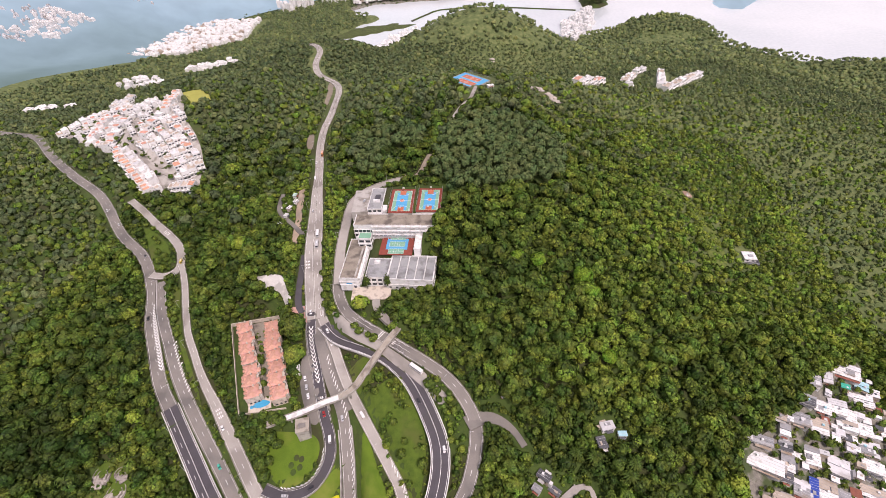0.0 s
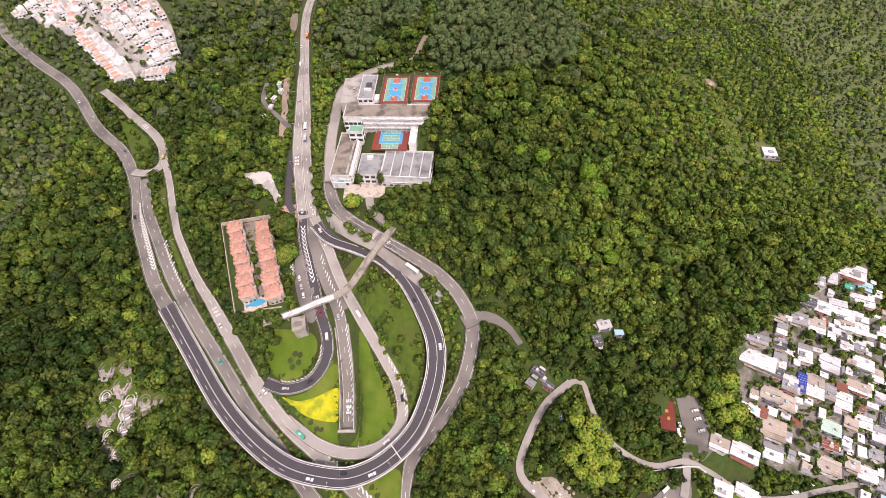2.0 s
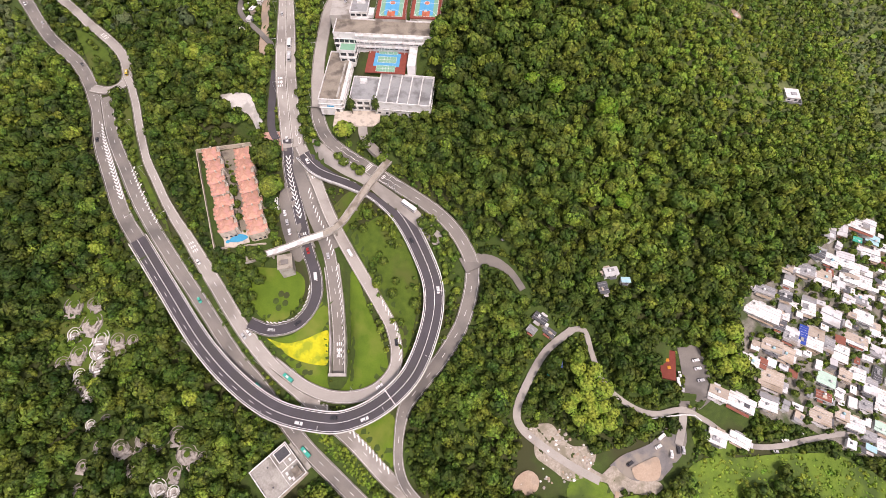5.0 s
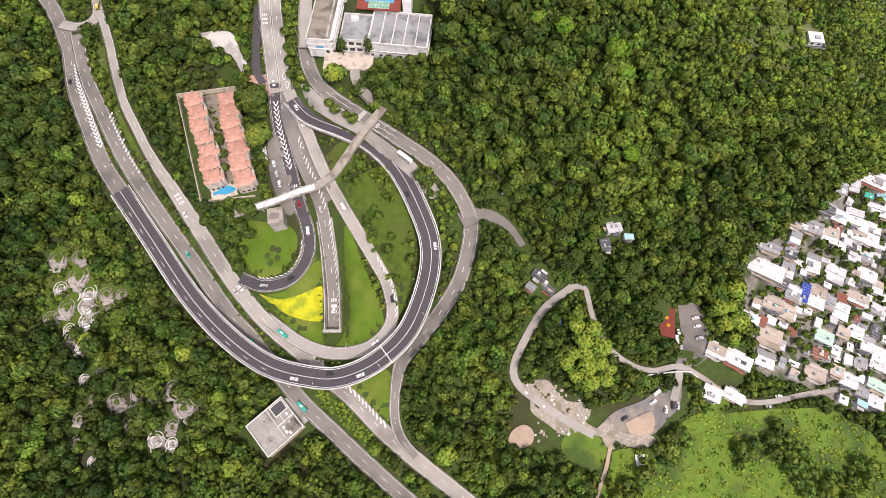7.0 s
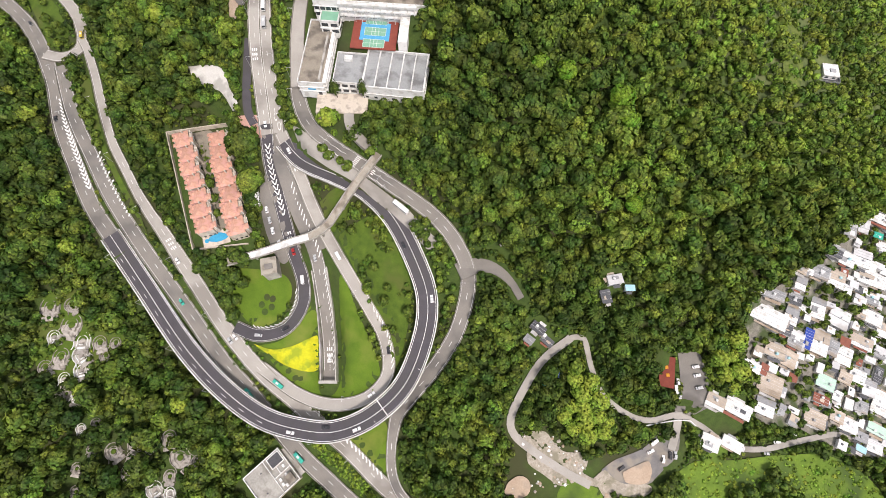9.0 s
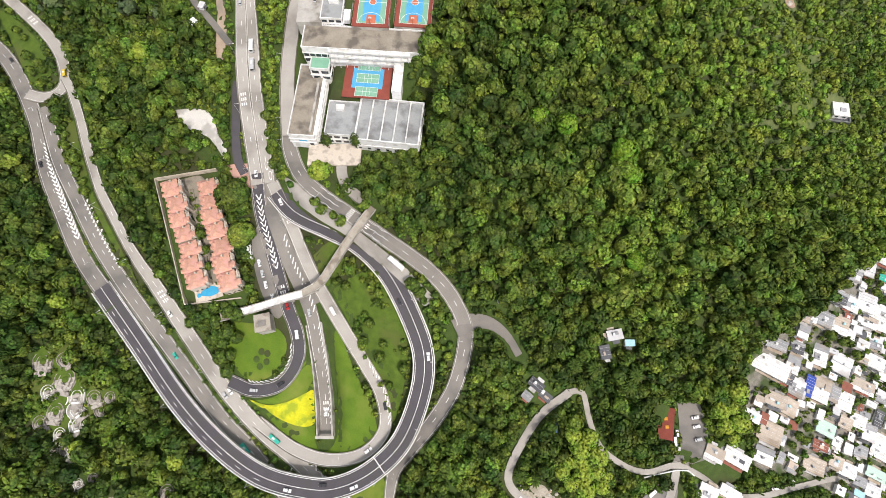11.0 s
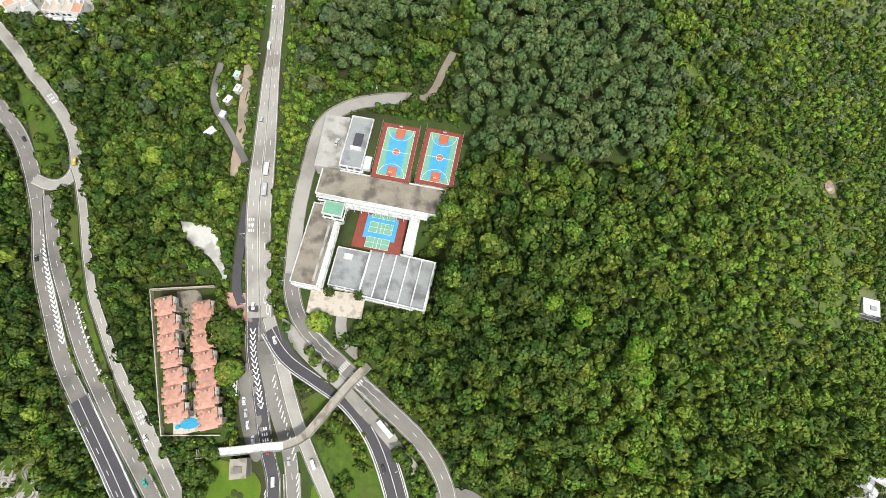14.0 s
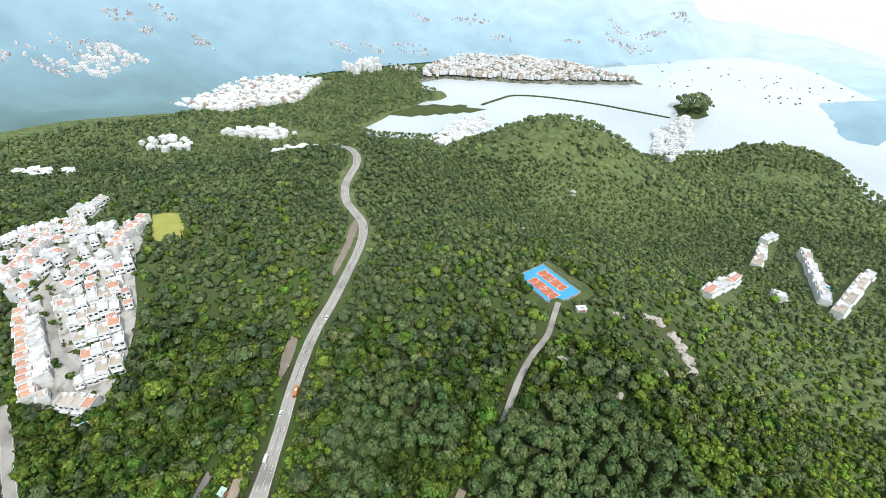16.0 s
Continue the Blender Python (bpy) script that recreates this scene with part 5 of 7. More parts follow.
HUTS_EDGE = [(289, 115, 10.5, 15, 0), (283, 99, 12.5, 6, 7), (271, 95, 7, 5.5, 2), (280, 89, 9.5, 7, 0), (269, 88, 5.5, 3.5, 9), (298, 231, 20, 12, 0), (278, 222, 5.5, 9.5, 1), (265, 218, 7, 9, 2), (307, 221, 8.5, 7, 9), (291, 218, 5, 4, 10),
             (302, 210, 11, 8.5, 0), (285, 178, 7.5, 6.5, 2), (231, 190, 4.5, 3.5, 0), (197, 178, 4, 4.5, 1), (269, 186, 5, 4.5, 1), (312, 190, 10, 9, 0), (308, 165, 11, 9, 1), (306, 140, 10, 11, 0), (303, 120, 9, 9, 2)]
for hut_list in (HUTS_UPPER, HUTS_MIDDLE, HUTS_LOWER, HUTS_EDGE):
    for k, (x, y, w, d, kind) in enumerate(hut_list):
        shack(x, y, w, d, -30 + (k % 4) * 2, kind, 2.6 + (k * 7 % 5) * 0.35)
filler = random.Random(21)
taken = [(x, y, max(w, d)) for hl in (HUTS_UPPER, HUTS_MIDDLE, HUTS_LOWER, HUTS_EDGE) for x, y, w, d, kk in hl]
VILLAGE_TREES = [(222, 118), (226, 123), (256, 178), (240, 197), (284, 209), (268, 171), (232, 128), (250, 94), (246, 181), (300, 176), (214, 183)]
taken += [(x, y, 8) for x, y in VILLAGE_TREES]
VILLAGE = [(200, 172), (222, 182), (250, 196), (282, 222), (318, 236), (322, 84), (262, 86), (236, 100), (200, 108), (192, 140), (194, 168)]
tries = 0
while tries < 900:
    tries += 1
    x, y, w, d = filler.uniform(190, 322), filler.uniform(84, 240), filler.uniform(2.4, 6), filler.uniform(2.4, 6.5)
    if inside(np.array([x]), np.array([y]), VILLAGE)[0] and all(math.hypot(x - p, y - q) > (max(w, d) + s) * 0.5 for p, q, s in taken):
        taken.append((x, y, max(w, d)))
        shack(x, y, w, d, -28 + filler.uniform(-5, 5), filler.choice((0, 0, 0, 0, 0, 1, 1, 1, 2, 2, 3, 6, 8)), filler.uniform(2.2, 3.6), plain=True)
for x, y, w, d, a, kind in HUTS_APART:
    shack(x, y, w, d, a, kind, 3.0, "scattered huts")
# lone hut on the hill spur, on a dark platform
lone = thing("hill_hut", pose(253, 314, land(253, 314), 0, 0, -8), "white flat-roofed hut on a dark platform among scrub", "hut")
slab("platform", 14, 14, -3, 0.5, M_DARK, lone)
slab("wall", 9, 9, 0.4, 3.6, M_WHITE, lone)
slab("roof", 9.8, 9.8, 3.6, 3.9, M_WHITE, lone)
slab("roof_hatch", 3.4, 2.6, 3.9, 4.5, SHEETS[2], lone, 0.8, -0.6)
rim("fence", 13.6, 13.6, 0.5, 1.6, 0.15, M_METAL, lone)
window_row(9, 9, 1.4, 1.2, 2, "s", lone, 0.4)
sheet("bare_patch", [(220.5, 383.5), (224, 385), (227.5, 383), (228, 378), (224, 375.5), (220.5, 378)], surface("pink bare earth", (0.24, 0.16, 0.11), (0.38, 0.27, 0.2), 0.3, 0.95, 0.3, 8), "pinkish bare earth clearing on the hill spur", "bare ground", 0.5, 1.5)
mast = thing("radio_mast", pose(224, 380, land(224, 380)), "thin grey radio mast on bare earth", "mast")
part("footing", boxes((-0.8, -0.8, -1, 0.8, 0.8, 0.9)), M_CONC, mast)
part("pole", boxes((-0.12, -0.12, 0.8, 0.12, 0.12, 9)), M_METAL, mast)
part("cross_arm", boxes((-1.6, -0.06, 7.6, 1.6, 0.06, 7.75)), M_METAL, mast)
PAINTS_PLAY = surface("orange plastic", (0.55, 0.22, 0.02), (0.65, 0.3, 0.03), 1.0, 0.4, 0, 4)
lot = tagged(part("play_platform", boxes((-4.5, -9, -1, 4.5, 9, 0.6)), surface("red play surface", (0.16, 0.035, 0.025), (0.24, 0.06, 0.04), 0.6, 0.9, 0.1, 6), None), "dark red sunken play platform beside the car park", "platform")
lot.matrix_world = pose(138.5, 131, land(138.5, 131), 0, 0, -12)
for y in (-2, 2.5):
    tagged(part("slide", boxes((137.4, 130 + y, land(138, 130) + 0.6, 139.6, 132 + y, land(138, 130) + 1.3), bevel=0.3), PAINTS_PLAY, None), "small orange play equipment on red platform", "play equipment")


# ---- terraced houses to the west and far villas ----
def terrace_house(x, y, w, d, ang, tall, roof, label, group):
    z = land(x, y)
    ob = thing("terrace_house", pose(x, y, z, 0, 0, ang), label, "house", group)
    slab("wall", w, d, -4.0, tall, M_WHITE, ob)
    rim("parapet", w + 0.1, d + 0.1, tall, tall + 0.8, 0.3, M_WHITE, ob)
    if roof is M_WHITE:
        slab("roof", w - 0.6, d - 0.6, tall - 0.05, tall + 0.15, SHEETS[(0, 1, 6)[int(abs(x * 3 + y * 5)) % 3]], ob)
    else:
        bm = gable(bmesh.new(), w * 0.96, d * (0.86 if roof is M_ORANGE else 0.66), tall + 0.05, 1.7, 1.2, 0.2)
        part("roof", bm, roof, ob)
    slab("stair_house", w * 0.4, d * 0.25, tall, tall + 2.3, M_WHITE, ob, w * 0.15, d * 0.28)
    slab("terrace", w * 0.8, 2.2, tall * 0.5 - 0.3, tall * 0.5 + 0.6, M_WHITE, ob, 0, -d / 2 - 1.0)
    for k in range(max(1, int(tall / 3))):
        window_row(w, d, 0.7 + k * 3.0, 1.7, 2, "s", ob, 0.6)
    return ob


def terrace(x0, y0, x1, y1, n, style, group):
    ang = math.degrees(math.atan2(y1 - y0, x1 - x0))
    if ang < -90 or ang > 90:
        ang += 180
    length = math.hypot(x1 - x0, y1 - y0)
    for k in range(n):
        t = (k + 0.5) / n
        r = random.Random(int(x0 * 13 + y0 * 7 + k))
        roof = {0: M_ORANGE, 1: M_WHITE, 2: (M_TERRA if r.random() < 0.6 else M_WHITE), 3: (M_WHITE if r.random() < 0.8 else M_ORANGE)}[style]
        word = {0: "orange", 1: "flat white"}.get(style, "flat white" if roof is M_WHITE else "pink tiled")
        terrace_house(x0 + (x1 - x0) * t + r.uniform(-1, 1), y0 + (y1 - y0) * t + r.uniform(-1, 1), length / n * 0.96, r.uniform(8.5, 11.5), ang, r.choice((6.2, 7.0, 8.6, 9.2)), roof,
                      "white hillside terrace house with %s roof" % word, group)


for row in ((-370, 510, -309, 447, 13, 0), (-352, 502, -309, 461, 8, 1), (-417, 534, -420, 592, 7, 2), (-390, 521, -386, 573, 7, 2), (-495, 585, -457, 622, 7, 1), (-449, 644, -439, 684, 5, 1), (-393, 592, -357, 607, 5, 1),
            (-333, 572, -338, 622, 7, 0), (-347, 531, -336, 569, 5, 2), (-321, 545, -305, 562, 3, 2), (-331, 513, -302, 538, 5, 3), (-320, 500, -292, 524, 5, 3), (-307, 489, -280, 509, 4, 3), (-293, 479, -269, 497, 4, 3), (-281, 467, -258, 480, 3, 3), (-287, 448, -258, 450, 4, 3)):
    terrace(*row, "western terraces")
fill_t = random.Random(33)
spots_t = [(o.location.x, o.location.y) for o in bpy.data.objects if o.name.startswith("terrace_house") and o.parent is None]
TERRACE_LAND = [(-490, 586), (-452, 640), (-436, 672), (-392, 600), (-340, 618), (-306, 560), (-268, 496), (-262, 452), (-306, 450), (-366, 512), (-414, 540)]
for k in range(1500):
    x, y = fill_t.uniform(-495, -255), fill_t.uniform(440, 690)
    q = np.array([x]), np.array([y])
    if len(spots_t) < 165 and inside(*q, TERRACE_LAND)[0] and min(math.hypot(x - a, y - b) for a, b in spots_t) > 8.2 and line_dist(*q, LINES["terrace_lane"])[0][0] > 7:
        spots_t.append((x, y))
        roof = fill_t.choice((M_WHITE, M_WHITE, M_WHITE, M_TERRA))
        terrace_house(x, y, fill_t.uniform(5.5, 8), fill_t.uniform(6, 9), fill_t.choice((45, -45, 40, -40)), fill_t.choice((4.2, 6.2, 7.0)), roof, "white hillside terrace house with %s roof" % ("flat white" if roof is M_WHITE else "pink tiled"), "western terraces")
for row in ((385, 846, 317, 688, 10, 1), (421, 787, 312, 664, 10, 1), (178, 633, 239, 706, 6, 2), (300, 783, 345, 862, 5, 1), (356, 884, 380, 909, 2, 1), (269, 688, 266, 673, 2, 1)):
    terrace(*row, "hillside villas")
for x, y in ((-264, 441), (349, 737)):
    p = thing("swimming_pool", pose(x, y, land(x, y) + 0.6, 0, 0, 35), "bright blue pool on a white terrace", "pool")
    slab("deck", 14, 9, -2, 0.1, M_WHITE, p)
    slab("water", 9, 4.5, 0.05, 0.16, M_POOL, p)


# ---- hillside graves ----
def grave(x, y, r, ang, bright):
    """A horseshoe grave: paved floor, two curved walls with wings, mound, stepped forecourt and headstone."""
    z = land(x, y) + 0.3
    mat = M_WHITE if bright else M_GRAVE
    g = thing("grave", pose(x, y, z, 0, 0, ang), "%s horseshoe-shaped hillside grave among trees" % ("white" if bright else "weathered grey"), "grave", "graves")
    bm = bmesh.new()
    bmesh.ops.create_cone(bm, cap_ends=True, segments=20, radius1=r * 1.03, radius2=r, depth=1.4, matrix=Matrix.Translation((0, 0, -0.6)) @ Matrix.Diagonal((1, 1.12, 1, 1)))
    part("floor", bm, M_CONC if bright else M_GRAVE, g)
    for q, h, wing in ((1.0, 1.1, 0.12), (0.62, 0.7, 0.0)):
        bm = bmesh.new()
        t, prev = 0.05 * r + 0.12, None
        spots = [(-1.0 - wing, -0.95), (-0.97, -0.62)] + [(math.cos(a_), 1.1 * math.sin(a_)) for a_ in np.linspace(math.pi + 0.35, -0.35, 17)] + [(0.97, -0.62), (1.0 + wing, -0.95)]
        for i, (u, v) in enumerate(spots):
            k_ = 1 - t / (r * q)
            hh = h * (0.55 + 0.45 * math.sin(math.pi * i / (len(spots) - 1)))
            quad = [bm.verts.new(p) for p in ((r * q * u * k_, r * q * v * k_, 0.0), (r * q * u, r * q * v, 0.0), (r * q * u, r * q * v, hh), (r * q * u * k_, r * q * v * k_, hh))]
            if prev:
                for j in range(4):
                    bm.faces.new((prev[j], prev[(j + 1) % 4], quad[(j + 1) % 4], quad[j]))
            prev = quad
        part("curved_wall", bm, mat, g)
    part("mound", bmesh_mound(r * 0.34, 0.8), M_ROUGH if not bright else M_GRAVE, g)
    part("step", boxes((-r * 0.8, -r * 1.5, -1.0, r * 0.8, -r * 1.02, -0.1), bevel=0.05), M_GRAVE, g)
    part("altar", boxes((-r * 0.45, -r * 0.9, 0, r * 0.45, -r * 0.66, 0.35), bevel=0.05), mat, g)
    part("headstone", boxes((-r * 0.22, -r * 0.5, 0.1, r * 0.22, -r * 0.4, 1.2), bevel=0.05), mat, g)
    return g


def bmesh_mound(r, h):
    bm = bmesh.new()
    bmesh.ops.create_icosphere(bm, subdivisions=2, radius=1)
    for v in bm.verts:
        v.co = (v.co.x * r, v.co.y * r, max(v.co.z, 0) * h + 0.1)
    return bm


GRAVES = [(-210, 155, 6.0, 0), (-219, 148, 3.8, 1), (-203, 146, 5.0, 1), (-203, 138, 4.8, 1), (-202, 130, 4.4, 1), (-214, 137, 4.8, 0), (-222, 131, 4.0, 0), (-223, 165, 5.6, 0), (-211, 166, 4.0, 0), (-193, 145, 4.0, 0), (-184, 145, 3.2, 0),
          (-189, 138, 3.6, 0), (-211, 125, 3.4, 1), (-203, 115, 3.7, 1), (-199, 98, 2.8, 1), (-192, 87, 2.8, 0), (-180, 86, 4.6, 0), (-169, 90, 3.4, 0), (-169, 83, 3.2, 0), (-170, 75, 4.4, 0), (-149, 93, 4.4, 0), (-142, 83, 5.6, 0), (-132, 81, 3.1, 0),
          (-147, 73, 3.5, 0), (-155, 66, 4.6, 1), (-146, 64, 3.3, 1), (-199, 77, 3.1, 0), (-198, 65, 3.1, 0), (-137, 111, 3.7, 0), (-160, 87, 1.9, 1), (-213, 115, 2.4, 0), (-209, 117, 2.6, 0), (-191, 101, 2.8, 0), (-188, 55, 2.6, 1), (-169, 43, 2.8, 0)]
for k, (x, y, r, b) in enumerate(GRAVES):
    grave(x, y, r, -10 + (k * 37) % 60, b)


# ---- boulders and rubble ----
def boulder(x, y, s, seed, mat, name="boulder", label="pale weathered boulder on the green hillside", group="boulders", category="rock"):
    bm = bmesh.new()
    bmesh.ops.create_icosphere(bm, subdivisions=2, radius=s)
    for v in bm.verts:
        n = noise.noise(v.co / s * 1.3 + Vector((seed * 3.1, 0, 0)))
        v.co *= 1 + 0.45 * n
        v.co.z *= 0.6
    ob = part(name, bm, mat, None)
    ob.location = (x, y, land(x, y) + s * 0.35)
    return tagged(ob, label, category, group)


rr = random.Random(5)
for cx, cy, n, spread, s in ((111, 570, 6, 4, 2.2), (119, 564, 7, 4, 2.4), (127, 555, 7, 3, 2.6), (131, 546, 9, 3, 2.6), (133, 534, 9, 3, 2.8), (132, 522, 8, 3, 2.6), (111, 515, 4, 2, 2.6), (-4, 668, 8, 10, 2.8), (-2, 715, 9, 12, 3.2), (16, 745, 6, 10, 3.2), (88, 560, 5, 4, 2.2), (100, 930, 4, 5, 4.0), (43, 506, 5, 2.5, 2.4), (77, 485, 4, 2.5, 2.2), (224, 379, 4, 2, 1.2)):
    for k in range(n):
        boulder(cx + rr.gauss(0, spread * 0.6), cy + rr.gauss(0, spread * 0.6), s * rr.uniform(0.5, 1.2), rr.random() * 50, M_ROCK)
for cx, cy, n, spread in ((72, 92, 16, 5), (64, 84, 12, 5), (80, 86, 10, 4), (86, 81, 22, 4), (62, 70, 12, 4), (74, 72, 10, 5), (54, 95, 8, 3), (48, 66, 8, 4), (122, 74, 6, 5)):
    for k in range(n):
        boulder(cx + rr.gauss(0, spread * 0.6), cy + rr.gauss(0, spread * 0.6), rr.uniform(0.35, 1.0), rr.random() * 50, rr.choice((M_WHITE, M_ROCK, M_SAND, M_CONC)), "rubble_block", "pale broken concrete lump on sandy ground", "rubble", "rubble")


# ---- vehicles ----
PAINTS = {c: surface(c + " car paint", [v * 0.9 for v in rgb], rgb, 2, 0.3, 0, 3, spec=0.6) for c, rgb in
          (("white", (0.8, 0.8, 0.8)), ("silver", (0.5, 0.51, 0.52)), ("black", (0.03, 0.03, 0.035)), ("red", (0.4, 0.03, 0.03)), ("green", (0.03, 0.42, 0.32)), ("blue", (0.05, 0.1, 0.3)), ("yellow", (0.6, 0.45, 0.03)), ("orange", (0.6, 0.2, 0.04)))}
LAMP_GLASS = surface("lamp glass", (0.6, 0.6, 0.6), (0.8, 0.8, 0.8), 2, 0.1, 0, 3)


def vehicle(x, y, z, ang, colour, long=4.5, wide=1.8, tall=1.45, name="car", lower=None):
    ob = thing(name, pose(x, y, z, 0, 0, ang), "%s %s on the road" % (colour, "car" if name == "car" else name.replace("_", " ")), name.split("_")[-1], "vehicles")
    p = PAINTS[colour]
    a, b = long / 2, wide / 2
    hood = tall * 0.55 if tall < 1.7 else tall * 0.96
    part("body", boxes((-a, -b, 0.3, a, b, hood), bevel=0.16), p, ob)
    if tall < 1.7:
        bm = boxes((-a * 0.62, -b * 0.88, hood - 0.05, a * 0.36, b * 0.88, tall))
        for v in bm.verts:
            if v.co.z > hood:
                v.co.x = v.co.x * 0.78 - 0.1
                v.co.y *= 0.88
        part("cabin_glass", bm, M_GLASS, ob)
        part("roof", boxes((-a * 0.58, -b * 0.76, tall - 0.02, a * 0.2, b * 0.76, tall + 0.05), bevel=0.02), p, ob)
    else:
        for s in (-1, 1):
            part("side_windows", boxes((-a * 0.9, s * b - 0.03, tall * 0.5, a * 0.9, s * b + 0.03, tall * 0.8)), M_GLASS, ob)
        part("windscreen", boxes((a - 0.05, -b * 0.85, tall * 0.45, a + 0.04, b * 0.85, tall * 0.88)), M_GLASS, ob)
        part("roof", boxes((-a * 0.97, -b * 0.95, tall * 0.96, a * 0.97, b * 0.95, tall), bevel=0.05), PAINTS[lower] if lower else p, ob)
        part("roof_unit", boxes((-a * 0.4, -b * 0.5, tall, a * 0.1, b * 0.5, tall + 0.2)), PAINTS["white"], ob)
    for sx in (-0.62, 0.62):
        for sy in (-1, 1):
            bm = bmesh.new()
            bmesh.ops.create_cone(bm, cap_ends=True, segments=12, radius1=0.33, radius2=0.33, depth=0.22, matrix=Matrix.Translation((a * sx, sy * (b - 0.08), 0.33)) @ Matrix.Rotation(math.pi / 2, 4, "X"))
            part("wheel", bm, M_TYRE, ob)
    for sy in (-1, 1):
        part("headlight", boxes((a - 0.03, sy * b * 0.7 - 0.15, hood * 0.65, a + 0.03, sy * b * 0.7 + 0.15, hood * 0.65 + 0.15)), LAMP_GLASS, ob)
        part("tail_light", boxes((-a - 0.03, sy * b * 0.75 - 0.12, hood * 0.65, -a + 0.03, sy * b * 0.75 + 0.12, hood * 0.65 + 0.2)), PAINTS["red"], ob)
    return ob


def on_line(line, x, y, side, colour, lift, flip=False, **kw):
    i = max(1, min(near_i(line, x, y), len(line) - 2))
    t = line[i + 1] - line[i - 1]
    p = offset(line, side)[i]
    a = math.degrees(math.atan2(t[1], t[0])) + (180 if flip else 0)
    return vehicle(p[0], p[1], p[2] + lift, a, colour, **kw)


BUS = dict(long=10.5, wide=2.5, tall=3.2, name="bus")
MINI = dict(long=6.9, wide=2.1, tall=2.6, name="minibus")
VAN = dict(long=5.2, wide=1.9, tall=2.1, name="van")
LORRY = dict(long=8.0, wide=2.4, tall=3.0, name="lorry")
for x, y, s, c, f in ((-77, 97, 2.6, "white", 0), (-57, 101, -2.4, "black", 1), (-41, 100, 2.6, "white", 0), (-2, 167, 2.6, "white", 0), (-14, 196, -2.4, "black", 1)):
    on_line(DECK, x, y, s, c, 0.05, f)
for n, x, y, s, c, f, kw in (("middle_road", -146, 168, 0, "green", 0, {}), ("inner_road", -114, 147, 1.8, "silver", 0, {}), ("inner_road", -111, 150, -1.6, "white", 0, {}), ("bus_road", -99, 151, 0, "silver", 0, {}), ("bus_road", -83, 154, 0, "black", 0, {}),
                             ("bus_road", -74, 180, 0, "white", 0, VAN), ("underpass_road", -65, 190, 0.8, "silver", 1, {}), ("bus_road", -80, 196, 0, "red", 0, {}), ("slip_road", -53, 191, 0, "white", 0, VAN), ("slip_road", -28, 139, 0.5, "black", 0, {}),
                             ("main_road", -106, 330, -3, "silver", 0, LORRY), ("main_road", -108, 345, -3, "white", 0, LORRY), ("underpass_road", -59, 138, 0, "white", 1, {}), ("main_road", -96, 268, 3, "white", 0, {}), ("slip_road", -84, 250, 0, "white", 0, {}),
                             ("inner_road", -87, 120, -1.6, "green", 0, MINI), ("middle_road", -103, 118, 1, "green", 0, MINI), ("slip_road", -33, 116, 0, "white", 0, {}), ("middle_road", -73, 86, 1.5, "green", 0, MINI), ("main_road", -128, 470, -3, "orange", 0, LORRY),
                             ("main_road", -125, 455, 3, "white", 1, {}), ("main_road", -133, 540, -3, "white", 0, {}), ("west_road", -236, 283, 2, "black", 0, {}), ("west_road", -278, 355, -2, "black", 0, {}), ("inner_road", -150, 191, 1.8, "white", 0, {}), ("turning_road", -235, 345, 0, "yellow", 0, VAN),
                             ("main_road", -112, 375, 3, "silver", 1, {}), ("main_road", -120, 425, 3, "white", 1, VAN), ("west_road", -350, 430, 2, "white", 0, {}), ("west_road", -330, 405, -2, "silver", 1, {})):
    on_line(LINES[n], x, y, s, c, 0.02 * list(ROADS).index(n) + 0.03, f, **kw)
vehicle(-102, 225, land(-102, 225) + 0.5, 103, "white", **BUS)
vehicle(-17, 214, land(-17, 214) + 0.4, 140, "white", **BUS)
for x, y, a, c, kw in ((40, 195, 20, "silver", {}), (67, 129, 50, "white", VAN), (72, 129, 80, "blue", VAN), (65, 124, 60, "green", VAN), (157, 134, 10, "white", {}), (157, 129, 10, "white", {}), (146, 118, 85, "silver", {}), (143, 121, 85, "white", VAN), (145, 125, 85, "white", {}), (131, 92, 35, "white", VAN),
                       (129, 87, 25, "white", {}), (111, 78, 30, "black", {}), (140, 85, 80, "black", {}), (143, 85, 80, "silver", {}), (136, 83, 80, "white", {}), (143, 97, 5, "black", {}), (145, 112, 85, "black", {}), (157, 122, 10, "silver", {}), (-92, 206, 108, "white", {}), (-94, 212, 108, "silver", {}), (-96, 218, 108, "white", {}), (-88, 199, 108, "white", {}),
                       (225, 96, 10, "white", {}), (213, 92, 5, "white", {}), (205, 85.5, 0, "silver", {}), (-63, 343, 80, "white", VAN), (-62, 352, 80, "silver", {}), (-150, 395, 70, "white", VAN), (-148, 400, 70, "silver", {})):
    vehicle(x, y, land(x, y) + 0.55, a, c, **kw)


# ---- street lamps ----
def street_lamp(line, i, side):
    p, q = offset(line, side)[i], offset(line, side * 0.6)[i]
    z = land(p[0], p[1])
    base = max(z, p[2] - 0.5)
    ob = thing("street_lamp", pose(p[0], p[1], base, 0, 0, math.degrees(math.atan2(q[1] - p[1], q[0] - p[0]))), "tall grey steel street lamp beside the road", "street lamp", "street lamps")
    bm = bmesh.new()
    bmesh.ops.create_cone(bm, cap_ends=True, segments=8, radius1=0.13, radius2=0.07, depth=9, matrix=Matrix.Translation((0, 0, 4.5)))
    part("pole", bm, M_METAL, ob)
    part("arm", boxes((0, -0.05, 8.8, 2.2, 0.05, 8.95)), M_METAL, ob)
    part("lamp_head", boxes((1.8, -0.18, 8.7, 2.8, 0.18, 8.9), bevel=0.04), M_WHITE, ob)


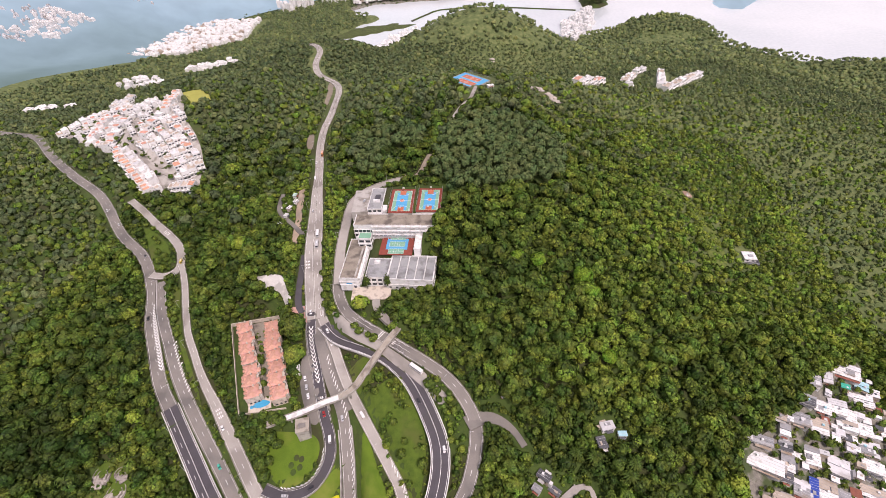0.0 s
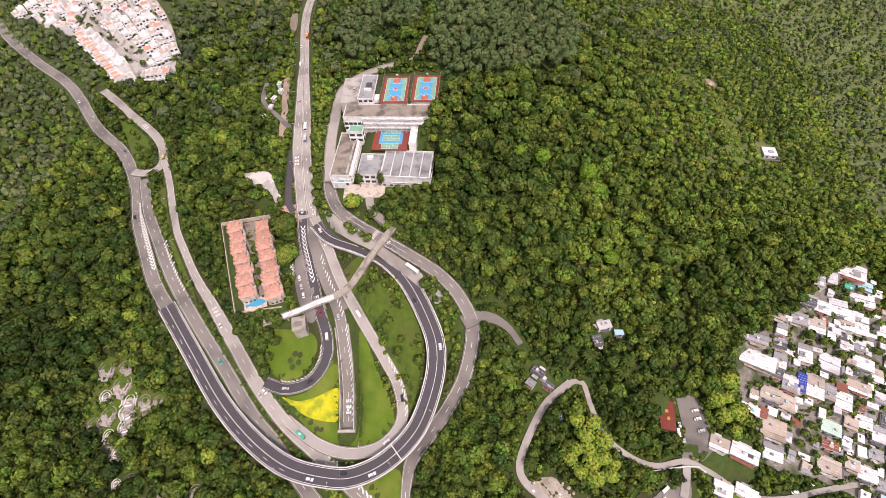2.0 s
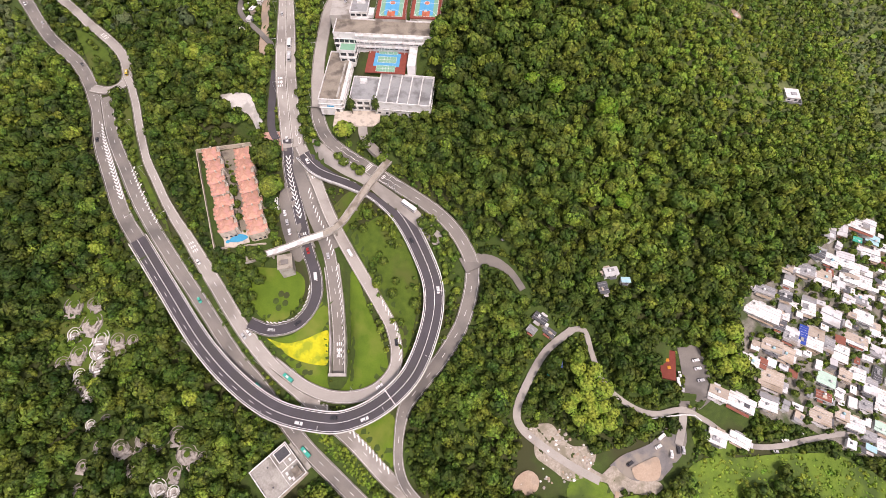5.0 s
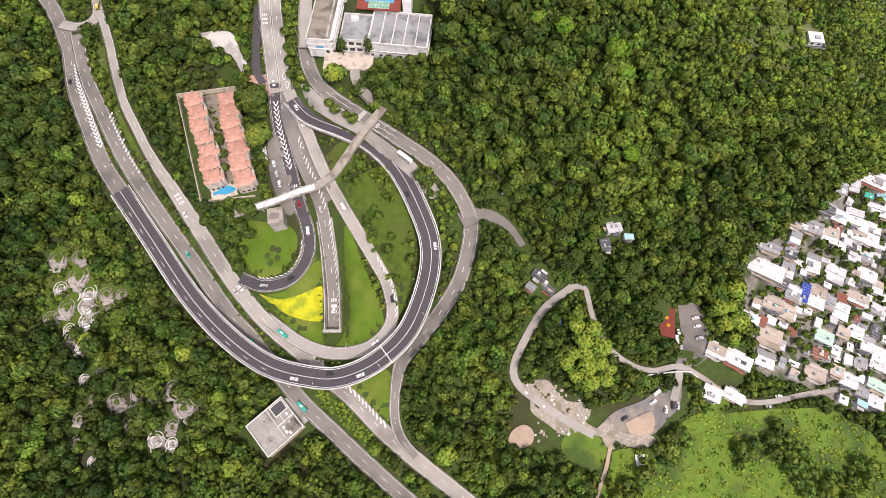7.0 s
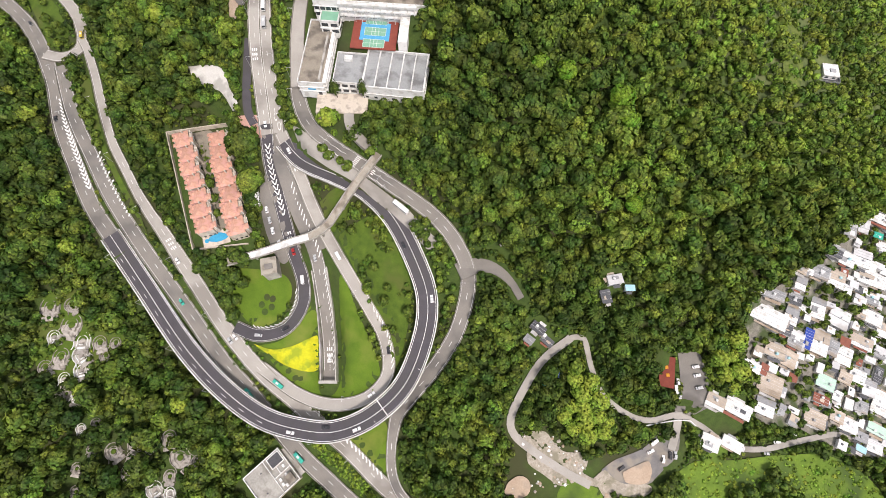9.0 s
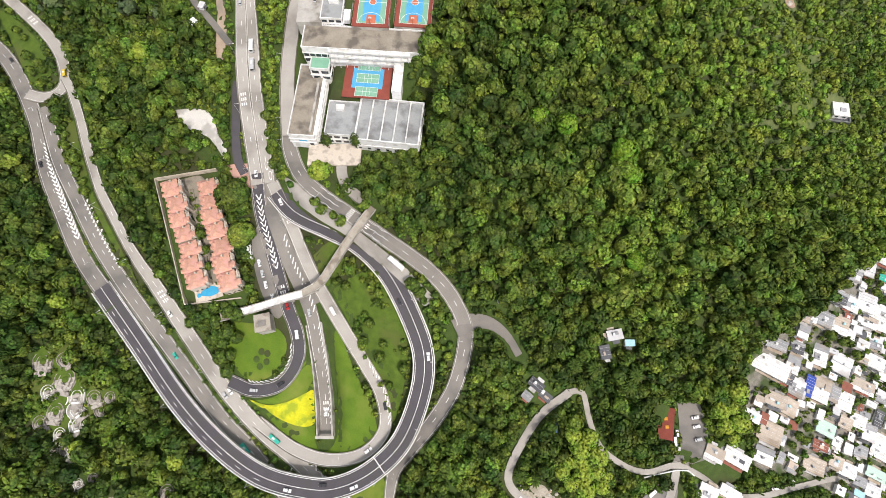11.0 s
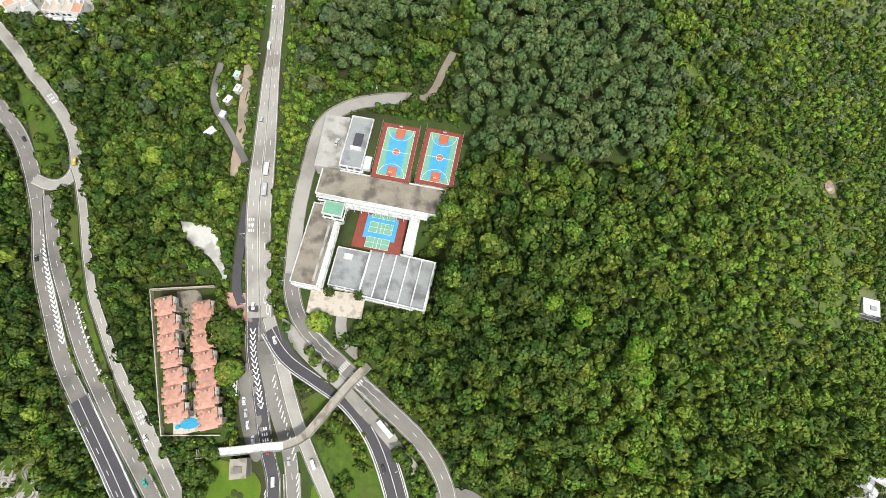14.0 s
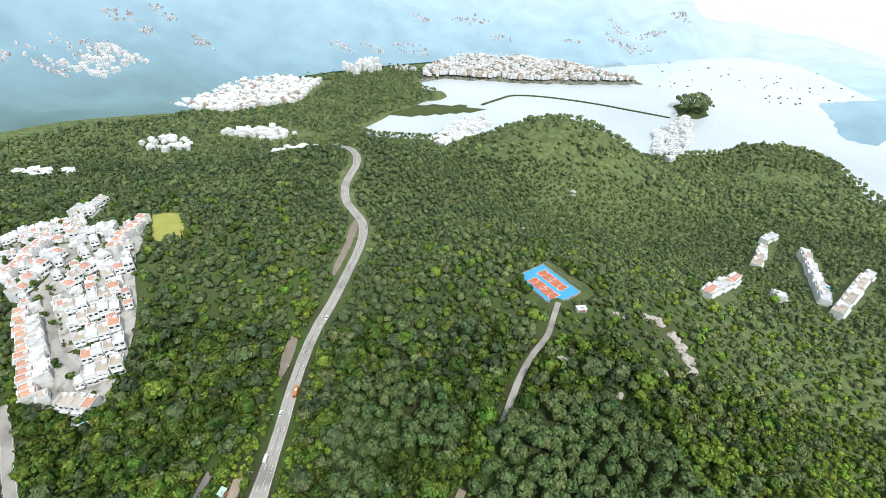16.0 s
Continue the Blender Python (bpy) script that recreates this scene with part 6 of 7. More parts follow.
for n, side in (("main_road", 7.4), ("main_road", -7.4), ("west_road", -5.2), ("inner_road", 4.8), ("school_road", 4.7), ("school_drive", 4.4), ("slip_road", -4.0)):
    for i in range(5, len(LINES[n]) - 2, 12):
        if LINES[n][i][1] < 620:
            street_lamp(LINES[n], i, side)
for i in range(6, len(DECK) - 4, 10):
    street_lamp(DECK, i, 6.3)

# ---- far towns, bay, distance ----
def town(name, poly, n, seed, label, size=(7, 16), tall=(5, 12), z=None, mat=None):
    r = np.random.default_rng(seed)
    lo, hi = np.min(poly, 0), np.max(poly, 0)
    V, F, k = [], [], 0
    while k < n:
        x, y = r.uniform(lo[0], hi[0]), r.uniform(lo[1], hi[1])
        if not inside(np.array([x]), np.array([y]), poly)[0]:
            continue
        w, d, h, a = r.uniform(*size), r.uniform(*size), r.uniform(*tall), r.uniform(0, 1.57)
        b = float(hill(x, y)) if z is None else z(x, y)
        c, s = math.cos(a), math.sin(a)
        cs = [(x + c * p * w / 2 - s * q * d / 2, y + s * p * w / 2 + c * q * d / 2) for p, q in ((-1, -1), (1, -1), (1, 1), (-1, 1))]
        V += [(*q, b - 4) for q in cs] + [(*q, b + h) for q in cs] + [(*((q[0] + x) / 2, (q[1] + y) / 2), b + h) for q in cs] + [(*((q[0] + x) / 2, (q[1] + y) / 2), b + h + 2) for q in cs]
        o = 16 * k
        for m in (0, 8):
            F += [(o + m + 4, o + m + 5, o + m + 6, o + m + 7)] + [(o + m + i, o + m + (i + 1) % 4, o + m + 4 + (i + 1) % 4, o + m + 4 + i) for i in range(4)]
        k += 1
    return tagged(mesh_ob(name, V, F, mat or M_WHITE), label, "town", kind="stuff")


def lump(name, poly, height, mat, label, base=0.0, step=18):
    """A low headland or island that swells inside its outline."""
    lo, hi = np.min(poly, 0) - step, np.max(poly, 0) + step
    xs, ys = np.arange(lo[0], hi[0], step), np.arange(lo[1], hi[1], step)
    px, py = [g.ravel() for g in np.meshgrid(xs, ys)]
    ins = inside(px, py, poly)
    edge = [((x0 + (x1 - x0) * t), (y0 + (y1 - y0) * t)) for (x0, y0), (x1, y1) in zip(poly, poly[1:] + poly[:1]) for t in np.arange(0, 1, 0.1)]
    d = np.min([np.hypot(px - a, py - b) for a, b in edge], 0)
    z = np.where(ins, base + height * ease(0, 70, d) + 1.0 + 2.0 * rng0.uniform(-0.5, 1.5, len(px)) * (height > 6), -6)
    nn = len(xs)
    f = [(j * nn + i, j * nn + i + 1, (j + 1) * nn + i + 1, (j + 1) * nn + i) for j in range(len(ys) - 1) for i in range(nn - 1)]
    return tagged(mesh_ob(name, np.column_stack([px, py, z]), f, mat, None, True), label, "headland", kind="structure")


def range_foot(a):
    return np.interp(a, [-75, -53, -39, -30, -20, -7, 9, 15, 22, 27, 33, 36, 62], [1060, 1100, 1200, 1440, 1540, 1690, 1800, 1990, 2330, 2330, 2050, 1930, 1900])


def range_height(a, r):
    """Height of the far mountains, by bearing in degrees and distance."""
    k = np.clip((r - range_foot(a)) / 1360, 0, 1)
    crest = np.interp(a, [-75, 9, 14, 18], [760, 760, 300, 0])
    ridge = np.interp(a, [12, 16, 19, 24, 29, 33, 36, 62], [0, 125, 80, 45, 30, 26, 24, 22]) * math.sin(math.pi * min(1, k * 1.7))
    rough = 14 * noise.noise((a * 0.7, k * 7.2, 4.0)) + 22 * noise.noise((a * 0.25, k * 4.0, 9.0))
    return k ** 1.25 * crest * (0.85 + 0.3 * noise.noise((a * 0.11, k * 2.4, 1.0))) + ridge + rough * min(1, k * 4) * float(np.interp(a, [14, 18], [1, 0.25])) - (40 if a > 17 and k > 0.6 else 0)


def on_range(x, y):
    return max(0.0, float(hill(x, y)) + 4, range_height(math.degrees(math.atan2(x, y - 300)), math.hypot(x, y - 300)))


rng0 = np.random.default_rng(3)
town("town", [(-818, 1298), (-852, 1498), (-709, 1620), (-571, 1627), (-566, 1448), (-687, 1323)], 700, 1, "dense pale town beyond the wooded valley")
town("town", [(-632, 1178), (-576, 1248), (-470, 1250), (-520, 1170)], 45, 2, "small pale hamlet in the valley")
town("town", [(-480, 1120), (-420, 1180), (-330, 1120), (-400, 1050)], 90, 8, "white hamlet below the main road")
town("town", [(-135, 1150), (-165, 1260), (-152, 1430), (-72, 1500), (-50, 1440), (-110, 1200)], 110, 3, "white houses near the bay shore", z=lambda x, y: max(float(hill(x, y)), 1.0))
town("town", [(360, 1500), (470, 1640), (450, 1480), (345, 1290), (320, 1330)], 110, 4, "white fishing village on the shore", z=lambda x, y: max(float(hill(x, y)), 1.5))
town("town", [(-740, 1040), (-690, 1110), (-620, 1090), (-660, 1040)], 26, 5, "small white hamlet on a wooded slope")
town("town", [(-745, 830), (-710, 880), (-670, 860), (-690, 820)], 14, 6, "few white houses in the western woods")
town("town", [(-1110, 1290), (-1080, 1440), (-960, 1440), (-1000, 1320)], 60, 7, "pale distant village at the mountain foot", z=lambda x, y: on_range(x, y))
town("town", [(-560, 1740), (-500, 1850), (-420, 1800), (-480, 1720)], 40, 9, "distant pale tower blocks by the bay", (8, 14), (12, 34))
PEN = [(-317, 1713), (-224, 1797), (-7, 1810), (200, 1860), (418, 1932), (400, 1960), (188, 2077), (-61, 2170), (-224, 2082), (-312, 1871)]
lump("land_peninsula", PEN, 14, M_VILLAGE, "low green peninsula across the bay")
town("town", [(-300, 1740), (-220, 1810), (0, 1825), (390, 1935), (180, 2060), (-60, 2150), (-210, 2070), (-300, 1870)], 800, 10, "dense white town on the far peninsula", (7, 15), (3, 7), z=lambda x, y: 14.0)
town("town", [(-300, 1740), (-220, 1810), (0, 1825), (390, 1935), (180, 2060), (-60, 2150), (-210, 2070), (-300, 1870)], 300, 12, "beige roofs of the far peninsula town", (7, 14), (3, 8), z=lambda x, y: 14.0, mat=SHEETS[6])
town("town", [(-830, 1300), (-850, 1500), (-709, 1620), (-571, 1627), (-566, 1448), (-687, 1323)], 160, 13, "beige roofs of the valley town", (7, 14), (5, 11), mat=SHEETS[6])
lump("land_island", [(445, 1640), (450, 1735), (530, 1810), (556, 1760), (550, 1670), (500, 1640)], 22, M_GROUND, "small wooded island near the shore")
ISLAND = [(450, 1645), (455, 1730), (530, 1800), (550, 1755), (545, 1675), (500, 1645)]
lump("land_marsh", [(-330, 1440), (-240, 1440), (-110, 1510), (-60, 1550), (-140, 1570), (-270, 1540)], 0.4, M_SCRUB, "green marsh flats at the head of the bay")
ribbon("breakwater", spline([(-90, 1580, 1.2), (-40, 1650, 1.2), (-4, 1690, 1.2), (95, 1702, 1.2), (225, 1683, 1.2), (316, 1656, 1.2), (424, 1622, 1.2)], 20), 7, M_GROUND, 1.0, 6)
tagged(bpy.data.objects["breakwater"], "long dark overgrown breakwater across the bay", "breakwater", kind="structure")
rb = random.Random(9)
for k in range(70):
    x, y = rb.uniform(450, 1100), rb.uniform(1850, 2280)
    b = tagged(part("boat", boxes((-4, -1.2, 0, 4, 1.2, 1.4), (-2, -0.8, 1.4, 1.5, 0.8, 3.0), bevel=0.3), M_DARK if k % 3 else M_WHITE, None), "small moored boat on the bay", "boat", "moored boats")
    b.matrix_world = pose(x, y, 0, 0, 0, rb.uniform(0, 180))

# mountains far behind everything, their haze painted as a glow paling with distance
mm = bpy.data.materials.new("distant haze")
mm.use_nodes = True
tr = mm.node_tree
for n in list(tr.nodes):
    if n.type == "BSDF_PRINCIPLED":
        tr.nodes.remove(n)
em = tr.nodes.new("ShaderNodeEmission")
co = tr.nodes.new("ShaderNodeTexCoord")
nz = tr.nodes.new("ShaderNodeTexNoise")
nz.inputs["Scale"].default_value, nz.inputs["Detail"].default_value = 0.004, 8
tr.links.new(co.outputs["Object"], nz.inputs["Vector"])
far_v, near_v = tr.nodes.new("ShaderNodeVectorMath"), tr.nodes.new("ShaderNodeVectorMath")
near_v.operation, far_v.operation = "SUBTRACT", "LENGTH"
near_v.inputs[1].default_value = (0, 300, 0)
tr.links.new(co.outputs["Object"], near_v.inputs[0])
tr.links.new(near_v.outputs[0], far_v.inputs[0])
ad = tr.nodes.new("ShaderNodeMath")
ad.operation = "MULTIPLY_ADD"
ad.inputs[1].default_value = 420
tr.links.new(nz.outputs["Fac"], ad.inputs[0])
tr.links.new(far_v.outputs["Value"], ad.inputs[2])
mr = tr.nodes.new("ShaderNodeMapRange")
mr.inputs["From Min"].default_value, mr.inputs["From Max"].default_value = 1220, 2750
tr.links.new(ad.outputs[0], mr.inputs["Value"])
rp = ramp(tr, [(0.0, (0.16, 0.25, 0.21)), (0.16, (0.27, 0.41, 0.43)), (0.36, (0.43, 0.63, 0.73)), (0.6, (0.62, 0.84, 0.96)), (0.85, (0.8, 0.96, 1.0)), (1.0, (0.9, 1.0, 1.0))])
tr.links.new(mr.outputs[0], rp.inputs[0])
woody = tr.nodes.new("ShaderNodeTexNoise")
woody.inputs["Scale"].default_value, woody.inputs["Detail"].default_value = 0.012, 6
tr.links.new(co.outputs["Object"], woody.inputs["Vector"])
wr = tr.nodes.new("ShaderNodeMapRange")
wr.inputs["From Min"].default_value, wr.inputs["From Max"].default_value = 0.3, 0.7
wr.inputs["To Min"].default_value, wr.inputs["To Max"].default_value = 0.9, 1.08
tr.links.new(woody.outputs["Fac"], wr.inputs["Value"])
wh = tr.nodes.new("ShaderNodeHueSaturation")
tr.links.new(rp.outputs[0], wh.inputs["Color"])
tr.links.new(wr.outputs[0], wh.inputs["Value"])
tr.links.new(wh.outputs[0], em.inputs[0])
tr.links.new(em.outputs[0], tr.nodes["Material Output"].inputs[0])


V, F = [], []
cols = np.arange(-75, 62.5, 0.75)
for a in cols:
    a_ = math.radians(a)
    for k in range(17):
        r_ = range_foot(a) + 85 * k
        V.append((r_ * math.sin(a_), 300 + r_ * math.cos(a_), max(range_height(a, r_), float(hill(r_ * math.sin(a_), 300 + r_ * math.cos(a_))) + 7 if a < -22 else -99) if k else (14 if a < 12 else -4)))
for i in range(len(cols) - 1):
    for k in range(16):
        F.append((i * 17 + k, i * 17 + k + 1, (i + 1) * 17 + k + 1, (i + 1) * 17 + k))
# the headland gets the same glowing haze colour
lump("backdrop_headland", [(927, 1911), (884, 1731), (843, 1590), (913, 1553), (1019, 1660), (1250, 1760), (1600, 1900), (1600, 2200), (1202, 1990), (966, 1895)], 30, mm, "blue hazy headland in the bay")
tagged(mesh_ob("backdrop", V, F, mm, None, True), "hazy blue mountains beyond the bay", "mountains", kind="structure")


for k, (x, y, s) in enumerate(((-1179, 1218, 75), (-1111, 1276, 80), (-1097, 1377, 97), (-1078, 1417, 68), (-1101, 1548, 70), (-1036, 1635, 55), (-1009, 1526, 40), (-915, 1603, 50), (-588, 1884, 64), (-503, 1933, 54), (-376, 1994, 87),
                              (-210, 2294, 95), (-390, 2220, 60), (-75, 2189, 50), (195, 2246, 45), (363, 2314, 70), (380, 2411, 70), (497, 2398, 70), (438, 2293, 80), (632, 2521, 70), (-372, 1830, 60))):
    town("town", [(x + s * 0.8 * math.cos(b), y + s * 0.4 * math.sin(b)) for b in np.arange(0, 6.2, 0.7)], int(s / 3), 40 + k, "pale hamlet on the hazy far slopes", (4, 9), (3, 7), z=on_range, mat=SHEETS[1])

glow = bpy.data.materials.new("white sky haze")
glow.use_nodes = True
gt = glow.node_tree
ge = gt.nodes.new("ShaderNodeEmission")
ge.inputs[0].default_value, ge.inputs[1].default_value = (1.0, 1.0, 1.0, 1), 1.1
gt.links.new(ge.outputs[0], gt.nodes["Material Output"].inputs[0])
V = [(3900 * math.sin(radians(a)), 300 + 3900 * math.cos(radians(a)), z) for a in range(-80, 81, 4) for z in (-40, 700)]
tagged(mesh_ob("backdrop_sky", V, [(2 * i, 2 * i + 2, 2 * i + 3, 2 * i + 1) for i in range(40)], glow), "white hazy sky above the horizon", "sky", kind="structure")


# ---- forest ----
rng = np.random.default_rng(7)


def crown(clumps, seed, fan=True, squash=0.8):
    """A tree crown of unit radius: a core and many bent leaf clumps round it."""
    r = np.random.default_rng(seed)
    phi = (1 + 5 ** 0.5) / 2
    ico = np.array([(-1, phi, 0), (1, phi, 0), (-1, -phi, 0), (1, -phi, 0), (0, -1, phi), (0, 1, phi), (0, -1, -phi), (0, 1, -phi), (phi, 0, -1), (phi, 0, 1), (-phi, 0, -1), (-phi, 0, 1)], float)
    ico /= np.linalg.norm(ico[0])
    tri = np.array([(0, 11, 5), (0, 5, 1), (0, 1, 7), (0, 7, 10), (0, 10, 11), (1, 5, 9), (5, 11, 4), (11, 10, 2), (10, 7, 6), (7, 1, 8), (3, 9, 4), (3, 4, 2), (3, 2, 6), (3, 6, 8), (3, 8, 9), (4, 9, 5), (2, 4, 11), (6, 2, 10), (8, 6, 7), (9, 8, 1)])
    tri = tri[ico[tri][:, :, 2].mean(1) > -0.45]
    # core tinted a little darker: inner shade put into the leaf colour
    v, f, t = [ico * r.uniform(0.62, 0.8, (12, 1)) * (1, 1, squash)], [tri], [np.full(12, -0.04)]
    lobes = r.normal(size=(4, 3)); lobes[:, 2] = np.abs(lobes[:, 2]) * 0.6
    lobes /= np.linalg.norm(lobes, axis=1, keepdims=True)
    n0 = 12
    for k in range(clumps):
        d = r.normal(size=3); d[2] = abs(d[2]) * 1.0 - 0.25
        d /= np.linalg.norm(d)
        rad = 0.72 + 0.3 * max(0, (lobes @ d).max()) ** 3 + r.uniform(-0.06, 0.06)
        c = d * rad * (1, 1, squash)
        nrm = d + r.normal(size=3) * 0.28; nrm /= np.linalg.norm(nrm)
        u = np.cross(nrm, r.normal(size=3)); u /= np.linalg.norm(u)
        w = np.cross(nrm, u)
        s = r.uniform(0.2, 0.36) * (0.52 if clumps > 200 else 0.62 if clumps > 80 else 0.86 if clumps > 34 else 1.0 if clumps > 24 else 1.35)
        ring = [c + s * (a * u + b * w) - nrm * s * r.uniform(0.15, 0.45) for a, b in ((1, 0.2), (-0.1, 1), (-1, -0.15), (0.2, -1))]
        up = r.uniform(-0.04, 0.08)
        if fan:
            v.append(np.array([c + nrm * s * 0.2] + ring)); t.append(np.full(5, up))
            f.append(n0 + np.array([(0, 1, 2), (0, 2, 3), (0, 3, 4), (0, 4, 1)])); n0 += 5
        else:
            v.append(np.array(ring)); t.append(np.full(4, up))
            f.append(n0 + np.array([(0, 1, 2), (0, 2, 3)])); n0 += 4
    return np.vstack(v), np.vstack(f), np.concatenate(t)


def scatter(lo, hi, step, seed):
    r = np.random.default_rng(seed)
    xs, ys = np.meshgrid(np.arange(lo[0], hi[0], step), np.arange(lo[1], hi[1], step * 0.9))
    xs = xs + (np.arange(xs.shape[0]) % 2)[:, None] * step / 2
    px, py = xs.ravel() + r.uniform(-0.42, 0.42, xs.size) * step, ys.ravel() + r.uniform(-0.42, 0.42, xs.size) * step
    return px, py


def clear_of(px, py, margin):
    """Where a tree may stand: off roads, buildings, lawns and yards."""
    ok = np.ones(px.shape, bool)
    for line, width in STRIPS:
        ok &= line_dist(px, py, line)[0] > width / 2 + margin
    ok &= line_dist(px, py, DECK)[0] > 6 + margin
    ok &= line_dist(px, py, FB)[0] > 2 + margin
    for poly in OPEN_GROUND:
        ok &= poly_dist(px, py, poly) > margin * 0.6
    for gx, gy, gr, gb in GRAVES:
        ok &= np.hypot(px - gx, py - gy) > gr + 2.0
    return ok


def woods(name, px, py, size, tint, protos, label, mat=None, smooth=False, low=0.9):
    """One mesh of many trees."""
    n = len(px)
    pz = formed(px, py)
    which = rng.integers(0, len(protos), n)
    ang, sc = rng.uniform(0, 6.283, n), size
    V, F, T, base = [], [], [], 0
    for k, (v, f, t) in enumerate(protos):
        s = np.nonzero(which == k)[0]
        if not len(s):
            continue
        c, si = np.cos(ang[s])[:, None], np.sin(ang[s])[:, None]
        x = (v[None, :, 0] * c - v[None, :, 1] * si) * sc[s, None] + px[s, None]
        y = (v[None, :, 0] * si + v[None, :, 1] * c) * sc[s, None] + py[s, None]
        tall = sc[s] * rng.uniform(low, low + 0.6, len(s))
        z = v[None, :, 2] * sc[s, None] * 1.1 + (pz[s] + tall)[:, None]
        V.append(np.stack([x, y, z], -1).reshape(-1, 3))
        F.append((f[None] + (np.arange(len(s)) * len(v))[:, None, None] + base).reshape(-1, 3))
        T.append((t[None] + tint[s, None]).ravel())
        base += len(s) * len(v)
    return tagged(big_mesh(name, np.vstack(V), np.vstack(F), mat or LEAF, smooth, np.concatenate(T)), label, "forest", kind="stuff")


PLANTATION = [[(0, 356), (39, 350), (84, 358), (110, 376), (116, 431), (84, 470), (33, 472), (9, 446), (-5, 406)], [(-88, 473), (-49, 476), (-9, 456), (-12, 430), (-49, 428), (-50, 396), (-73, 395)]]
CLEARING = [(-51, 423), (-18, 423), (-14, 393), (-41, 392)]


def zone_tint(px, py):
    """Lighter scrub on the eastern hill; now and then a bright young tree."""
    t = rng.normal(0.08, 0.15, len(px))
    t += 0.2 * ease(60, 180, px) * ease(190, 280, py) * (1 - 0.5 * ease(560, 800, py)) - 0.03
    t += 0.14 * ease(500, 620, py) * np.exp(-((px - 60) / 160) ** 2)
    t += np.array([0.2 * noise.noise((a * 0.014, b * 0.014, 3.0)) + 0.14 * noise.noise((a * 0.035, b * 0.035, 8.0)) for a, b in zip(px, py)])
    t += np.where(rng.uniform(size=len(px)) < 0.03, 0.32, 0)
    t -= 0.12 * ease(-100, -150, px) * ease(320, 240, py) + 0.12 * np.exp(-((px - 75) / 45) ** 2 - ((py - 165) / 45) ** 2)
    # a fresher stand on the lower spur, a duller one above the school
    t += 0.22 * np.exp(-((px - 115) / 30) ** 2 - ((py - 245) / 45) ** 2) - 0.1 * np.exp(-((px - 35) / 30) ** 2 - ((py - 318) / 22) ** 2)
    return t


VERGE = [[(-98, 285), (-86, 285), (-85, 340), (-86, 372), (-100, 420), (-118, 470), (-124, 470), (-112, 400), (-103, 345)], [(-20, 215), (8, 190), (14, 170), (4, 140), (-6, 125), (-1, 150), (2, 168), (-6, 190)], [(-76, 96), (-68, 97), (-27, 68), (-36, 61)], [(-131, 345), (-113, 345), (-120, 400), (-127, 445), (-131, 520), (-145, 520), (-143, 460), (-146, 400)]]


def in_verge(px, py):
    return np.any([inside(px, py, v) for v in VERGE], 0)


def in_view(px, py):
    """Leaves out the far flanks that no stretch of the flight overlooks."""
    return (px < 1.5 * py + 260) & (px > -1.22 * (py - 60) - 180)


px, py = scatter((-330, -60), (345, 520), 6.3, 1)
ok = clear_of(px, py, 2.2) & ~((px < -250) & (py < 70)) & ~((px > 300) & (py < 60))
for poly in PLANTATION:
    ok &= ~inside(px, py, poly)
ok &= ~(inside(px, py, CLEARING) & (rng.uniform(size=len(px)) < 0.35))
for p in RIDGE_PATHS:
    ok &= ~(inside(px, py, p) & (rng.uniform(size=len(px)) < 0.6))
px, py = px[ok], py[ok]
size = np.clip(rng.lognormal(1.4, 0.36, len(px)), 1.9, 8.4)
size *= 1 - 0.3 * ease(60, 160, px) * ease(220, 300, py) - 0.22 * ease(150, 220, px) * ease(230, 320, py)
for p in RIDGE_PATHS:
    size = np.where(inside(px, py, p), np.minimum(size, rng.uniform(0.6, 1.5, len(px))), size)
gap = np.full(len(px), 99.0)
for line, width in STRIPS:
    gap = np.minimum(gap, line_dist(px, py, line)[0] - width / 2)
gap = np.minimum(gap, line_dist(px, py, DECK)[0] - 6.5)
for poly in OPEN_GROUND:
    gap = np.minimum(gap, poly_dist(px, py, poly) + 0.8)
size = np.minimum(size, 0.8 * gap + 0.7)
PROTO_SMALL, PROTO_LARGE = [crown(44, s, False) for s in range(10)], [crown(104, 20 + s, False) for s in range(12)]
vg = in_verge(px, py)
size = np.where(vg, np.minimum(size, 2.0), size)
tint_ = zone_tint(px, py) + 0.22 * vg
# the further up, the more trees take the haze-paled leaf colour
hazed = rng.uniform(size=len(px)) < 0.55 * ease(330, 520, py)
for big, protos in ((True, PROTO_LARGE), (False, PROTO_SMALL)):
    pick = ((size > 4.0) == big) & ~hazed
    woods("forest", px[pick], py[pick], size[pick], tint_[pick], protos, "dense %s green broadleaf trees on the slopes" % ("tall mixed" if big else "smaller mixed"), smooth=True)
woods("forest", px[hazed], py[hazed], size[hazed], tint_[hazed], PROTO_SMALL, "green trees with haze-paled leaves in the upper forest", LEAF_HAZE, smooth=True)
# lower trees that close the canopy
px, py = scatter((-330, -60), (345, 520), 5.3, 21)
ok = clear_of(px, py, 1.8) & ~np.any([inside(px, py, p) for p in RIDGE_PATHS], 0) & ~((px < -250) & (py < 70)) & ~((px > 300) & (py < 60)) & ((py < 100) | in_view(px, py))
for poly in PLANTATION:
    ok &= ~inside(px, py, poly)
px, py = px[ok], py[ok]
gap = np.full(len(px), 99.0)
for line, width in STRIPS:
    gap = np.minimum(gap, line_dist(px, py, line)[0] - width / 2)
woods("undergrowth", px, py, np.minimum(rng.uniform(2.0, 3.4, len(px)), 0.8 * gap + 0.6), zone_tint(px, py) + 0.22 * in_verge(px, py) - 0.02, [crown(9, 500 + s, False) for s in range(6)], "low green trees and scrub closing the canopy", low=0.45)
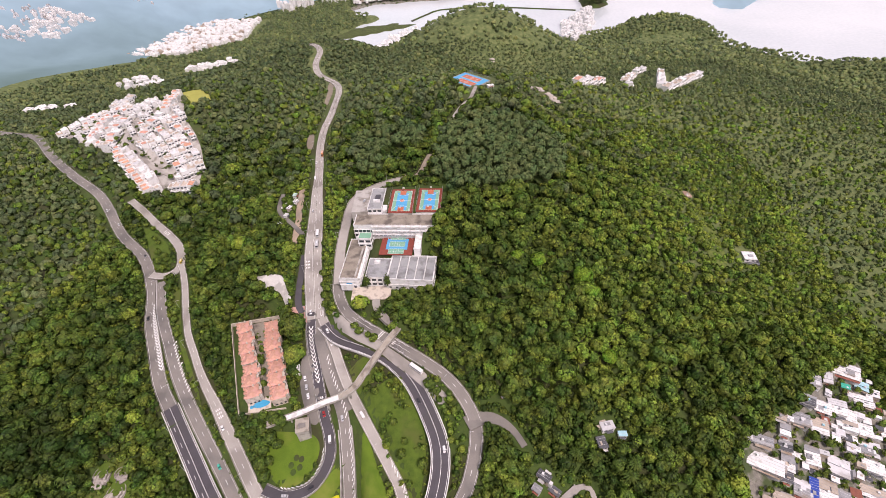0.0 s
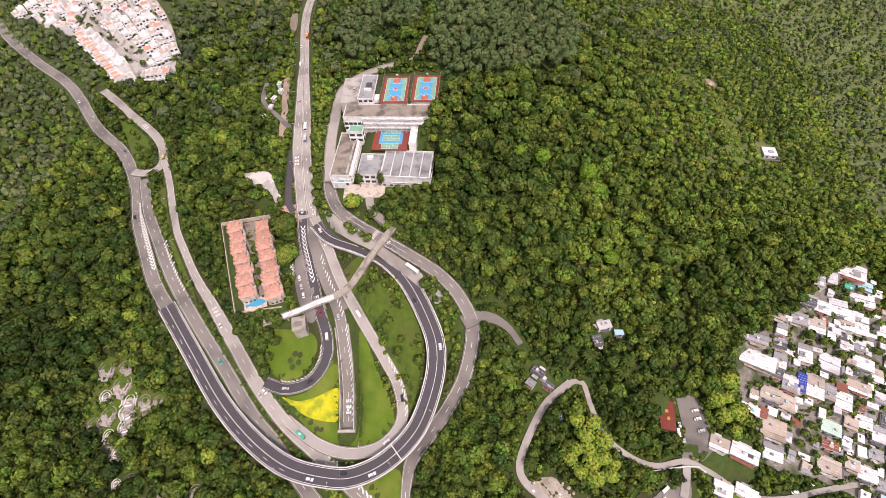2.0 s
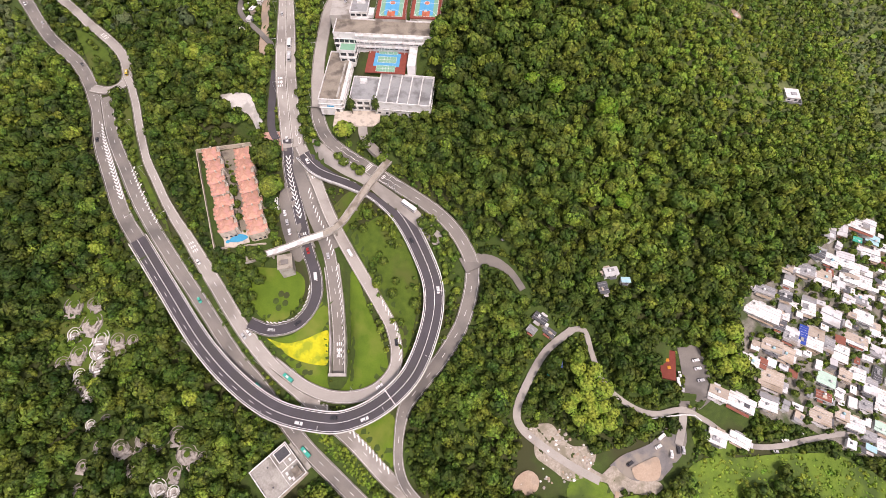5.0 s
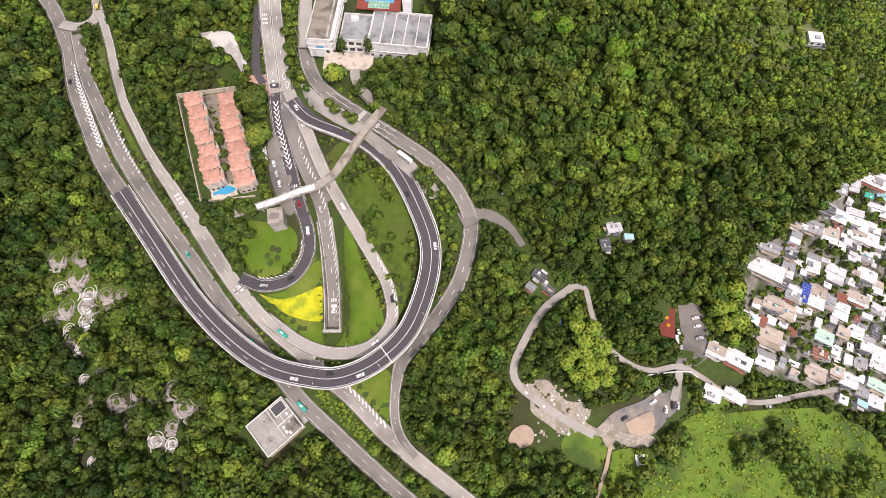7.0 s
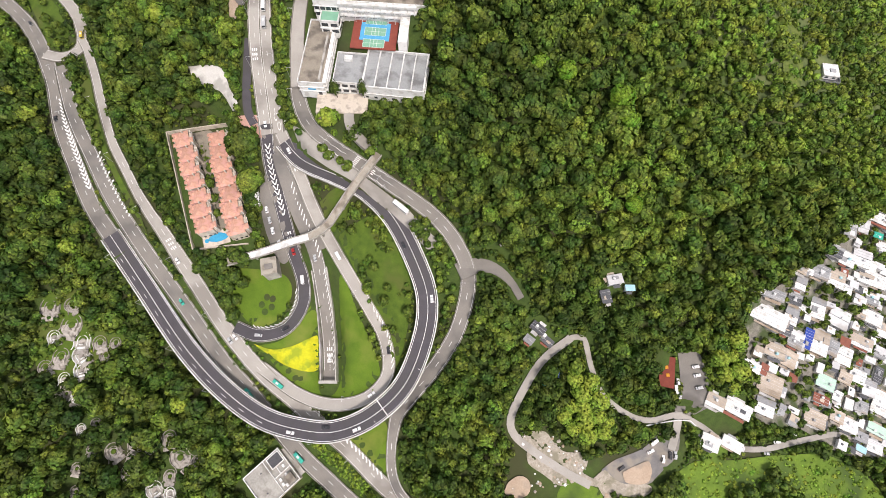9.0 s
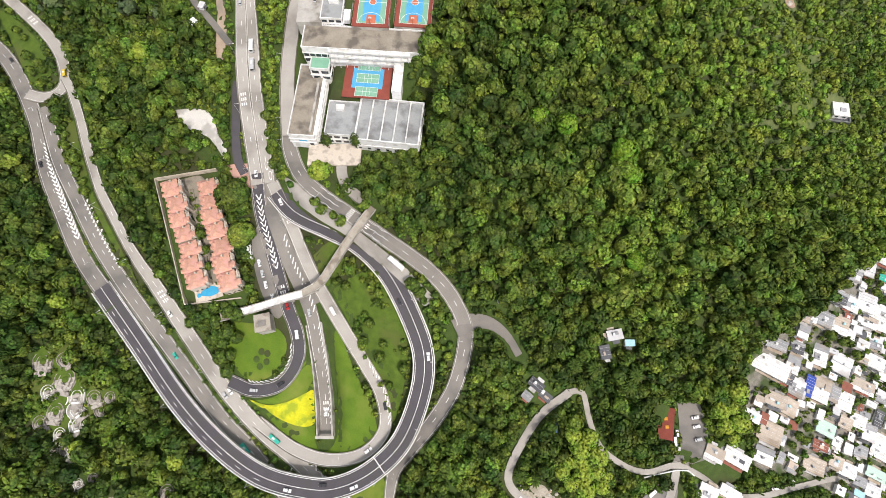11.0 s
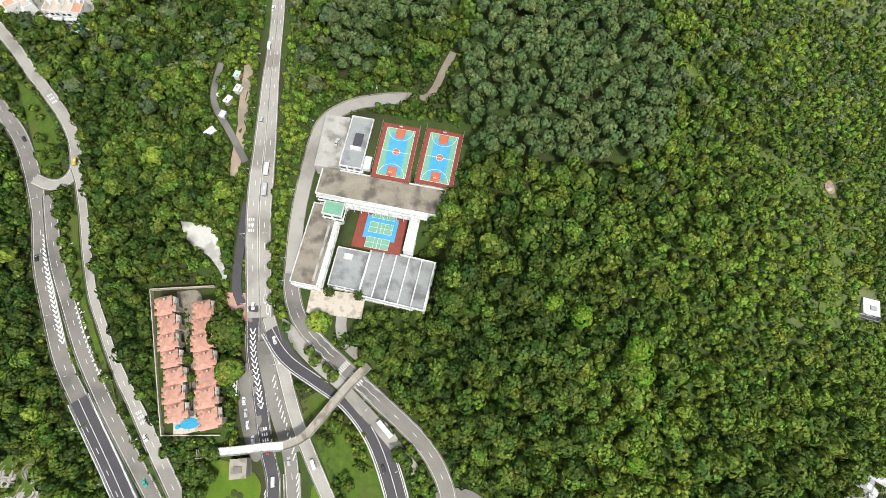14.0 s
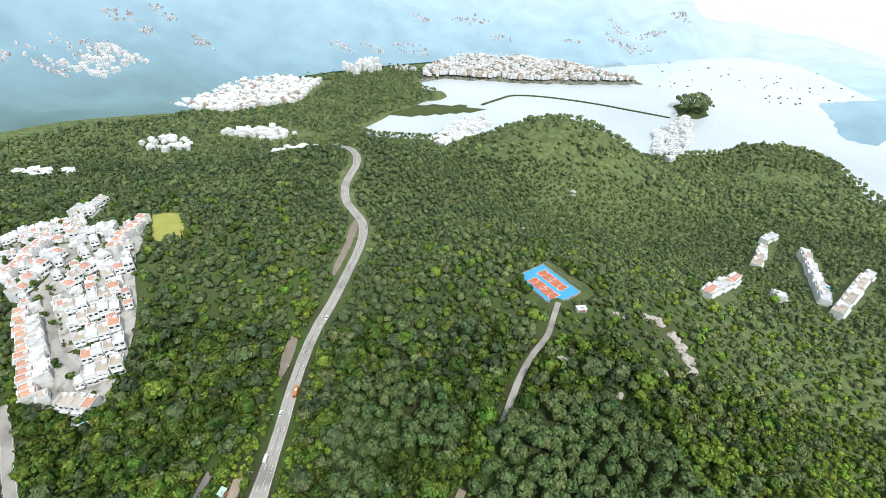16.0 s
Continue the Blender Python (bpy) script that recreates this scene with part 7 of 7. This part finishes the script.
# low scrub on the grassy spur
px, py = scatter((108, 288), (238, 456), 3.0, 41)
ok = np.any([inside(px, py, p) for p in RIDGE_PATHS], 0) & (rng.uniform(size=len(px)) < 0.75)
px, py = px[ok], py[ok]
woods("shrubs", px, py, rng.uniform(0.9, 2.4, len(px)), rng.normal(0.36, 0.16, len(px)), [crown(10, 560 + s, False) for s in range(4)], "low yellow-green scrub along the hill spur", low=0.2)
# grey-green plantation
px, py = scatter((-95, 340), (125, 480), 6.7, 11)
ok = clear_of(px, py, 2.0) & (inside(px, py, PLANTATION[0]) | inside(px, py, PLANTATION[1]))
px, py = px[ok], py[ok]
woods("plantation", px, py, rng.uniform(3.4, 4.7, len(px)), rng.normal(0.08, 0.1, len(px)), [crown(60, 200 + s, True, 1.05) for s in range(6)], "round grey-green plantation trees above the school", LEAF_GREY, smooth=True, low=1.7)
# shrubs along roads and lawns
px, py = scatter((-300, -20), (300, 420), 2.8, 12)
edge_d = np.full(len(px), 99.0)
for line, width in STRIPS:
    edge_d = np.minimum(edge_d, line_dist(px, py, line)[0] - width / 2)
for poly in OPEN_GROUND:
    edge_d = np.minimum(edge_d, np.maximum(poly_dist(px, py, poly), 0) + 1.2 * (poly_dist(px, py, poly) > 0.3) + 0.0)
ok = (edge_d > 1.1) & (edge_d < 6.5) & clear_of(px, py, 0.8) & (rng.uniform(size=len(px)) < 0.8)
px, py = px[ok], py[ok]
woods("shrubs", px, py, rng.uniform(0.8, 1.7, len(px)), rng.normal(0.14, 0.12, len(px)), [crown(9, 300 + s, False) for s in range(5)], "low green shrubs along the road verges")
px, py = scatter((100, -20), (300, 84), 5.2, 13)
ok = inside(px, py, MEADOW) & (np.array([noise.noise((a * 0.035, b * 0.035, 0)) for a, b in zip(px, py)]) > 0.06)
px, py = px[ok], py[ok]
woods("meadow_trees", px, py, rng.uniform(1.8, 4.6, len(px)), rng.normal(0.1, 0.12, len(px)), [crown(30, 330 + s) for s in range(5)], "clusters of green trees on the rough meadow")
px, py = scatter((100, -20), (300, 84), 2.6, 18)
ok = inside(px, py, MEADOW) & (rng.uniform(size=len(px)) < 0.6)
px, py = px[ok], py[ok]
woods("shrubs", px, py, rng.uniform(0.8, 2.3, len(px)), rng.normal(0.6, 0.16, len(px)), [crown(9, 340 + s, False) for s in range(5)], "low bright scrub on the rough meadow", low=-0.35)
px, py = scatter((-78, 60), (-26, 98), 1.9, 51)
ok = inside(px, py, HEDGE) & (line_dist(px, py, LINES["middle_road"])[0] > 5.2) & (line_dist(px, py, LINES["inner_road"])[0] > 5.2)
px, py = px[ok], py[ok]
woods("hedge", px, py, rng.uniform(0.9, 1.6, len(px)), rng.normal(0.52, 0.12, len(px)), [crown(10, 580 + s, False) for s in range(4)], "bright yellow-green hedge between the lower roads", low=0.2)
px, py = scatter((-54, 128), (-8, 212), 3.4, 14)
ok = inside(px, py, LAWNS[2]) & (np.array([noise.noise((a * 0.06, b * 0.06, 5.0)) for a, b in zip(px, py)]) > 0.1)
px, py = px[ok], py[ok]
woods("shrubs", px, py, rng.uniform(1.0, 2.9, len(px)), rng.normal(0.12, 0.12, len(px)), [crown(30, 350 + s, False) for s in range(4)], "bushes on the slope inside the loop")
px, py = scatter((-154, 204), (-114, 274), 3.2, 16)
ok = inside(px, py, [(-148, 266), (-140, 268), (-132, 250), (-122, 222), (-117, 208), (-121, 207), (-131, 232), (-141, 250)]) & (rng.uniform(size=len(px)) < 0.7)
px, py = px[ok], py[ok]
woods("shrubs", px, py, rng.uniform(0.8, 1.7, len(px)), rng.normal(0.16, 0.1, len(px)), [crown(12, 390 + s, False) for s in range(3)], "garden shrubs between the townhouse rows")
px, py = scatter((-230, 122), (-178, 176), 3.6, 19)
ok = np.all([np.hypot(px - a, py - b) > r + 0.9 for a, b, r, k in GRAVES], 0) & inside(px, py, [(-228, 171), (-212, 176), (-199, 160), (-180, 149), (-179, 137), (-198, 124), (-212, 122), (-228, 133), (-230, 150)]) & (rng.uniform(size=len(px)) < 0.8)
px, py = px[ok], py[ok]
woods("shrubs", px, py, rng.uniform(0.8, 2.8, len(px)), rng.normal(0.12, 0.14, len(px)), [crown(14, 430 + s, False) for s in range(4)], "bushes growing between the graves")
# between the village houses
px, py = scatter((186, 84), (322, 242), 4.6, 15)
ok = inside(px, py, VILLAGE) & np.all([np.hypot(px - a, py - b) > s * 0.5 + 0.4 for a, b, s in taken], 0) & (rng.uniform(size=len(px)) < 0.8)
px, py = px[ok], py[ok]
woods("garden_trees", px, py, rng.uniform(1.0, 2.8, len(px)), rng.normal(0.12, 0.12, len(px)), [crown(16, 370 + s, False) for s in range(4)], "green garden trees between village houses")
px, py = scatter((-500, 440), (-250, 690), 7.0, 17)
ok = inside(px, py, [(-498, 588), (-452, 650), (-436, 682), (-390, 612), (-336, 626), (-300, 562), (-258, 492), (-256, 450), (-308, 446), (-372, 508), (-420, 540)]) & (rng.uniform(size=len(px)) < 0.28)
px, py = px[ok], py[ok]
woods("garden_trees", px, py, rng.uniform(1.6, 3.4, len(px)), rng.normal(0.02, 0.1, len(px)), [crown(14, 410 + s, False) for s in range(4)], "dark garden trees between terrace houses")
px, py = scatter((-760, 60), (760, 980), 7.4, 2)
ok = ~((px > -330) & (px < 345) & (py < 520)) & clear_of(px, py, 3.5) & ~((px > 345) & (py < 90)) & ~((px < -430) & (py < 160)) & in_view(px, py)
px, py = px[ok], py[ok]
PROTO_MID = [crown(8, 40 + s, False) for s in range(7)]
gap = np.full(len(px), 99.0)
for line, width in STRIPS:
    gap = np.minimum(gap, line_dist(px, py, line)[0] - width / 2)
size, tint_ = np.minimum(np.clip(rng.lognormal(1.35, 0.28, len(px)) * (1 - 0.25 * ease(0, 60, px)), 2.2, 6.5), gap * 0.8 + 0.5), 0.75 * zone_tint(px, py) + 0.08
# some nearer trees keep plain leaf green, the rest carry painted haze
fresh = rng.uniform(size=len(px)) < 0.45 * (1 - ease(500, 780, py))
woods("forest", px[~fresh], py[~fresh], size[~fresh], tint_[~fresh], PROTO_MID, "distant green forest over the hills", LEAF_HAZE, low=0.4)
woods("forest", px[fresh], py[fresh], size[fresh], tint_[fresh], PROTO_MID, "distant forest trees left in full leaf green", low=0.4)
px, py = scatter((-1500, 700), (1100, 1860), 10.6, 3)
z = hill(px, py)
ok = ~((px > -760) & (px < 760) & (py < 980)) & (z > 4) & in_view(px, py) & ((py < 1560) | (px < -230))
for poly in TOWN_GROUND:
    ok &= ~inside(px, py, poly)
# the hilltops towards the bay are grass with scattered shrubs; the western woods end at the mountain foot
ok &= ~((px > -60) & (rng.uniform(size=len(px)) < 0.5 * ease(60, 110, z)))
ok &= np.hypot(px, py - 300) < range_foot(np.degrees(np.arctan2(px, py - 300))) + 30
px, py = px[ok], py[ok]
PROTO_FAR = [crown(3, 80 + s, False) for s in range(6)]
# far woods all wear the leaf colour with haze mixed in
woods("forest", px, py, np.clip(rng.lognormal(1.6, 0.25, len(px)), 3.0, 8.0), zone_tint(px, py) + 0.18, PROTO_FAR, "far green woods towards the bay", LEAF_HAZE, low=0.2)
px, py = scatter((440, 1630), (560, 1810), 11, 31)
ok = inside(px, py, ISLAND)
px, py = px[ok], py[ok]
island_woods = woods("forest", px, py, rng.uniform(6, 9, len(px)), zone_tint(px, py) + 0.1, PROTO_FAR, "dark woods on the small island", LEAF_HAZE)
island_woods.location.z = 34


# ---- single trees ----
def tree_proto(name, size, tall, tint, label, squash=0.85, clumps=70, mat=None):
    """Tapered trunk with limbs and a crown of many leaf clumps."""
    t = thing(name, pose(0, 0, -500), label, "tree", "single trees")
    bm = bmesh.new()
    def limb(p, q, r0, r1):
        d = Vector(q) - Vector(p)
        m = Matrix.Translation((Vector(p) + Vector(q)) / 2) @ d.to_track_quat("Z", "Y").to_matrix().to_4x4()
        bmesh.ops.create_cone(bm, cap_ends=True, segments=8, radius1=r0, radius2=r1, depth=d.length, matrix=m)
    limb((0, 0, -1.5), (0, 0, tall), size * 0.09, size * 0.05)
    for k in range(5):
        a = k * 1.2566
        limb((0, 0, tall * 0.7), (size * 0.55 * math.cos(a), size * 0.55 * math.sin(a), tall + size * 0.2), size * 0.045, size * 0.02)
    part("trunk", bm, M_BARK, t)
    v, f, tt = crown(clumps, int(size * 100), True, squash)
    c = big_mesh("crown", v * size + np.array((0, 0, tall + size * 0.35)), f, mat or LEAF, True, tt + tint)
    c.parent = t
    return t


P_DARK = tree_proto("broadleaf_tree", 4.2, 3.6, 0.02, "dark green broadleaf tree with dense crown")
P_MID = tree_proto("broadleaf_tree", 3.4, 3.0, 0.14, "mid-green broadleaf tree with rounded crown")
P_BRIGHT = tree_proto("broadleaf_tree", 6.4, 8.0, 0.3, "vivid light-green spreading tree in the forest", 0.7, 320, LEAF_BRIGHT)
P_LIME = tree_proto("broadleaf_tree", 5.6, 6.0, 0.62, "yellow-green spreading tree beside the lane", 0.75, 260)
P_BIG = tree_proto("banyan_tree", 8.0, 5.5, -0.02, "large dark spreading tree beside the townhouses", 0.66, 420)
P_GARDEN = tree_proto("broadleaf_tree", 7.8, 5.2, 0.28, "large mid-green spreading tree beside the townhouses", 0.66, 400)
P_OLIVE = tree_proto("roadside_tree", 3.2, 2.8, 0.2, "olive-green roadside tree with loose crown")


def conifer(x, y, z):
    t = thing("cypress", pose(x, y, z), "tall dark green cypress by the school front", "tree", "school cypresses")
    bm = bmesh.new()
    bmesh.ops.create_cone(bm, cap_ends=True, segments=8, radius1=0.35, radius2=0.15, depth=4, matrix=Matrix.Translation((0, 0, 1)))
    part("trunk", bm, M_BARK, t)
    v, f, tt = crown(110, 77, True, 2.6)
    v = v * 3.1
    v[:, :2] *= np.clip(1.25 - (v[:, 2:3] + 8.0) / 18.0, 0.35, 1.0) * 1.35
    c = big_mesh("crown", v + np.array((0, 0, 8.2)), f, LEAF, False, tt - 0.15)
    c.parent = t


conifer(-54.5, 276.5, 168)
conifer(-39, 276.5, 168)
for proto, spots in ((P_BIG, [(-109, 253)]), (P_GARDEN, [(-105.5, 233)]), (P_DARK, [(18, 577), (15, 583), (21, 570), (12, 576), (52, 611), (57, 606), (62, 602), (46, 615), (-113, 181), (-117, 175), (-118, 167), (-112, 168), (-108, 177), (-114, 160), (-103, 222), (-112, 191), (-120, 186), (-128, 184), (-136, 187), (-107, 190), (-122, 177), (-128, 172), (-118, 169), (-134, 180), (-8, 203), (-4, 199), (-200, 262), (-206, 272)]),
                     (P_MID, VILLAGE_TREES + [(91, 142), (96, 129), (102, 117), (87, 151), (99, 121), (110, 111), (93, 136), (118, 108), (58, 131), (51, 112), (-33, 268), (-38, 261), (-30, 259), (-17, 258), (-12, 252), (-8, 258), (-15, 246), (-20, 242), (0, 270), (-10, 261), (-33, 257), (-28, 253), (-36, 263), (-30, 265), (-25, 259), (-20, 250), (-24, 246), (-27, 269), (-21, 270), (-14, 271), (-8, 272), (-3, 276), (-22, 264), (-13, 265), (-5, 267), (2, 282), (3, 290), (2, 298), (-6, 306), (-5, 314), (-2, 322), (1, 330), (-45, 203), (-26, 166), (-24, 173), (-32, 184), (-13, 160), (-135, 246), (-129, 226), (-133, 236), (-126, 217), (-254, 351), (-258, 345), (-250, 346), (-262, 357), (-165, 196), (-158, 188), (-90, 280), (-92, 290), (-88, 272), (-93, 300), (-95, 315), (-97, 330)]),
                     (P_BRIGHT, [(57, 283), (71, 278), (101, 266), (110, 214), (105, 256)]),
                     (P_LIME, [(-58.5, 262), (80, 126), (84, 118), (79, 111), (90, 124), (87, 105), (80, 100), (93, 107), (94, 114), (75, 106), (86, 112), (100, 104), (97, 98), (88, 96), (178, 122), (172, 130), (180, 132), (175, 140), (168, 138), (178, 148), (-196, 118), (-140, 112)]),
                     (P_OLIVE, [(-226, 300), (-222, 306), (-224, 293), (-219, 288), (-214, 277), (-216, 283), (-209, 269), (-206, 263), (-189, 238), (-184, 230), (-178, 220), (-269, 372), (-275, 378), (-58, 243), (-52, 240), (-62, 247), (-47, 236), (-180, 208)])):
    for k, (x, y) in enumerate(spots):
        s = 0.8 + 0.4 * ((k * 37 % 11) / 11)
        s = {(-109, 253): 1.25, (-105.5, 233): 1.1, (-58.5, 262): 1.2}.get((x, y), s)
        q = np.array([float(x)]), np.array([float(y)])
        if min(float(line_dist(*q, ln)[0][0]) - wd / 2 for ln, wd in STRIPS) > 1.5:
            c = copy_thing(proto, pose(x, y, land(x, y), 0, 0, k * 71) @ Matrix.Scale(s, 4))
for proto in (P_DARK, P_MID, P_BRIGHT, P_LIME, P_BIG, P_GARDEN, P_OLIVE):
    for o in (*proto.children_recursive, proto):
        bpy.data.objects.remove(o)


def palm(x, y, s):
    t = thing("palm", pose(x, y, land(x, y)), "feathery green palm by the village lane", "palm", "palms")
    bm = bmesh.new()
    bmesh.ops.create_cone(bm, cap_ends=True, segments=8, radius1=0.3, radius2=0.18, depth=6 * s, matrix=Matrix.Translation((0, 0, 3 * s)))
    part("trunk", bm, M_BARK, t)
    for k in range(13):
        a = k * 0.483 * 2
        bm = bmesh.new()
        rows_ = []
        for j in range(6):
            q = j / 5
            r_, h_ = 3.8 * s * q, 6 * s + 1.6 * s * q - 2.6 * s * q * q + (k % 3) * 0.3
            w_ = 0.55 * s * math.sin(math.pi * min(0.97, q * 0.9 + 0.08))
            rows_.append([bm.verts.new((r_ * math.cos(a) - e_ * w_ * math.sin(a), r_ * math.sin(a) + e_ * w_ * math.cos(a), h_ - abs(e_) * 0.35 * s)) for e_ in (-1, 0, 1)])
        for j in range(5):
            for e_ in (0, 1):
                bm.faces.new((rows_[j][e_], rows_[j][e_ + 1], rows_[j + 1][e_ + 1], rows_[j + 1][e_]))
        part("frond", bm, LEAF, t)


for x, y, s in ((80, 162, 1.3), (91, 160, 1.4), (111, 151, 1.5), (115, 157, 1.4), (87, 155, 1.2), (119, 149, 1.2), (52, 104, 1.2), (60, 101, 1.1)):
    palm(x, y, s)
